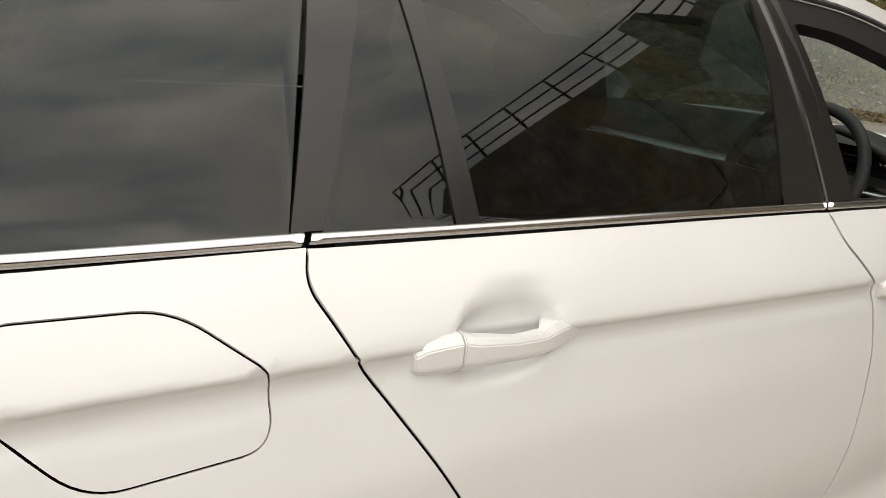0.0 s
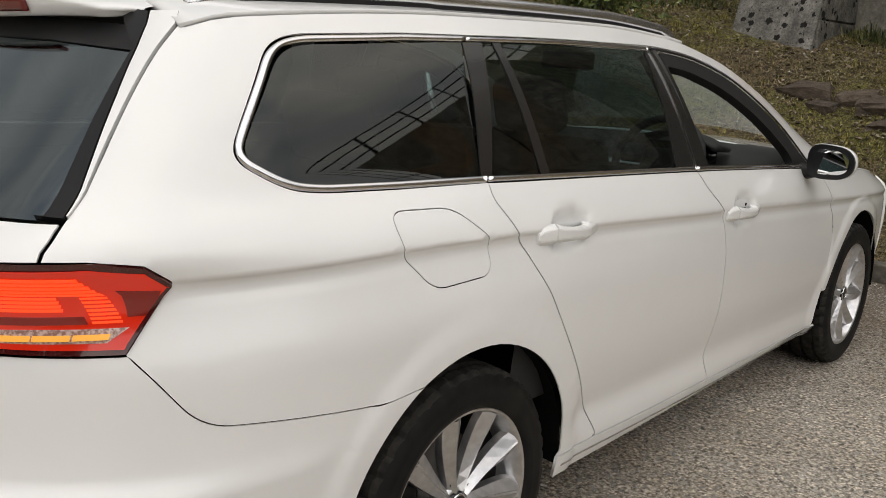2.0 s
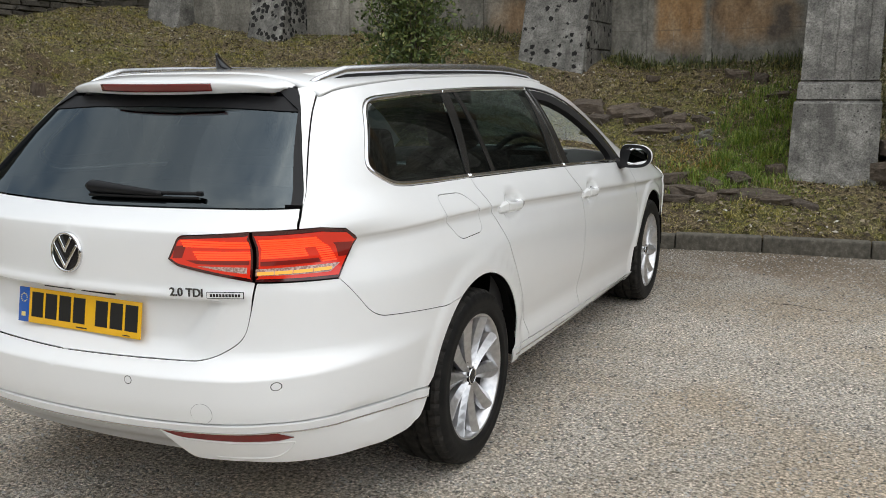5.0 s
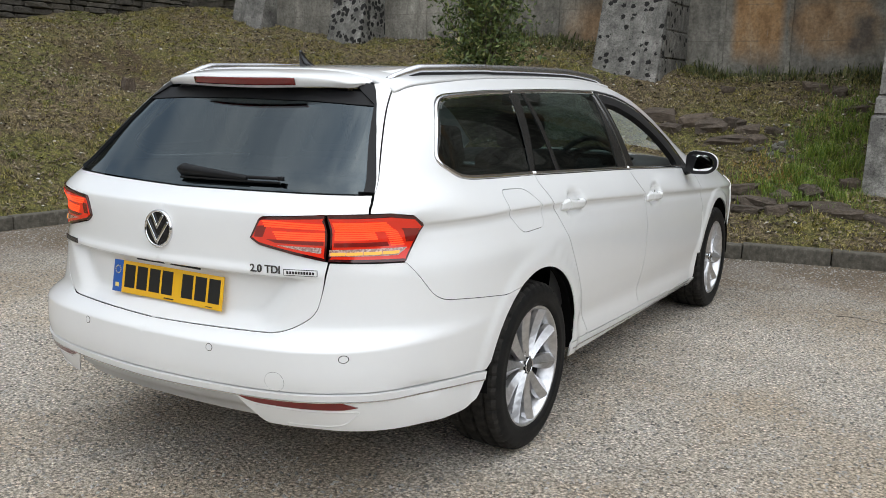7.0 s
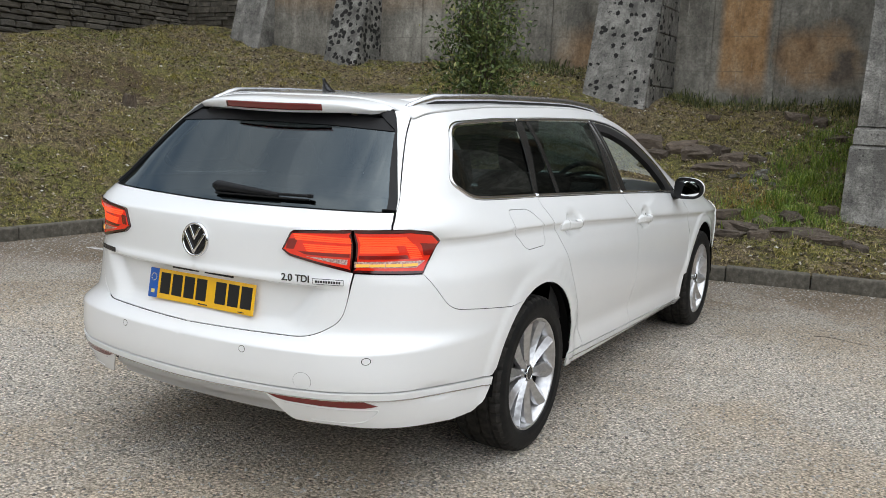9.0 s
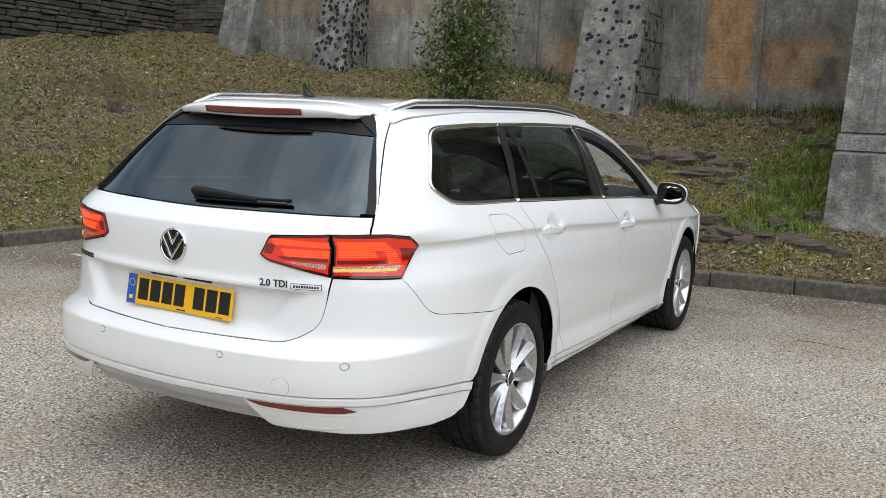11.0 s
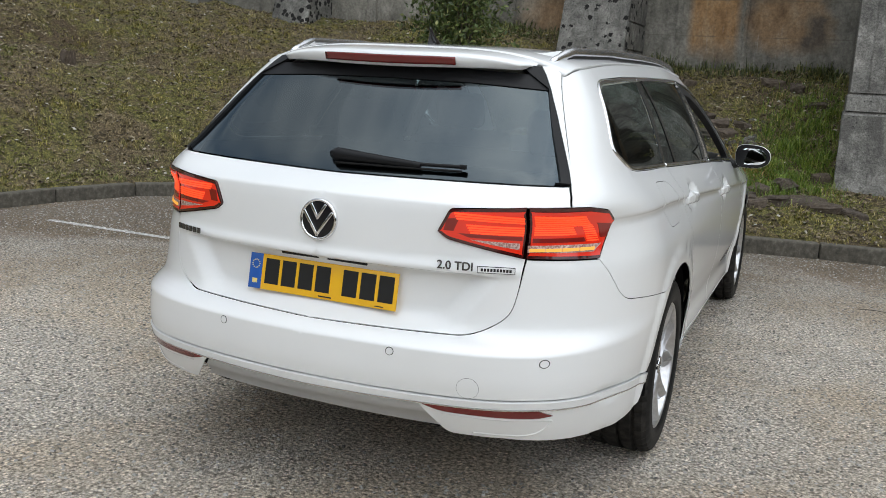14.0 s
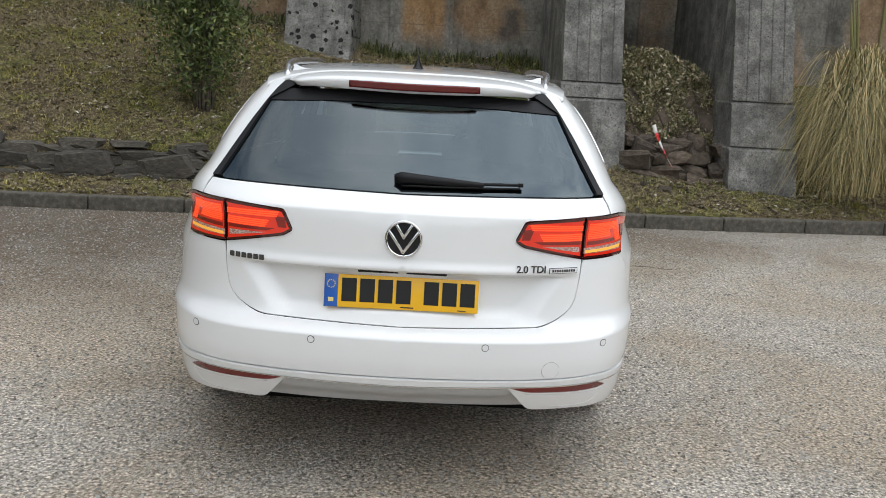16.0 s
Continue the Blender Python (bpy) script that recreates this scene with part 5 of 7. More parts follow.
gravel = shader("gravel", (0.3, 0.28, 0.25), 0.92)
_chip, _chip2 = cells_at(gravel, 150), cells_at(gravel, 78)
_gap2 = cells_at(gravel, 78, output="Distance")
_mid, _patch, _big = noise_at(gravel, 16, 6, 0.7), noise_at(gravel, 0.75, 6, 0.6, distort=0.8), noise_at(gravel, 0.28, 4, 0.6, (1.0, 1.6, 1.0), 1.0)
_fine = noise_at(gravel, 110, 5, 0.8)
_stone = ramp(gravel, _chip, (0.20, (0.20, 0.185, 0.165)), (0.42, (0.47, 0.445, 0.41)), (0.58, (0.66, 0.63, 0.585)), (0.78, (0.90, 0.875, 0.835)))
_stone2 = ramp(gravel, _chip2, (0.15, (0.40, 0.375, 0.34)), (0.5, (0.62, 0.595, 0.555)), (0.9, (0.80, 0.775, 0.74)))
_col = blend(gravel, 0.45, _stone, _stone2)
_dust = ramp(gravel, _fine, (0.3, (0.40, 0.335, 0.255)), (0.5, (0.56, 0.485, 0.395)), (0.7, (0.70, 0.625, 0.53)))
_col = blend(gravel, ramp(gravel, _patch, (0.42, 0.20), (0.58, 0.90)), _col, _dust)
_speck = noise_at(gravel, 66, 4, 0.68)
# shade between the chips, put into the colour, stronger where the fines have washed out
_gap_shade = maths(gravel, "ADD", _gap2, maths(gravel, "MULTIPLY", maths(gravel, "SUBTRACT", _fine, 0.5), 1.5))
_col = blend(gravel, ramp(gravel, _mid, (0.36, 0.25), (0.60, 0.95)), _col, blend(gravel, 1.0, _col, ramp(gravel, _gap_shade, (0.44, (1.06, 1.06, 1.06)), (0.72, (0.34, 0.325, 0.30))), "MULTIPLY"))
_col = blend(gravel, 1.0, _col, ramp(gravel, _speck, (0.35, (0.30, 0.285, 0.26)), (0.45, (0.80, 0.79, 0.77)), (0.54, (1.12, 1.11, 1.09)), (0.65, (1.65, 1.635, 1.60))), "MULTIPLY")
_col = blend(gravel, 1.0, _col, ramp(gravel, _mid, (0.32, (0.78, 0.77, 0.75)), (0.58, (1.05, 1.05, 1.05))), "MULTIPLY")
_col = blend(gravel, 1.0, _col, ramp(gravel, _big, (0.36, (0.88, 0.845, 0.80)), (0.56, (1.08, 1.06, 1.03))), "MULTIPLY")
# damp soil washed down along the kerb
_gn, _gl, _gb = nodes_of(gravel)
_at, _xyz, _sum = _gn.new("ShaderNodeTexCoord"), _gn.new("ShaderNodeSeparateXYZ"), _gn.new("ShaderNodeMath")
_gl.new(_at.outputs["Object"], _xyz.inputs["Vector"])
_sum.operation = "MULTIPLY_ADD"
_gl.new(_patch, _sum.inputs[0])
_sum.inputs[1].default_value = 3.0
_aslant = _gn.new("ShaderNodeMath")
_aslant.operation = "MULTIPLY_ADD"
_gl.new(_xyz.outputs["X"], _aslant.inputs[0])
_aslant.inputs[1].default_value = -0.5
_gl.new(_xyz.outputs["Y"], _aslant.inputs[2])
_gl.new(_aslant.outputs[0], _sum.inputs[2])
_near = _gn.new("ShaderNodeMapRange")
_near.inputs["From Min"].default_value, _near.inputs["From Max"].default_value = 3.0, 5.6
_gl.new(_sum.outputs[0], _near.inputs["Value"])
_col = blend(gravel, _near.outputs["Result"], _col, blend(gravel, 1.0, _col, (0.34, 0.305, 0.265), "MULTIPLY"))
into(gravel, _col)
bumped(gravel, _speck, 1.0, 0.022)

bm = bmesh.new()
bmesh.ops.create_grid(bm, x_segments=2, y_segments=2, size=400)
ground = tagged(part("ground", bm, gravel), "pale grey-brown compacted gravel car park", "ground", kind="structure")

KERB = [(-6.4, -14.0), (-6.0, -8.0), (-5.65, -3.0), (-5.45, 0.0), (-5.32, 1.9), (-5.24, 2.8), (-5.02, 3.6), (-4.6, 4.05), (-4.1, 4.16), (-3.15, 4.22), (-2.28, 4.32), (0.71, 4.62), (1.4, 4.76), (3.05, 4.92), (4.84, 5.2), (9.0, 5.7), (20.0, 7.0)]


def along(path, step):
    """Points at even steps along a line in plan, with the way it goes there."""
    out = []
    for a, b in zip(path, path[1:]):
        a, b = Vector(a), Vector(b)
        k = max(1, round((b - a).length / step))
        out += [(a.lerp(b, i / k), (b - a).normalized() * ((b - a).length / k)) for i in range(k)]
    return out


def kerb_distance(x, y):
    """How far behind the kerb's front a place lies; less than nothing on the car park's side."""
    p = np.stack([np.asarray(x, float), np.asarray(y, float)], -1)
    best, sign = np.full(p.shape[:-1], 1e9), np.ones(p.shape[:-1])
    for a, b in zip(KERB, KERB[1:]):
        a, b = np.array(a), np.array(b)
        d = b - a
        t = np.clip(((p - a) @ d) / (d @ d), 0, 1)
        r = np.linalg.norm(p - a - t[..., None] * d, axis=-1)
        s = np.where(d[0] * (p[..., 1] - a[1]) - d[1] * (p[..., 0] - a[0]) > 0, 1, -1)
        near_ = r < best - 1e-9
        best, sign = np.where(near_, r, best), np.where(near_, s, sign)
    return best * sign


def waves(x, y, scale, seed):
    """Smooth uneven ground between -1 and 1."""
    x, y = np.asarray(x) * scale, np.asarray(y) * scale
    return (np.sin(x * 1.0 + 1.7 * y + seed) + np.sin(2.3 * x - 1.1 * y + 2 * seed) + np.sin(-1.6 * x + 2.9 * y + 3 * seed) + np.sin(3.7 * x + 3.1 * y + 5 * seed)) / 4


slope_right = curve((0, 0.11), (1.4, 0.50), (2.0, 0.82), (3.2, 1.36), (4.3, 1.62), (6, 1.75))
slope_left = curve((0, 0.11), (0.6, 0.30), (1.75, 0.92), (3.2, 1.60), (4.6, 2.08), (5.4, 2.22), (7.5, 2.75), (12, 3.0))
slope_held = curve((0, 0.11), (0.70, 0.24), (0.86, 0.52), (1.75, 0.92), (3.2, 1.60), (4.6, 2.08), (12, 3.0))


def bank_height(x, y):
    """Height of the grass bank behind the kerb."""
    x, y = np.asarray(x, float), np.asarray(y, float)
    d = kerb_distance(x, y)
    k = np.clip((-0.4 - x) / 1.8, 0, 1)
    hold = np.clip((-1.0 - x) / 0.4, 0, 1) * np.clip((x + 5.3) / 0.5, 0, 1)
    left = slope_left(d) * (1 - hold) + slope_held(d) * hold
    h = slope_right(d) * (1 - k) + left * k
    inner = np.clip((d - 0.12) / 0.4, 0, 1)
    # a scraped hollow with a soil ledge in the long slope
    scrape = np.exp(-((x + 7.70) / 0.55) ** 2 - ((y - 5.45) / 0.42) ** 2) + 0.7 * np.exp(-((x + 8.05) / 0.35) ** 2 - ((y - 4.75) / 0.35) ** 2)
    lip = np.exp(-((x + 8.15) / 0.5) ** 2 - ((y - 5.6) / 0.45) ** 2)
    return (h + 0.07 * waves(x, y, 1.1, 2.0) * np.clip((d - 0.9) / 1.2, 0, 1) + 0.022 * waves(x, y, 4.5, 5.0) * np.clip(d / 0.5, 0, 1)
            + 0.012 * waves(x, y, 11.0, 1.0) * inner + 0.008 * waves(y, x, 23.0, 4.0) * inner - 0.20 * scrape + 0.12 * lip)


grass = shader("bank_grass", (0.1, 0.1, 0.04), 0.95)
_f, _p, _q, _h = noise_at(grass, 60, 5, 0.75), noise_at(grass, 1.1, 5, 0.65, distort=0.5), noise_at(grass, 5.5, 6, 0.7), noise_at(grass, 14, 5, 0.7)
_green = ramp(grass, _f, (0.36, (0.018, 0.019, 0.006)), (0.52, (0.135, 0.126, 0.030)), (0.66, (0.33, 0.29, 0.09)))
_soil = ramp(grass, _f, (0.36, (0.020, 0.014, 0.008)), (0.52, (0.150, 0.108, 0.060)), (0.66, (0.35, 0.27, 0.17)))
_c = blend(grass, ramp(grass, _p, (0.45, 0.0), (0.56, 0.9)), _green, _soil)
_c = blend(grass, ramp(grass, _q, (0.52, 0.0), (0.62, 0.75)), _c, _soil)
_c = blend(grass, 1.0, _c, ramp(grass, _h, (0.36, (0.45, 0.44, 0.42)), (0.60, (1.25, 1.25, 1.2))), "MULTIPLY")
# bare soil where the slope is scraped
_bx, _by, _bz = place_of(grass)
_bare = maths(grass, "MULTIPLY", stretch_of(grass, _bx, -8.7, -7.0, 0.5), stretch_of(grass, _by, 4.3, 6.1, 0.5))
_c = blend(grass, maths(grass, "MULTIPLY", _bare, ramp(grass, _q, (0.42, 0.2), (0.55, 0.95))), _c, blend(grass, 1.0, _soil, (0.6, 0.55, 0.5), "MULTIPLY"))
into(grass, _c)
bumped(grass, _f, 0.9, 0.03)

STEP = 0.075
xs, ys = np.arange(-16.0, 14.01, STEP), np.arange(-14.0, 10.01, STEP)
GX, GY = np.meshgrid(xs, ys, indexing="ij")
GD, GZ = kerb_distance(GX, GY), bank_height(GX, GY)
verts, faces, index = [], [], {}
GU, GV = np.gradient(GD, STEP)
for i, j in zip(*np.nonzero(GD > -0.22)):
    index[i, j] = len(verts)
    # the first row is drawn back under the kerb's rear edge
    short = max(0.0, 0.06 - GD[i, j])
    g = max(math.hypot(GU[i, j], GV[i, j]), 1e-6)
    verts.append((xs[i] + short * GU[i, j] / g, ys[j] + short * GV[i, j] / g, GZ[i, j] if GD[i, j] > 0.13 else 0.085))
for (i, j), k in index.items():
    c = [index.get(p) for p in ((i, j), (i + 1, j), (i + 1, j + 1), (i, j + 1))]
    if None not in c:
        faces.append(tuple(c))
bank = tagged(mesh_part("bank", verts, faces, grass), "sloping bank of rough grass and bare soil above the kerb", "grass bank", kind="structure")

# kerb stones, each a piece of its own
kerb_mat = shader("kerb_concrete", (0.19, 0.18, 0.165), 0.9)
_k = noise_at(kerb_mat, 18, 6, 0.7)
into(kerb_mat, ramp(kerb_mat, _k, (0.3, (0.042, 0.037, 0.029)), (0.55, (0.098, 0.088, 0.069)), (0.75, (0.19, 0.175, 0.142))))
bumped(kerb_mat, _k, 0.5, 0.006)
kerb = tagged(empty("kerb"), "weathered grey concrete kerb edging the gravel", "kerb", kind="structure")
bm = bmesh.new()
box(bm, (0.905, 0.13, 0.27), pose(0, 0, -0.005), 0.014, 2)
stone_mesh = part("kerb_stone", bm, kerb_mat, kerb)
first = True
for p, d in along(KERB, 0.915):
    ob = stone_mesh if first else new("kerb_stone", stone_mesh.data)
    first = False
    ob.parent = kerb
    k, d = d.length, d.normalized()
    ob.matrix_local = pose(p.x + d.x * k / 2 - d.y * 0.065, p.y + d.y * k / 2 + d.x * 0.065, random.uniform(-0.006, 0.004), random.uniform(-1, 1), random.uniform(-0.4, 0.4), math.degrees(math.atan2(d.y, d.x))) @ Matrix.Diagonal((k / 0.915, 1, 1, 1))

# the concrete retaining wall and its leaning buttresses
wall_mat = shader("stained_concrete", (0.2, 0.19, 0.17), 0.9)
_wx, _wy, _wz = place_of(wall_mat)
_a, _b2 = noise_at(wall_mat, 1.3, 7, 0.66), noise_at(wall_mat, 26, 6, 0.75)
_mot = noise_at(wall_mat, 5.0, 6, 0.7, (1.0, 1.0, 0.45))
_wob = maths(wall_mat, "MULTIPLY", maths(wall_mat, "SUBTRACT", noise_at(wall_mat, 2.2, 5, 0.6), 0.5), 0.55)
_c = ramp(wall_mat, _a, (0.30, (0.105, 0.098, 0.084)), (0.5, (0.215, 0.204, 0.178)), (0.70, (0.35, 0.335, 0.295)))
_c = blend(wall_mat, 1.0, _c, ramp(wall_mat, _mot, (0.34, (0.62, 0.61, 0.59)), (0.62, (1.15, 1.14, 1.12))), "MULTIPLY")
_rust = ramp(wall_mat, _mot, (0.3, (0.22, 0.118, 0.046)), (0.5, (0.36, 0.200, 0.080)), (0.68, (0.42, 0.275, 0.145)))
_ex, _ez = maths(wall_mat, "ADD", _wx, _wob), maths(wall_mat, "ADD", _wz, _wob)
# rust that ran down from the joints: one clean-edged panel, one broad blot, one faint wash
_panel = maths(wall_mat, "MULTIPLY", stretch_of(wall_mat, _wx, -0.56, 0.14, 0.10), stretch_of(wall_mat, _ez, 1.72, 9.0, 0.35))
_blot = maths(wall_mat, "MULTIPLY", stretch_of(wall_mat, _ex, 0.18, 1.30, 0.25), stretch_of(wall_mat, _ez, 1.85, 2.72, 0.22))
_wash = maths(wall_mat, "MULTIPLY", stretch_of(wall_mat, _ex, -3.0, -1.9, 0.4), stretch_of(wall_mat, _ez, 1.7, 2.75, 0.4))
_old = maths(wall_mat, "MULTIPLY", stretch_of(wall_mat, _ex, -9.0, -4.3, 0.8), stretch_of(wall_mat, _ez, 2.9, 5.5, 0.6))
_more = ramp(wall_mat, noise_at(wall_mat, 0.8, 4, 0.5, (1.0, 1.0, 0.4), 0.5), (0.50, 0.0), (0.62, 0.55))
_far = maths(wall_mat, "MULTIPLY", stretch_of(wall_mat, _wx, 2.0, 30.0, 0.5), _more)
for _k, _amount in ((_panel, 0.85), (_blot, 0.62), (_wash, 0.6), (_old, 0.6), (_far, 1.0)):
    _c = blend(wall_mat, maths(wall_mat, "MULTIPLY", _k, _amount), _c, _rust)
# damp blot, dark runs, lime runs
_damp = maths(wall_mat, "MULTIPLY", stretch_of(wall_mat, _ex, 0.84, 1.16, 0.12), stretch_of(wall_mat, _ez, 1.85, 2.45, 0.2))
_c = blend(wall_mat, maths(wall_mat, "MULTIPLY", _damp, 0.8), _c, (0.085, 0.082, 0.075))
_s = noise_at(wall_mat, 3.4, 6, 0.7, (1.0, 1.0, 0.10))
_c = blend(wall_mat, ramp(wall_mat, _s, (0.58, 0.0), (0.70, 0.70)), _c, (0.055, 0.051, 0.045))
_p = noise_at(wall_mat, 8.0, 6, 0.75, (1.0, 1.0, 0.16))
_c = blend(wall_mat, ramp(wall_mat, _p, (0.60, 0.0), (0.69, 0.45)), _c, (0.47, 0.445, 0.40))
# casting lines between the lifts
_lift = maths(wall_mat, "ABSOLUTE", maths(wall_mat, "SUBTRACT", maths(wall_mat, "FRACT", maths(wall_mat, "DIVIDE", maths(wall_mat, "ADD", _wz, maths(wall_mat, "MULTIPLY", _wob, 0.02)), 0.46)), 0.5))
_c = blend(wall_mat, maths(wall_mat, "MULTIPLY", ramp(wall_mat, _lift, (0.0, 1.0), (0.022, 0.0)), ramp(wall_mat, _mot, (0.40, 0.15), (0.6, 0.6))), _c, (0.12, 0.105, 0.085))
_c = blend(wall_mat, 0.85, _c, ramp(wall_mat, _b2, (0.30, (0.50, 0.50, 0.50)), (0.62, (1.12, 1.12, 1.12))), "MULTIPLY")
into(wall_mat, _c)
bumped(wall_mat, _b2, 0.5, 0.012)

def pier_material(name, holes, eaten=0.30, size=8.2, bite=0.47):
    m = shader(name, (0.2, 0.2, 0.19), 0.95)
    a, b2, c2 = noise_at(m, 3.2, 7, 0.72), noise_at(m, 55, 5, 0.75), noise_at(m, 15, 5, 0.7)
    col = ramp(m, a, (0.34, (0.090, 0.087, 0.080)), (0.52, (0.215, 0.208, 0.193)), (0.68, (0.37, 0.36, 0.335)))
    col = blend(m, 1.0, col, ramp(m, b2, (0.36, (0.52, 0.51, 0.50)), (0.60, (1.12, 1.12, 1.09))), "MULTIPLY")
    col = blend(m, ramp(m, c2, (0.57, 0.0), (0.66, 0.7)), col, (0.075, 0.072, 0.066))
    # dark algae runs, and small blowholes with their inner shade put into the colour
    run = noise_at(m, 5.0, 5, 0.7, (1.0, 1.0, 0.12))
    col = blend(m, ramp(m, run, (0.53, 0.0), (0.66, 0.72)), col, (0.07, 0.067, 0.060))
    small = maths(m, "ADD", cells_at(m, 17, output="Distance"), maths(m, "MULTIPLY", noise_at(m, 60, 3, 0.6), 0.4))
    col = blend(m, maths(m, "MULTIPLY", ramp(m, small, (0.30, 1.0), (0.36, 0.0)), ramp(m, noise_at(m, 1.7, 3, 0.5), (0.44, 0.0), (0.54, 0.85))), col, (0.016, 0.015, 0.014))
    # larger pits: the shade inside them is near-black colour on the flat face
    if holes:
        spots, zone = cells_at(m, size, output="Distance"), noise_at(m, 1.9, 3, 0.5)
        edge = noise_at(m, 34, 3, 0.6)
        n, lk, bs = nodes_of(m)
        add = n.new("ShaderNodeMath")
        add.operation = "MULTIPLY_ADD"
        lk.new(edge, add.inputs[0])
        add.inputs[1].default_value = 0.42
        lk.new(spots, add.inputs[2])
        pit = blend(m, 1.0, ramp(m, add.outputs[0], (bite, 1.0), (bite + 0.03, 0.0)), ramp(m, zone, (eaten, 0.0), (eaten + 0.06, 1.0)), "MULTIPLY")
        col = blend(m, pit, col, (0.010, 0.009, 0.008))
    into(m, col)
    bumped(m, b2, 0.7, 0.02)
    return m


pier_mat, pitted_mat = pier_material("rough_concrete", False), pier_material("pitted_concrete", True)
worn_mat = pier_material("badly_pitted_concrete", True, 0.15, 11.0, 0.64)

bm = bmesh.new()
box(bm, (32.7, 0.5, 8.0), pose(7.25, 9.26, 3.4), 0.02)
for x, w in ((-5.3, 0.16), (-3.74, 0.10), (-3.02, 0.09), (-0.66, 0.07), (0.19, 0.05), (2.9, 0.10), (6.4, 0.16)):
    box(bm, (w, 0.5 * w + 0.02, 8.0), pose(x, 9.01, 3.38), 0.01)
wall_back = tagged(part("wall_back", bm, wall_mat, smooth=False), "tall concrete retaining wall with rust-brown stains", "wall", kind="structure")


def buttress(x0, x1, base_y, base_z, lean, material, ledges=(), grooves=(), label=""):
    """A pier that leans back into the wall: board marks run up its face, ledges across it."""
    bm = bmesh.new()
    zs = sorted({round(z, 3) for z in list(np.arange(base_z - 0.7, 7.3, 0.25)) + [l + e for l in ledges for e in (-0.022, -0.012, 0.012, 0.022)]})
    xs_ = sorted({round(x, 4) for x in list(np.linspace(x0, x1, 9)) + [x0 + (x1 - x0) * g + e for g in grooves for e in (-0.013, -0.006, 0.006, 0.013)]})
    lines = []
    for z in zs:
        low = sum(1 for l in ledges if z < l)
        crack = any(abs(z - l) < 0.015 for l in ledges)
        row = []
        for x in xs_:
            deep = 0.010 if any(abs(x - x0 - (x1 - x0) * g) < 0.008 for g in grooves) and z > (max(ledges) if ledges else base_z) else 0.0
            y = base_y + lean * (z - base_z) - 0.03 * low + deep + (0.03 if crack else 0) + 0.012 * noise.noise((x * 4, z * 3, base_y))
            row.append(bm.verts.new((x + 0.02 * low * (1 if x > (x0 + x1) / 2 else -1) * (abs(x - (x0 + x1) / 2) > (x1 - x0) * 0.49), y, z)))
        back = max(9.2, base_y + lean * (z - base_z) + 0.1)
        row.append(bm.verts.new((row[-1].co.x, back, z)))
        row.insert(0, bm.verts.new((row[0].co.x, back, z)))
        lines.append(row)
    for a, b in zip(lines, lines[1:]):
        for i in range(len(a) - 1):
            bm.faces.new((a[i], a[i + 1], b[i + 1], b[i]))
    return tagged(part("wall_buttress", bm, material, smooth=False), label or "leaning rough grey concrete buttress with board marks", "buttress", group="wall buttresses", kind="structure")


marks = (0.22, 0.42, 0.62, 0.82)
pits = "leaning grey concrete buttress pitted with dark holes"
pitted = buttress(-1.98, -1.12, 7.72, 1.42, 0.33, pitted_mat, (), (0.55, 0.74, 0.88), pits)
buttress(1.49, 2.18, 6.15, 0.50, 0.30, pier_mat, (1.22, 1.40), marks)
buttress(3.38, 4.06, 5.85, 0.34, 0.27, pier_mat, (0.78, 1.28), marks)
# the pitted buttress is cased in blocks on its flank
for k in range(16):
    z = 1.30 + 0.345 * k
    front = 7.72 + 0.33 * (z - 1.42) + 0.06
    y = front
    while y < 8.95:
        w = min(0.62 if (k % 2 or y > front) else 0.31, 9.0 - y)
        bm = bmesh.new()
        box(bm, (0.03, w - 0.014, 0.330), pose(-1.115 + random.uniform(-0.004, 0.004), y + w / 2, z), 0.008, 1)
        part("block", bm, pitted_mat, pitted, smooth=False)
        y += w
buttress(-6.66, -6.02, 8.35, 2.25, 0.30, worn_mat, (), (0.5, 0.8), pits)
buttress(-9.0, -8.3, 8.6, 2.4, 0.30, pier_mat, (), marks)

# ---- railing along the wall's top ----
rail_steel = shader("railing_steel", (0.06, 0.06, 0.06), 0.6, 0.3)
railing = tagged(empty("railing"), "dark steel railing along the top of the retaining wall", "railing")
bm = bmesh.new()
tube(bm, [(0, 0, 0), (0, 0, 1.05)], 0.035, 8)
post_mesh = part("post", bm, rail_steel, railing)
for k in range(20):
    ob = post_mesh if k == 0 else new("post", post_mesh.data)
    ob.parent = railing
    ob.location = (-6.0 + 1.5 * k, 9.15, 7.40)
for z in (7.75, 8.1, 8.44):
    bm = bmesh.new()
    tube(bm, [(-6.2, 9.15, z), (22.8, 9.15, z)], 0.024, 8)
    part("rail", bm, rail_steel, railing)

# ---- dry-stone wall along the top of the bank ----
slate = shader("slate", (0.08, 0.075, 0.07), 0.85)
_n, _m = noise_at(slate, 9, 6, 0.7), noise_at(slate, 45, 5, 0.7)
_c = ramp(slate, _n, (0.3, (0.028, 0.025, 0.021)), (0.55, (0.085, 0.077, 0.064)), (0.75, (0.185, 0.168, 0.142)))
_c = blend(slate, 0.8, _c, ramp(slate, random_in(slate), (0.0, (0.6, 0.58, 0.55)), (1.0, (1.25, 1.2, 1.1))), "MULTIPLY")
into(slate, _c)
bumped(slate, _m, 0.6, 0.012)


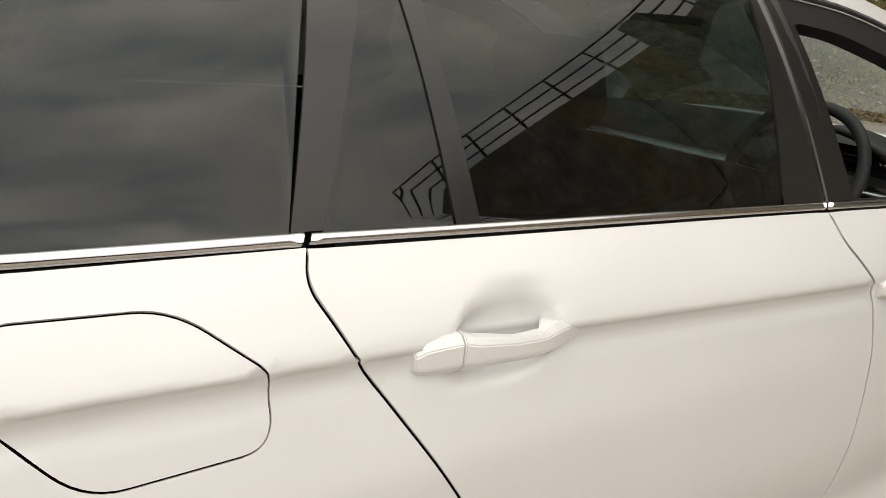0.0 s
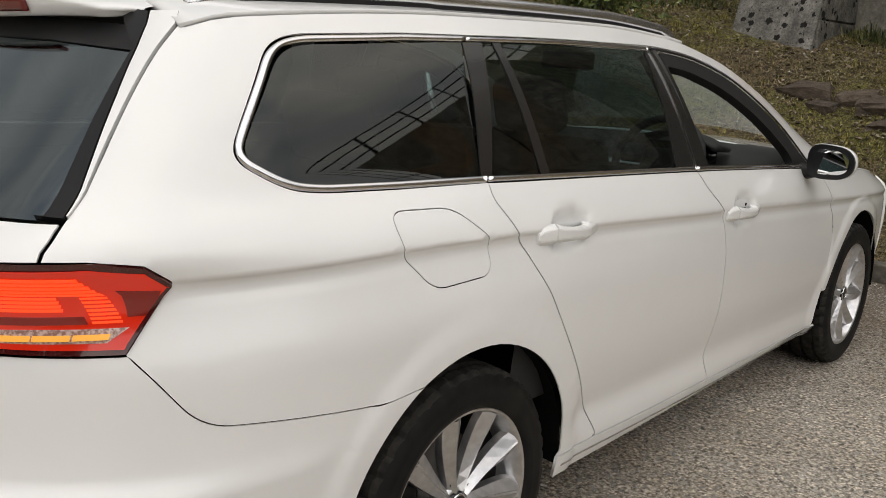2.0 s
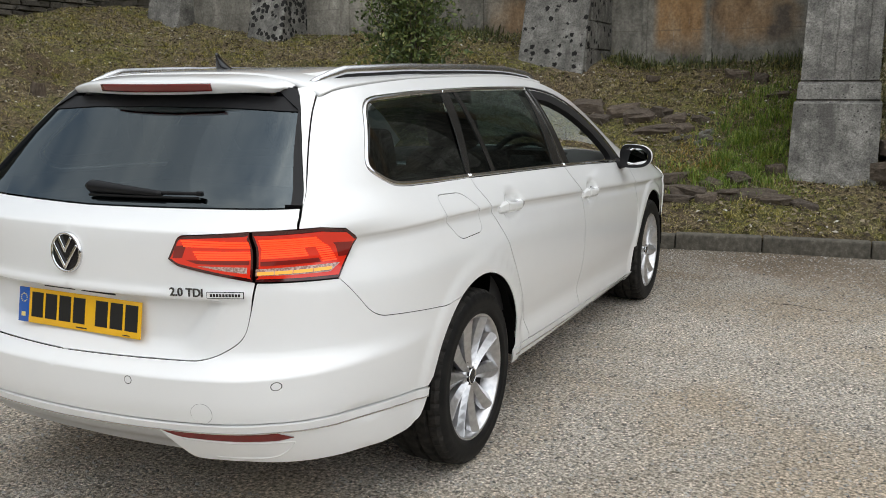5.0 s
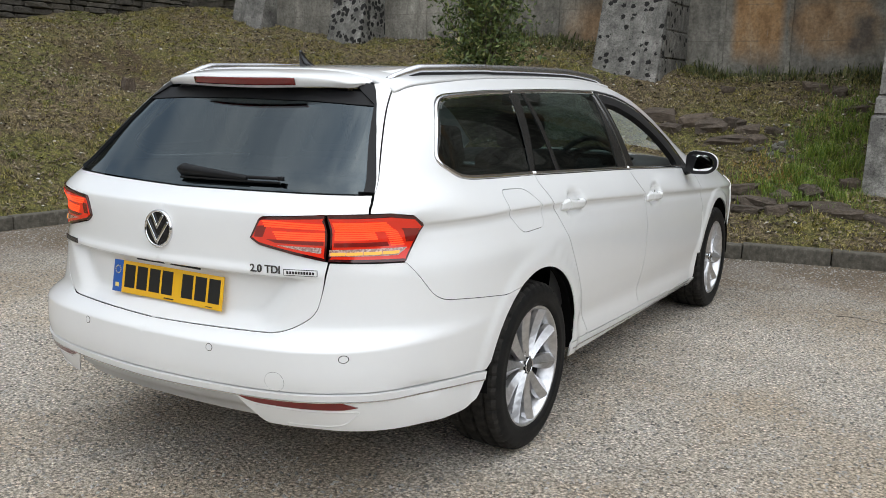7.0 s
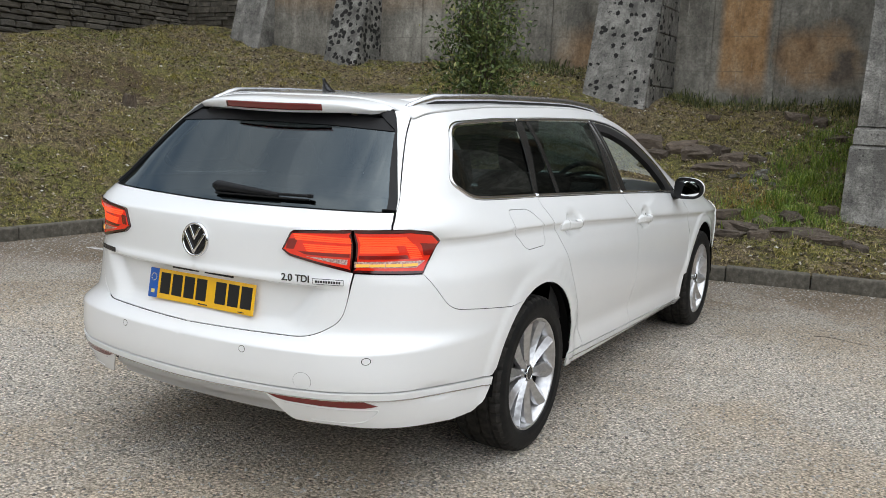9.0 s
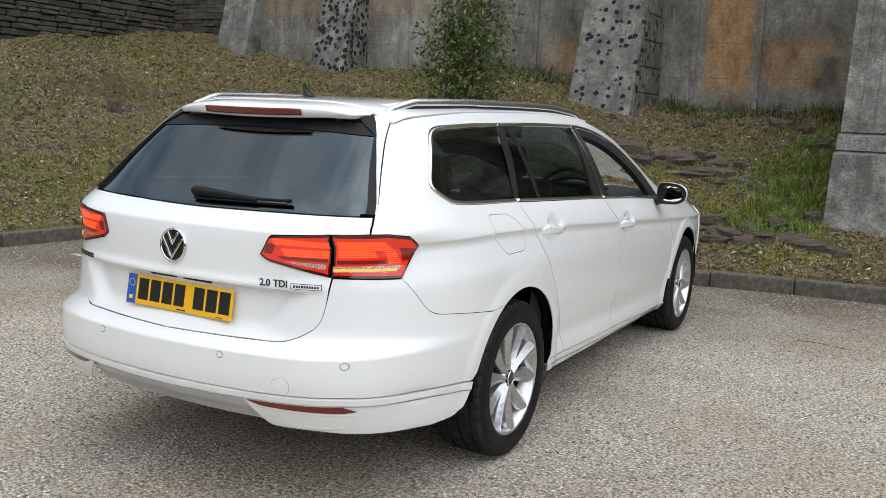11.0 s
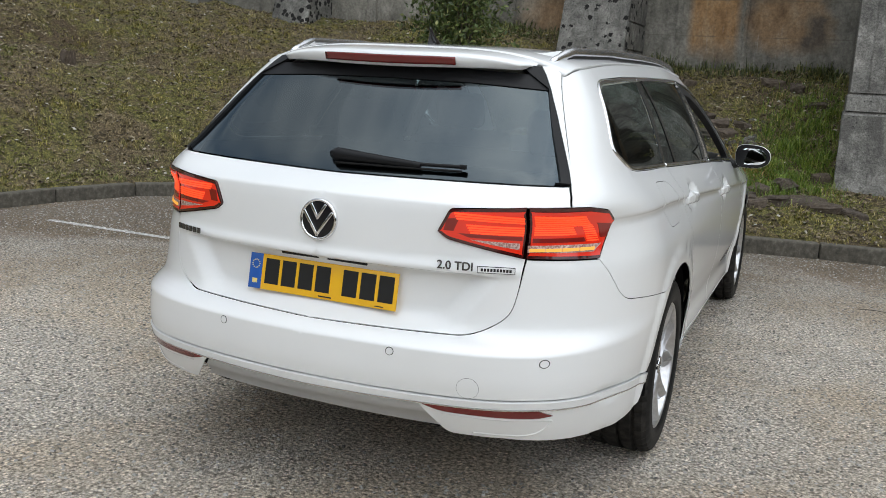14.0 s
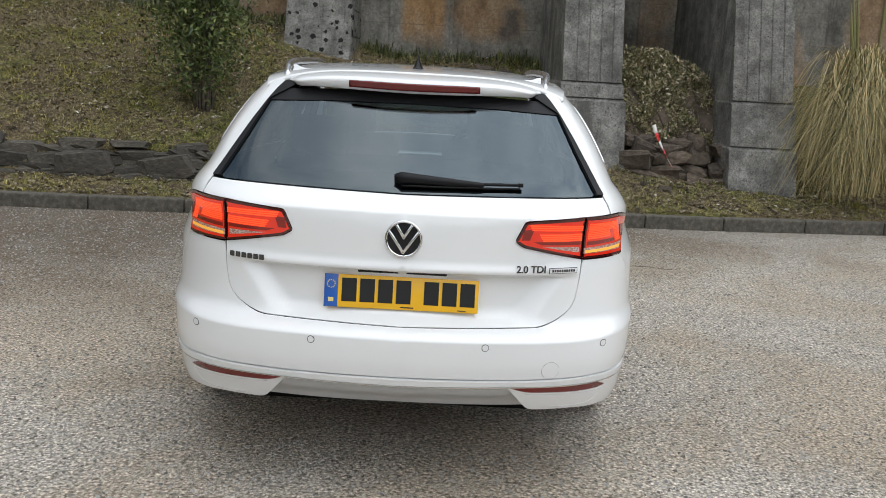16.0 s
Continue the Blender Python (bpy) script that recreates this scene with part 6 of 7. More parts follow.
def stone(w, d, h, seed, rough=0.13):
    """A flat rough stone, its corners and faces broken."""
    bm = bmesh.new()
    vs = box(bm, (w, d, h), pose(0, 0, 0), min(w, d, h) * 0.16, 1)
    for v in bm.verts:
        k = noise.noise_vector(Vector(v.co) * 6 + Vector((seed * 3.7, seed * 1.3, 0)))
        v.co += Vector((k.x * w, k.y * d, k.z * h)) * rough
    me = bpy.data.meshes.new("stone")
    for f in bm.faces:
        f.smooth = False
    bm.to_mesh(me)
    bm.free()
    me.materials.append(slate)
    return me


stone_kinds = [stone(random.uniform(0.8, 1.2), 1.0, 1.0, k) for k in range(8)]
stone_wall = tagged(empty("stone_wall"), "dark dry-stone wall of thin slates above the grass", "stone wall", kind="structure")
bm = bmesh.new()
for a, b in (((-10.75, -2.0), (-10.75, 9.3)), ((-10.75, 9.25), (-9.4, 9.4))):
    a, b = Vector(a), Vector(b)
    d = b - a
    box(bm, (d.length, 0.35, 4.6), pose((a.x + b.x) / 2 - 0.12, (a.y + b.y) / 2, 2.9, 0, 0, math.degrees(math.atan2(d.y, d.x))))
part("wall_core", bm, slate, stone_wall, smooth=False)
near, far_v, far_f = [], [], []
z = 1.25
while z < 5.1:
    h = random.uniform(0.05, 0.11)
    y = -1.5
    while y < 9.3:
        w = random.uniform(0.16, 0.5)
        near.append((y + w / 2, z + h / 2, w, h))
        y += w + 0.008
    z += h + 0.006
for y, z, w, h in near:
    if 4.2 < y < 9.3 and 2.0 < z < 3.5 and len(stone_wall.children) < 300:
        ob = new("stone", random.choice(stone_kinds))
        ob.parent = stone_wall
        ob.matrix_local = pose(-10.56 + random.uniform(-0.03, 0.03), y, z, 0, random.uniform(-2, 2), random.uniform(-4, 4)) @ Matrix.Diagonal((0.22, w, h, 1))
    else:
        k = len(far_v)
        x = -10.47 + random.uniform(-0.05, 0.05)
        far_v += [(x + random.uniform(-0.015, 0.015), y + sy * w / 2, z + sz * h / 2) for sy, sz in ((-1, -1), (1, -1), (1, 1), (-1, 1))] + [(x - 0.2, y + sy * w / 2, z + sz * h / 2) for sy, sz in ((-1, -1), (1, -1), (1, 1), (-1, 1))]
        far_f += [tuple(k + i for i in f) for f in ((0, 1, 2, 3), (0, 4, 5, 1), (3, 2, 6, 7), (0, 3, 7, 4), (1, 5, 6, 2))]
z = 2.0
while z < 5.1:
    h, x = random.uniform(0.05, 0.11), -10.6
    while x < -9.05:
        w, k, y = random.uniform(0.16, 0.45), len(far_v), 9.06 + random.uniform(-0.03, 0.03)
        far_v += [(x + sx * w, y + random.uniform(-0.015, 0.015), z + sz * h) for sx, sz in ((0, 0), (1, 0), (1, 1), (0, 1))] + [(x + sx * w, y + 0.3, z + sz * h) for sx, sz in ((0, 0), (1, 0), (1, 1), (0, 1))]
        far_f += [tuple(k + i for i in f) for f in ((0, 1, 2, 3), (0, 4, 5, 1), (3, 2, 6, 7), (0, 3, 7, 4), (1, 5, 6, 2))]
        x += w + 0.012
    z += h + 0.01
tagged(mesh_part("rest_of_stones", far_v, far_f, slate, stone_wall, smooth=False), kind="stuff")

# ---- low stone edging behind the car and loose slabs on the bank ----
edging = tagged(empty("stone_edging"), "low ragged edging of flat dark slates holding the bank", "stone edging", kind="structure")
edge_line = [(-5.0, 4.74), (-4.8, 4.84), (-4.3, 4.95), (-3.6, 4.98), (-2.8, 5.05), (-1.9, 5.14), (-1.15, 5.22)]
edge_at = along(edge_line, 0.05)
ragged_kinds = [stone(1.0, 1.0, 1.0, 40 + 1.9 * k, 0.32) for k in range(8)]
for course in range(5):
    i = random.randint(0, 4)
    while i < len(edge_at) - 2:
        p, d = edge_at[i]
        big = course == 1 and random.random() < 0.16
        w, h = random.uniform(0.12, 0.44), random.uniform(0.06, 0.115)
        if big:
            w, h = 0.50, 0.20
        i += max(3, int(w / 0.05))
        if random.random() < (0.02, 0.04, 0.06, 0.14, 0.40)[course]:
            continue
        d = d.normalized()
        ob = new("stone", random.choice(ragged_kinds))
        ob.parent = edging
        zz = 0.215 + 0.078 * course + random.uniform(-0.014, 0.014) + (0.05 if big else 0)
        ob.matrix_local = pose(p.x + d.x * w / 2 - d.y * 0.03 * course, p.y + d.y * w / 2 + 0.032 * course + random.uniform(-0.035, 0.02), zz, random.uniform(-9, 9), random.uniform(-7, 7), math.degrees(math.atan2(d.y, d.x)) + random.uniform(-10, 10)) @ Matrix.Diagonal((w * 1.12, random.uniform(0.2, 0.3), h * 1.15, 1))
bm = bmesh.new()
for p, d in along(edge_line, 0.3):
    box(bm, (0.34, 0.16, 0.36), pose(p.x, p.y + 0.20, 0.28, 0, 0, math.degrees(math.atan2(d.y, d.x))))
part("edging_core", bm, slate, edging, smooth=False)


brown_stone = shader("earthy_stone", (0.13, 0.10, 0.08), 0.95)
_n2, _m2 = noise_at(brown_stone, 5, 6, 0.7), noise_at(brown_stone, 26, 5, 0.7)
_c2 = ramp(brown_stone, _n2, (0.3, (0.050, 0.040, 0.031)), (0.55, (0.115, 0.093, 0.073)), (0.75, (0.21, 0.178, 0.142)))
_c2 = blend(brown_stone, 0.7, _c2, ramp(brown_stone, random_in(brown_stone), (0.0, (0.7, 0.66, 0.62)), (1.0, (1.3, 1.2, 1.1))), "MULTIPLY")
into(brown_stone, _c2)
bumped(brown_stone, _m2, 0.8, 0.02)


def slab(x, y, w, d, h, turn, tilt=(0, 0), up=0.3):
    me = stone(1.0, 1.0, 1.0, x * 3 + y, 0.34)
    me.materials.clear()
    me.materials.append(brown_stone)
    rr = random.Random(round(x * 100 + y * 37))
    tilt, turn = (tilt[0] + rr.uniform(-8, 8), tilt[1] + rr.uniform(-9, 9)), turn + rr.uniform(-14, 14)
    ob = new("stone_slab", me)
    ob.matrix_world = pose(x, y, float(bank_height(x, y)) + h * (up - 0.30), tilt[0] + 12, tilt[1], turn) @ Matrix.Diagonal((w * 0.8, d * 0.85, h * 1.25, 1))
    return tagged(ob, "loose flat brown-grey slab lying in the grass", "stone", group="loose slabs on the bank")


for args in ((0.40, 5.86, 0.40, 0.24, 0.10, 4), (0.62, 5.60, 0.42, 0.24, 0.10, -10), (0.54, 5.42, 0.34, 0.22, 0.08, -6), (0.34, 5.62, 0.30, 0.22, 0.09, 8), (0.80, 5.52, 0.26, 0.18, 0.08, 25), (0.82, 5.80, 0.26, 0.18, 0.10, -20),
             (1.02, 6.02, 0.24, 0.20, 0.16, 40), (0.98, 5.66, 0.30, 0.20, 0.08, -30), (1.22, 5.66, 0.44, 0.22, 0.10, 6), (1.40, 5.60, 0.30, 0.18, 0.09, -14), (1.34, 6.28, 0.22, 0.18, 0.14, 10), (1.66, 5.58, 0.3, 0.2, 0.07, -14),
             (-0.86, 7.02, 0.60, 0.34, 0.12, 5), (-0.40, 6.95, 0.40, 0.28, 0.12, 14), (-0.18, 6.86, 0.46, 0.34, 0.15, -8), (0.04, 6.94, 0.24, 0.22, 0.14, -20), (0.22, 6.86, 0.30, 0.24, 0.10, 10), (0.34, 6.72, 0.26, 0.2, 0.08, 30),
             (0.02, 6.62, 0.44, 0.24, 0.07, 4), (0.46, 6.98, 0.22, 0.2, 0.10, 60), (-0.62, 6.78, 0.3, 0.22, 0.09, -12), (0.66, 8.22, 0.34, 0.22, 0.14, 0), (0.92, 8.2, 0.22, 0.2, 0.12, 30), (-0.3, 8.0, 0.2, 0.16, 0.10, 20),
             (1.18, 7.68, 0.34, 0.12, 0.07, 3), (-7.26, 4.88, 0.16, 0.14, 0.24, 70), (2.4, 5.75, 0.12, 0.09, 0.05, 30), (2.6, 5.62, 0.18, 0.12, 0.05, -30)):
    slab(*args)

# a crumbled pale stone and its chips
r = np.random.RandomState(77)
for k in range(34):
    x, y = (0.52, 6.60) if k < 20 else (0.42, 6.98)
    x, y = x + r.normal() * 0.13, y + r.normal() * 0.09
    w = r.uniform(0.03, 0.09) if k < 20 else r.uniform(0.02, 0.05)
    ob = new("stone_chip", stone(1.0, 1.0, 1.0, 3.1 * k, 0.3))
    ob.data.materials.clear()
    ob.data.materials.append(kerb_mat if k % 3 else pier_mat)
    ob.matrix_world = pose(x, y, float(bank_height(x, y)) + w * 0.15, r.uniform(-20, 20), r.uniform(-20, 20), r.uniform(0, 180)) @ Matrix.Diagonal((w, w * 0.8, w * 0.6, 1))
    tagged(ob, "pale broken stone chip lying on the bank", "stone", group="stone chips on the bank")

# ---- grass: blades over the bank ----
def scatter(count, seed, area, keep):
    r = np.random.RandomState(seed)
    x, y = r.uniform(area[0], area[1], count), r.uniform(area[2], area[3], count)
    ok = keep(x, y, r.uniform(0, 1, count))
    return r, np.stack([x[ok], y[ok]], 1)


def blades(name, r, pts, length, width, lean, material, label, category, lift=None):
    n = len(pts)
    P = np.stack([pts[:, 0], pts[:, 1], bank_height(pts[:, 0], pts[:, 1]) - 0.004], 1)
    a, L = r.uniform(0, 2 * math.pi, n), r.uniform(length[0], length[1], n)
    L = L * np.clip(0.85 + 1.1 * waves(pts[:, 0], pts[:, 1], 7.0, 3.0) + 0.5 * waves(pts[:, 1], pts[:, 0], 17.0, 2.0), 0.35, 2.0)
    t = r.uniform(lean[0], lean[1], n)
    side_v = np.stack([-np.sin(a), np.cos(a), np.zeros(n)], 1) * (width * r.uniform(0.6, 1.3, n))[:, None]
    mid = P + np.stack([np.cos(a) * L * 0.35 * t, np.sin(a) * L * 0.35 * t, L * 0.6], 1)
    tip = P + np.stack([np.cos(a) * L * t, np.sin(a) * L * t, L * (1 - 0.35 * t)], 1)
    V = np.stack([P - side_v, P + side_v, mid + side_v * 0.8, mid - side_v * 0.8, tip], 1).reshape(-1, 3)
    me = bpy.data.meshes.new(name)
    k = np.arange(n) * 5
    quads = np.stack([k, k + 1, k + 2, k + 3], 1)
    tris = np.stack([k + 3, k + 2, k + 4], 1)
    me.from_pydata(V.tolist(), [], quads.tolist() + tris.tolist())
    me.materials.append(material)
    return tagged(new(name, me), label, category, kind="stuff")


def island(m):
    n, l, b = nodes_of(m)
    return n.new("ShaderNodeNewGeometry").outputs["Random Per Island"]


blade_mat = shader("grass_blade", (0.1, 0.11, 0.04), 0.7)
_w, _w2, _w3 = noise_at(blade_mat, 0.9, 5, 0.65, distort=0.5), noise_at(blade_mat, 4.5, 5, 0.7), noise_at(blade_mat, 0.5, 3, 0.5)
_g = ramp(blade_mat, island(blade_mat), (0.0, (0.062, 0.062, 0.009)), (0.45, (0.195, 0.178, 0.028)), (0.75, (0.37, 0.31, 0.070)), (1.0, (0.60, 0.50, 0.20)))
_d = ramp(blade_mat, island(blade_mat), (0.0, (0.085, 0.066, 0.032)), (0.5, (0.24, 0.190, 0.092)), (1.0, (0.50, 0.41, 0.24)))
_v = ramp(blade_mat, island(blade_mat), (0.0, (0.045, 0.080, 0.010)), (0.5, (0.125, 0.175, 0.022)), (1.0, (0.27, 0.29, 0.06)))
_bc = blend(blade_mat, ramp(blade_mat, _w, (0.47, 0.0), (0.60, 0.9)), _g, _d)
_bc = blend(blade_mat, ramp(blade_mat, _w2, (0.55, 0.0), (0.66, 0.8)), _bc, _d)
_bc = blend(blade_mat, ramp(blade_mat, _w3, (0.54, 0.0), (0.64, 0.65)), _bc, _v)
into(blade_mat, _bc)
foot = lambda x, y: np.any([(np.abs(x - c) < w) & (y > f) for c, w, f in ((-1.55, 0.5, 7.7), (1.88, 0.42, 6.1), (3.77, 0.36, 5.8))], axis=0)
on_bank = lambda x, y, k: (kerb_distance(x, y) > 0.14) & (y < 8.98) & ~foot(x, y)
r, pts = scatter(420000, 5, (-10.4, 6.2, 1.2, 8.98), lambda x, y, k: on_bank(x, y, k) & (waves(x, y, 1.9, 1.0) * 0.7 + waves(x, y, 8.0, 6.0) * 0.5 + 0.80 > k * 1.1) & ((np.exp(-((x + 7.75) / 0.7) ** 2 - ((y - 5.2) / 0.7) ** 2) < 0.25 + 0.9 * k)))
blades("grass", r, pts, (0.014, 0.044), 0.0032, (0.5, 1.5), blade_mat, "short rough grass with moss and dead blades", "grass")
weed_mat = shader("weed_leaf", (0.05, 0.07, 0.02), 0.7)
into(weed_mat, ramp(weed_mat, island(weed_mat), (0.0, (0.025, 0.034, 0.010)), (0.6, (0.075, 0.095, 0.024)), (1.0, (0.19, 0.18, 0.06))))
lush_mat = shader("lush_grass", (0.1, 0.15, 0.03), 0.6)
into(lush_mat, ramp(lush_mat, island(lush_mat), (0.0, (0.055, 0.105, 0.010)), (0.6, (0.14, 0.22, 0.022)), (1.0, (0.32, 0.36, 0.07))))
r, pts = scatter(60000, 9, (0.1, 2.0, 5.2, 8.6), lambda x, y, k: (np.exp(-((x - 1.10) / 0.36) ** 2 - ((y - 6.62) / 0.50) ** 2) + 0.7 * np.exp(-((x - 0.85) / 0.42) ** 2 - ((y - 6.0) / 0.3) ** 2) + 0.4 * np.exp(-((x - 1.3) / 0.4) ** 2 - ((y - 7.6) / 0.6) ** 2) > k * 1.15) & ~foot(x, y))
blades("lush_grass", r, pts, (0.05, 0.13), 0.0032, (0.3, 1.1), lush_mat, "tuft of bright green longer grass", "grass")
# a patch of yellowed and rusty grass below the lush one
gold_mat = shader("yellowed_grass", (0.3, 0.2, 0.05), 0.7)
into(gold_mat, ramp(gold_mat, island(gold_mat), (0.0, (0.16, 0.11, 0.02)), (0.5, (0.36, 0.22, 0.045)), (1.0, (0.55, 0.36, 0.13))))
r, pts = scatter(9000, 10, (0.0, 1.3, 5.7, 6.7), lambda x, y, k: np.exp(-((x - 0.60) / 0.24) ** 2 - ((y - 6.18) / 0.2) ** 2) > k)
blades("yellowed_grass", r, pts, (0.03, 0.075), 0.003, (0.3, 1.2), gold_mat, "patch of yellowed rusty grass", "grass")
# scattered taller tufts of dead and green blades
r = np.random.RandomState(15)
tx, ty = r.uniform(-10.2, 5.0, 900), r.uniform(1.4, 8.9, 900)
ok = on_bank(tx, ty, None)
cx, cy = np.repeat(tx[ok], 46), np.repeat(ty[ok], 46)
pts = np.stack([cx + r.normal(size=len(cx)) * 0.035, cy + r.normal(size=len(cy)) * 0.035], 1)
blades("grass_tufts", r, pts, (0.025, 0.07), 0.003, (0.5, 1.5), blade_mat, "scattered taller tufts of dead and green grass", "grass")
r, pts = scatter(16000, 11, (-4.6, 3.6, 8.3, 8.98), lambda x, y, k: (k < (0.3 + 0.7 * (y - 8.3) / 0.68) * (0.5 + 0.8 * waves(x, y, 2.6, 3.0))) & ~foot(x, y))
blades("wall_foot_weeds", r, pts, (0.04, 0.17), 0.006, (0.2, 1.2), weed_mat, "ragged weeds along the foot of the wall", "weeds")

# dead leaves and chips
litter_mat = shader("litter", (0.2, 0.15, 0.1), 0.9)
into(litter_mat, ramp(litter_mat, island(litter_mat), (0.0, (0.030, 0.022, 0.012)), (0.5, (0.115, 0.086, 0.050)), (0.95, (0.30, 0.25, 0.17)), (1.0, (0.5, 0.48, 0.43))))


def flakes(name, r, pts, size, lift, label, category, mat):
    n = len(pts)
    P = np.stack([pts[:, 0], pts[:, 1], lift(pts[:, 0], pts[:, 1])], 1)
    a, s = r.uniform(0, 6.28, n), r.uniform(size[0], size[1], n)
    u = np.stack([np.cos(a), np.sin(a), r.uniform(-0.5, 0.5, n)], 1) * s[:, None]
    v = np.stack([-np.sin(a), np.cos(a), r.uniform(-0.5, 0.5, n)], 1) * (s * r.uniform(0.4, 0.9, n))[:, None]
    V = np.stack([P - u, P - v, P + u, P + v, P + np.array((0, 0, 1)) * (s * 0.5)[:, None]], 1).reshape(-1, 3)
    k = np.arange(n) * 5
    F = [np.stack([k + i, k + (i + 1) % 4, k + 4], 1) for i in range(4)]
    me = bpy.data.meshes.new(name)
    me.from_pydata(V.tolist(), [], np.concatenate(F).tolist())
    me.materials.append(mat)
    return tagged(new(name, me), label, category, kind="stuff")


r, pts = scatter(52000, 13, (-10.4, 6.2, 1.2, 8.95), on_bank)
flakes("leaf_litter", r, pts, (0.008, 0.030), lambda x, y: bank_height(x, y) + 0.012, "dead leaves and chips strewn over the bank", "leaf litter", litter_mat)
grit_mat = shader("loose_grit", (0.3, 0.29, 0.27), 0.9)
into(grit_mat, ramp(grit_mat, island(grit_mat), (0.0, (0.09, 0.084, 0.075)), (0.5, (0.34, 0.32, 0.29)), (1.0, (0.48, 0.46, 0.425))))
r, pts = scatter(80000, 17, (-5.5, 5.2, -2.2, 5.3), lambda x, y, k: (kerb_distance(x, y) < -0.02) & ((np.abs(x) > 0.5) | (y < -0.6) | (y > 3.4)))
flakes("loose_stones", r, pts, (0.003, 0.0120), lambda x, y: 0.001 + 0 * x, "loose pale gravel chips on the car park", "gravel", grit_mat)

# ---- bush ----
leaf_mat = shader("bush_leaf", (0.06, 0.09, 0.02), 0.55)
into(leaf_mat, ramp(leaf_mat, island(leaf_mat), (0.0, (0.022, 0.036, 0.008)), (0.5, (0.065, 0.10, 0.02)), (0.85, (0.13, 0.165, 0.04)), (1.0, (0.22, 0.21, 0.07))))
bark = shader("bark", (0.10, 0.08, 0.06), 0.9)
into(bark, ramp(bark, noise_at(bark, 25, 5), (0.3, (0.04, 0.032, 0.024)), (0.7, (0.13, 0.105, 0.08))))


def leaves(name, r, centres, size, material, parent):
    n = len(centres)
    P = np.array(centres)
    d = r.normal(size=(n, 3)); d /= np.linalg.norm(d, axis=1, keepdims=True)
    e = np.cross(d, r.normal(size=(n, 3))); e /= np.linalg.norm(e, axis=1, keepdims=True)
    s = r.uniform(size[0], size[1], n)[:, None]
    f = np.cross(d, e)
    V = np.stack([P - d * s, P + e * s * 0.42 + f * s * 0.12, P + d * s, P - e * s * 0.42 + f * s * 0.12], 1).reshape(-1, 3)
    k = np.arange(n) * 4
    me = bpy.data.meshes.new(name)
    me.from_pydata(V.tolist(), [], np.concatenate([np.stack([k, k + 1, k + 2], 1), np.stack([k, k + 2, k + 3], 1)]).tolist())
    me.materials.append(material)
    ob = new(name, me)
    ob.parent = parent
    return ob


BX, BY = -2.55, 6.05
BZ = float(bank_height(BX, BY))
bush = tagged(empty("bush", (BX, BY, BZ)), "upright green bush with many thin stems on the bank", "bush")
r = np.random.RandomState(21)
centres = []
for k in range(26):
    a, sp, top = r.uniform(0, 6.28), r.uniform(0.05, 0.42), r.uniform(1.5, 2.5)
    bend = r.uniform(-0.15, 0.15, 2)
    path = [(0.10 * math.cos(a) * (1 - t) + (0.10 + sp * t) * math.cos(a) * t + bend[0] * t * t, 0.10 * math.sin(a) * (1 - t) + (0.10 + sp * t) * math.sin(a) * t + bend[1] * t * t, -0.1 + (top + 0.1) * t) for t in np.linspace(0, 1, 9)]
    bm = bmesh.new()
    tube(bm, path, [0.012 * (1 - 0.8 * t) + 0.002 for t in np.linspace(0, 1, 9)], 5)
    part("stem", bm, bark, bush)
    for j in range(330):
        t = r.beta(1.6, 1.2) * 0.88 + 0.12
        i = min(7, int(t * 8))
        p = np.array(path[i]) * (1 - (t * 8 - i)) + np.array(path[i + 1]) * (t * 8 - i)
        w = 0.15 * (0.5 + math.sin(min(1, t * 1.1) * math.pi))
        centres.append(p + r.normal(size=3) * (w, w, 0.06))
leaves("foliage", r, centres, (0.018, 0.042), leaf_mat, bush)

# ---- ivy heap between the buttresses ----
ivy_mat = shader("ivy_leaf", (0.09, 0.09, 0.05), 0.5)
into(ivy_mat, ramp(ivy_mat, island(ivy_mat), (0.0, (0.07, 0.08, 0.025)), (0.4, (0.19, 0.185, 0.075)), (0.72, (0.38, 0.31, 0.18)), (1.0, (0.62, 0.56, 0.42))))
ivy = tagged(empty("ivy_heap", (2.85, 6.4, 0.5)), "heap of brown and green ivy over stones between the buttresses", "ivy")
r = np.random.RandomState(31)
centres = []
for k in range(26000):
    x, t = r.uniform(-0.66, 0.60), r.uniform(0, 1)
    top = 1.52 - 0.45 * max(0, x + 0.1) - 0.25 * r.uniform() ** 2
    z = 0.12 + (top - 0.12) * t
    y = 0.02 + 0.62 * t + 0.13 * noise.noise((x * 5, z * 5, 2)) + r.normal() * 0.045
    centres.append((x, y, z - 0.15))
leaves("foliage", r, centres, (0.012, 0.034), ivy_mat, ivy)
bm = bmesh.new()
box(bm, (1.26, 0.9, 1.0), pose(0, 0.62, 0.25, -28), 0.12, 3)
part("soil_mound", bm, brown_stone, ivy)
for k in range(34):
    a = r.uniform(-0.6, 0.6)
    bm = bmesh.new()
    z0 = r.uniform(0.2, 1.2)
    tube(bm, [(a + 0.3 * t * r.uniform(-1, 1), -0.03 + 0.45 * z0 - 0.05 * math.sin(t * 3), z0 - 0.15 + r.uniform(-0.3, 0.3) * t) for t in np.linspace(0, 1, 6)], 0.004, 4)
    part("dry_stem", bm, litter_mat, ivy)

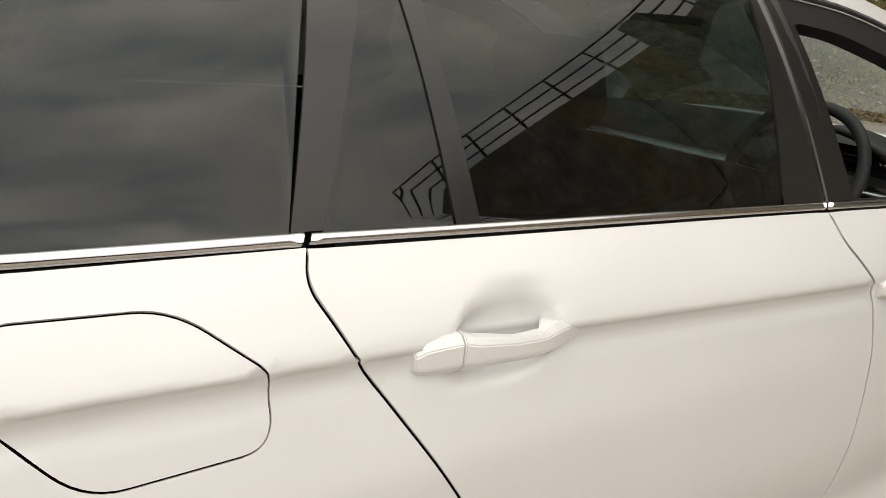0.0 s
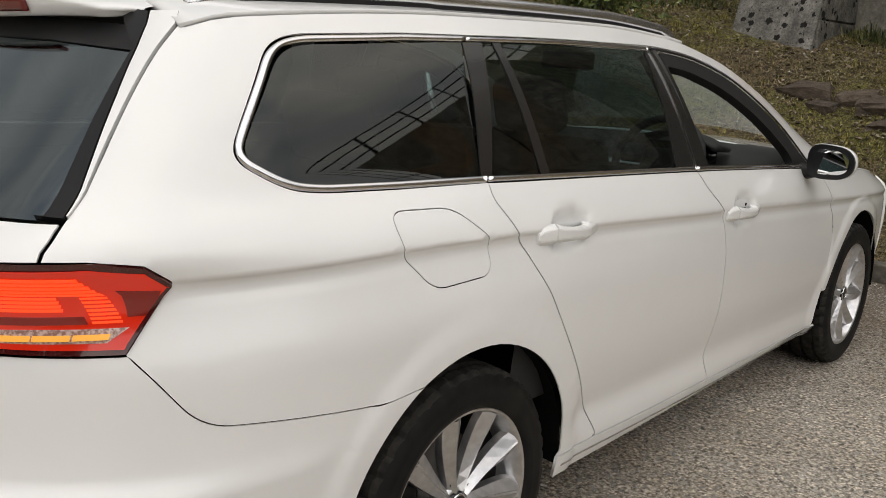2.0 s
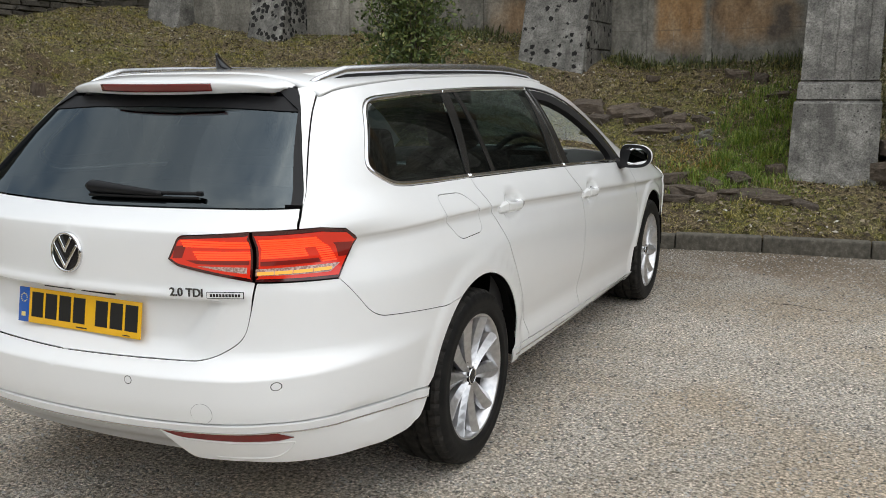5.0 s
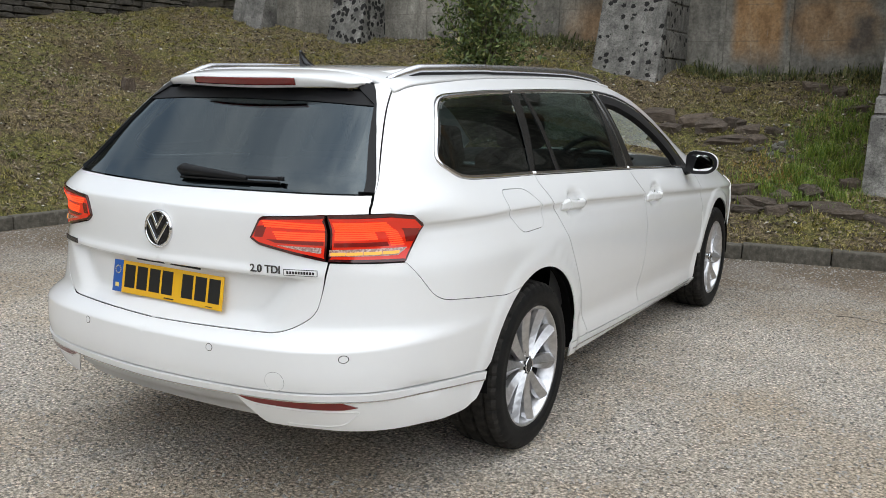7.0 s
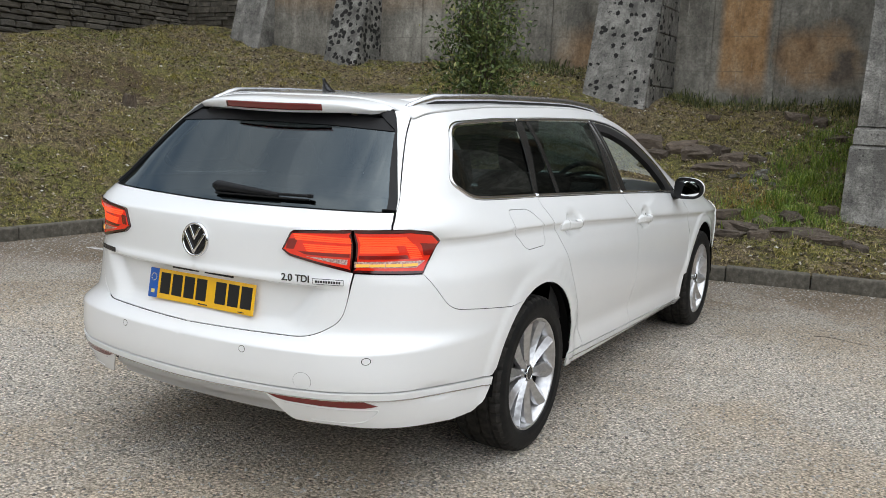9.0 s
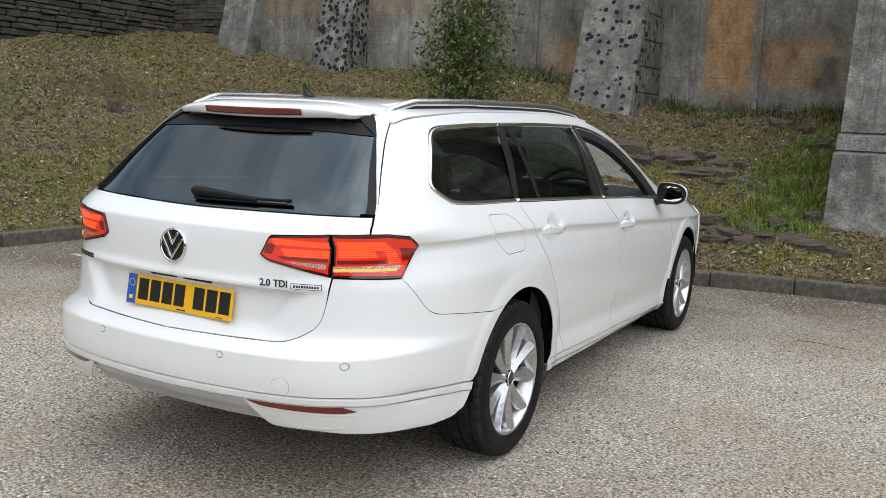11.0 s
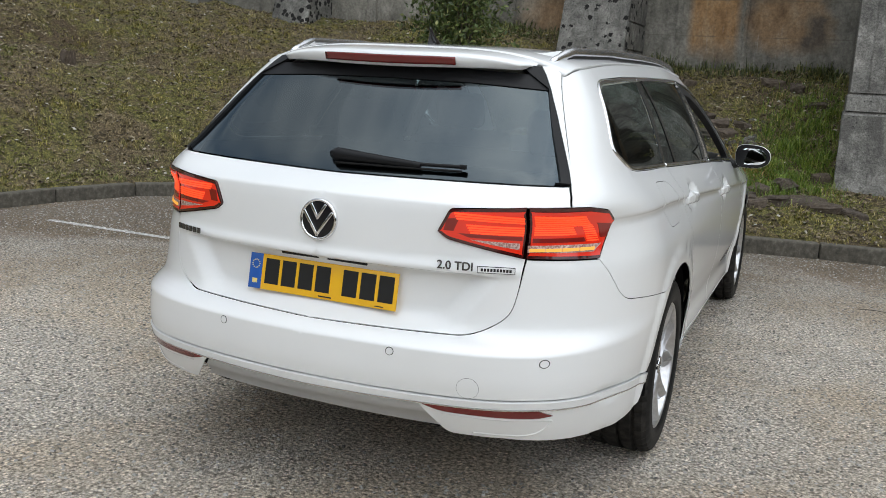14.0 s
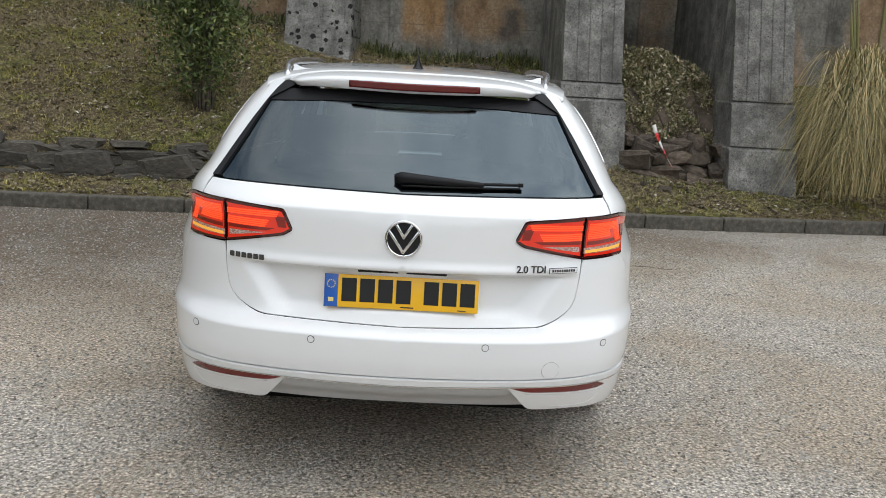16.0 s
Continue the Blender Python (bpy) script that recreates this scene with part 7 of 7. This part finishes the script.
stack = tagged(empty("stone_stack", (2.85, 6.1, 0.3)), "rough stacked brown stones below the ivy", "stones")
rock_kinds = []
for k in range(6):
    me = stone(1.0, 1.0, 1.0, 20 + k * 1.7, 0.36)
    me.materials.clear()
    me.materials.append(brown_stone)
    rock_kinds.append(me)
for course in range(5):
    x = -0.64 + 0.10 * (course % 2)
    while x < 0.55:
        w, h = random.uniform(0.14, 0.36), random.uniform(0.10, 0.19)
        if random.random() > 0.10 + 0.08 * course:
            ob = new("stone", random.choice(rock_kinds))
            ob.parent = stack
            ob.matrix_local = pose(x + w / 2, 0.07 * course + random.uniform(-0.09, 0.05), 0.07 + 0.105 * course + random.uniform(-0.03, 0.03), random.uniform(-16, 16), random.uniform(-16, 16), random.uniform(-28, 28)) @ Matrix.Diagonal((w, random.uniform(0.18, 0.28), h, 1))
        x += w * 0.95

# ---- striped tape ----
tape_white, tape_red = shader("tape_white", (0.75, 0.72, 0.70), 0.4), shader("tape_red", (0.62, 0.03, 0.03), 0.4)
tape = tagged(empty("barrier_tape", (2.52, 6.22, 0.98)), "strip of red and white barrier tape hanging over the ivy", "tape")
for k in range(7):
    bm = bmesh.new()
    ring_ = []
    for t in np.linspace(k / 7, (k + 1) / 7, 4):
        c = Vector((0.34 * t ** 1.2, -0.12 - 0.08 * t, -0.62 * t))
        w = Vector((0.020 * math.cos(3 * t), 0.016 * math.sin(4 * t), 0.010))
        ring_.append((bm.verts.new(c - w), bm.verts.new(c + w)))
    for a, b in zip(ring_, ring_[1:]):
        bm.faces.new((a[0], a[1], b[1], b[0]))
    ob = part("tape_band", bm, tape_red if k in (1, 3, 5, 6) else tape_white, tape)
    m = ob.modifiers.new("thickness", "SOLIDIFY")
    m.thickness = 0.002

# ---- pampas grass ----
straw = shader("pampas_blade", (0.3, 0.25, 0.14), 0.7)
into(straw, ramp(straw, island(straw), (0.0, (0.045, 0.060, 0.014)), (0.30, (0.15, 0.145, 0.045)), (0.60, (0.40, 0.30, 0.13)), (1.0, (0.66, 0.53, 0.30))))
pampas = tagged(empty("pampas_grass", (4.92, 6.1, 0.30)), "big drooping clump of straw-coloured pampas grass", "ornamental grass")
r = np.random.RandomState(41)
verts, faces = [], []
tufts = [(r.uniform(0, 6.28), r.uniform(0.55, 1.15), r.uniform(0.8, 1.25)) for k in range(16)]
for k in range(5200):
    ta, tr, th = tufts[r.randint(16)]
    a = ta + r.normal() * 0.35
    reach, high = tr * r.uniform(0.35, 1.1), th * r.uniform(0.7, 1.45)
    end = high * r.uniform(-0.15, 0.7)
    base = np.array((math.cos(a) * r.uniform(0, 0.28), math.sin(a) * r.uniform(0, 0.28), 0))
    side_a, curl = r.normal() * 0.5, r.normal() * 0.25
    top_at = r.uniform(0.45, 0.8)
    w = r.uniform(0.0035, 0.0085)
    i0 = len(verts)
    for j, t in enumerate(np.linspace(0, 1, 10)):
        rad = reach * (0.25 * t + 0.75 * t ** 2)
        b = a + side_a * t * t
        z = high * math.sin(min(t / top_at, 1) * math.pi / 2) if t < top_at else high + (end - high) * ((t - top_at) / (1 - top_at)) ** 1.6
        c = base + np.array((math.cos(b) * rad + curl * t * t * 0.4, math.sin(b) * rad, max(z, 0.02)))
        s = np.array((-math.sin(b + 0.8 * t), math.cos(b + 0.8 * t), 0.3 * t)) * w * (1 - 0.85 * t)
        verts += [c - s, c + s]
        if j:
            n0 = i0 + 2 * j
            faces.append((n0 - 2, n0 - 1, n0 + 1, n0))
mesh_part("blades", verts, faces, straw, pampas)
for k in range(5):
    bm = bmesh.new()
    a, ln = r.uniform(0, 6.28), r.uniform(2.1, 2.7)
    tip = Vector((0.35 * math.cos(a), 0.3 * math.sin(a), ln))
    tube(bm, [tip * t for t in np.linspace(0, 1, 6)], [0.006] * 4 + [0.018, 0.004], 6)
    part("plume", bm, straw, pampas)

# ---- white parking line and a twig ----
line_mat = shader("worn_white_line", (0.62, 0.61, 0.58), 0.85)
_l = noise_at(line_mat, 30, 5, 0.7)
into(line_mat, ramp(line_mat, _l, (0.46, (0.34, 0.325, 0.30)), (0.60, (0.68, 0.67, 0.64))))
for x0, x1, y in ((-4.55, -3.2, 2.08),):
    bm = bmesh.new()
    k = 40
    top = [bm.verts.new((x0 + (x1 - x0) * i / k, y + 0.035 + 0.015 * noise.noise((i * 0.9, y, 1)), 0.004)) for i in range(k + 1)]
    low = [bm.verts.new((x0 + (x1 - x0) * i / k, y - 0.035 + 0.015 * noise.noise((i * 0.9, y, 5)), 0.004)) for i in range(k + 1)]
    for i in range(k):
        bm.faces.new((low[i], low[i + 1], top[i + 1], top[i]))
    tagged(part("parking_line", bm, line_mat), "worn white painted parking line on gravel", "road marking", group="parking lines", kind="structure")
bm = bmesh.new()
tube(bm, [(1.66 + 0.34 * t, 2.95 - 0.04 * t + 0.03 * math.sin(5 * t), 0.008 + 0.006 * t) for t in np.linspace(0, 1, 8)], [0.0028 - 0.0016 * t for t in np.linspace(0, 1, 8)], 6)
tagged(part("twig", bm, bark), "thin bare twig lying on the gravel", "twig")

# ---- behind the camera: an unseen belt of foliage, added to darken reflections ----
far_leaf = shader("far_foliage", (0.05, 0.06, 0.03), 0.9)
into(far_leaf, ramp(far_leaf, island(far_leaf), (0.0, (0.012, 0.014, 0.008)), (1.0, (0.06, 0.065, 0.035))))
r = np.random.RandomState(51)
verts, faces = [], []
for k in range(5200):
    a = r.uniform(-2.7, 0.35)
    d = r.uniform(26, 34)
    top = 5.0 + 1.6 * math.sin(a * 5) + 1.2 * math.sin(a * 13 + 1)
    c = np.array((d * math.cos(a), d * math.sin(a), r.uniform(0, top)))
    s = r.uniform(0.4, 1.1)
    i0 = len(verts)
    u, v = r.normal(size=3), r.normal(size=3)
    u, v = u / np.linalg.norm(u) * s, v / np.linalg.norm(v) * s
    verts += [c - u, c - v, c + u, c + v]
    faces.append((i0, i0 + 1, i0 + 2, i0 + 3))
tagged(mesh_part("tree_belt", verts, faces, far_leaf, smooth=False), "unseen dark belt of foliage added behind the camera to darken reflections", "trees", kind="stuff")
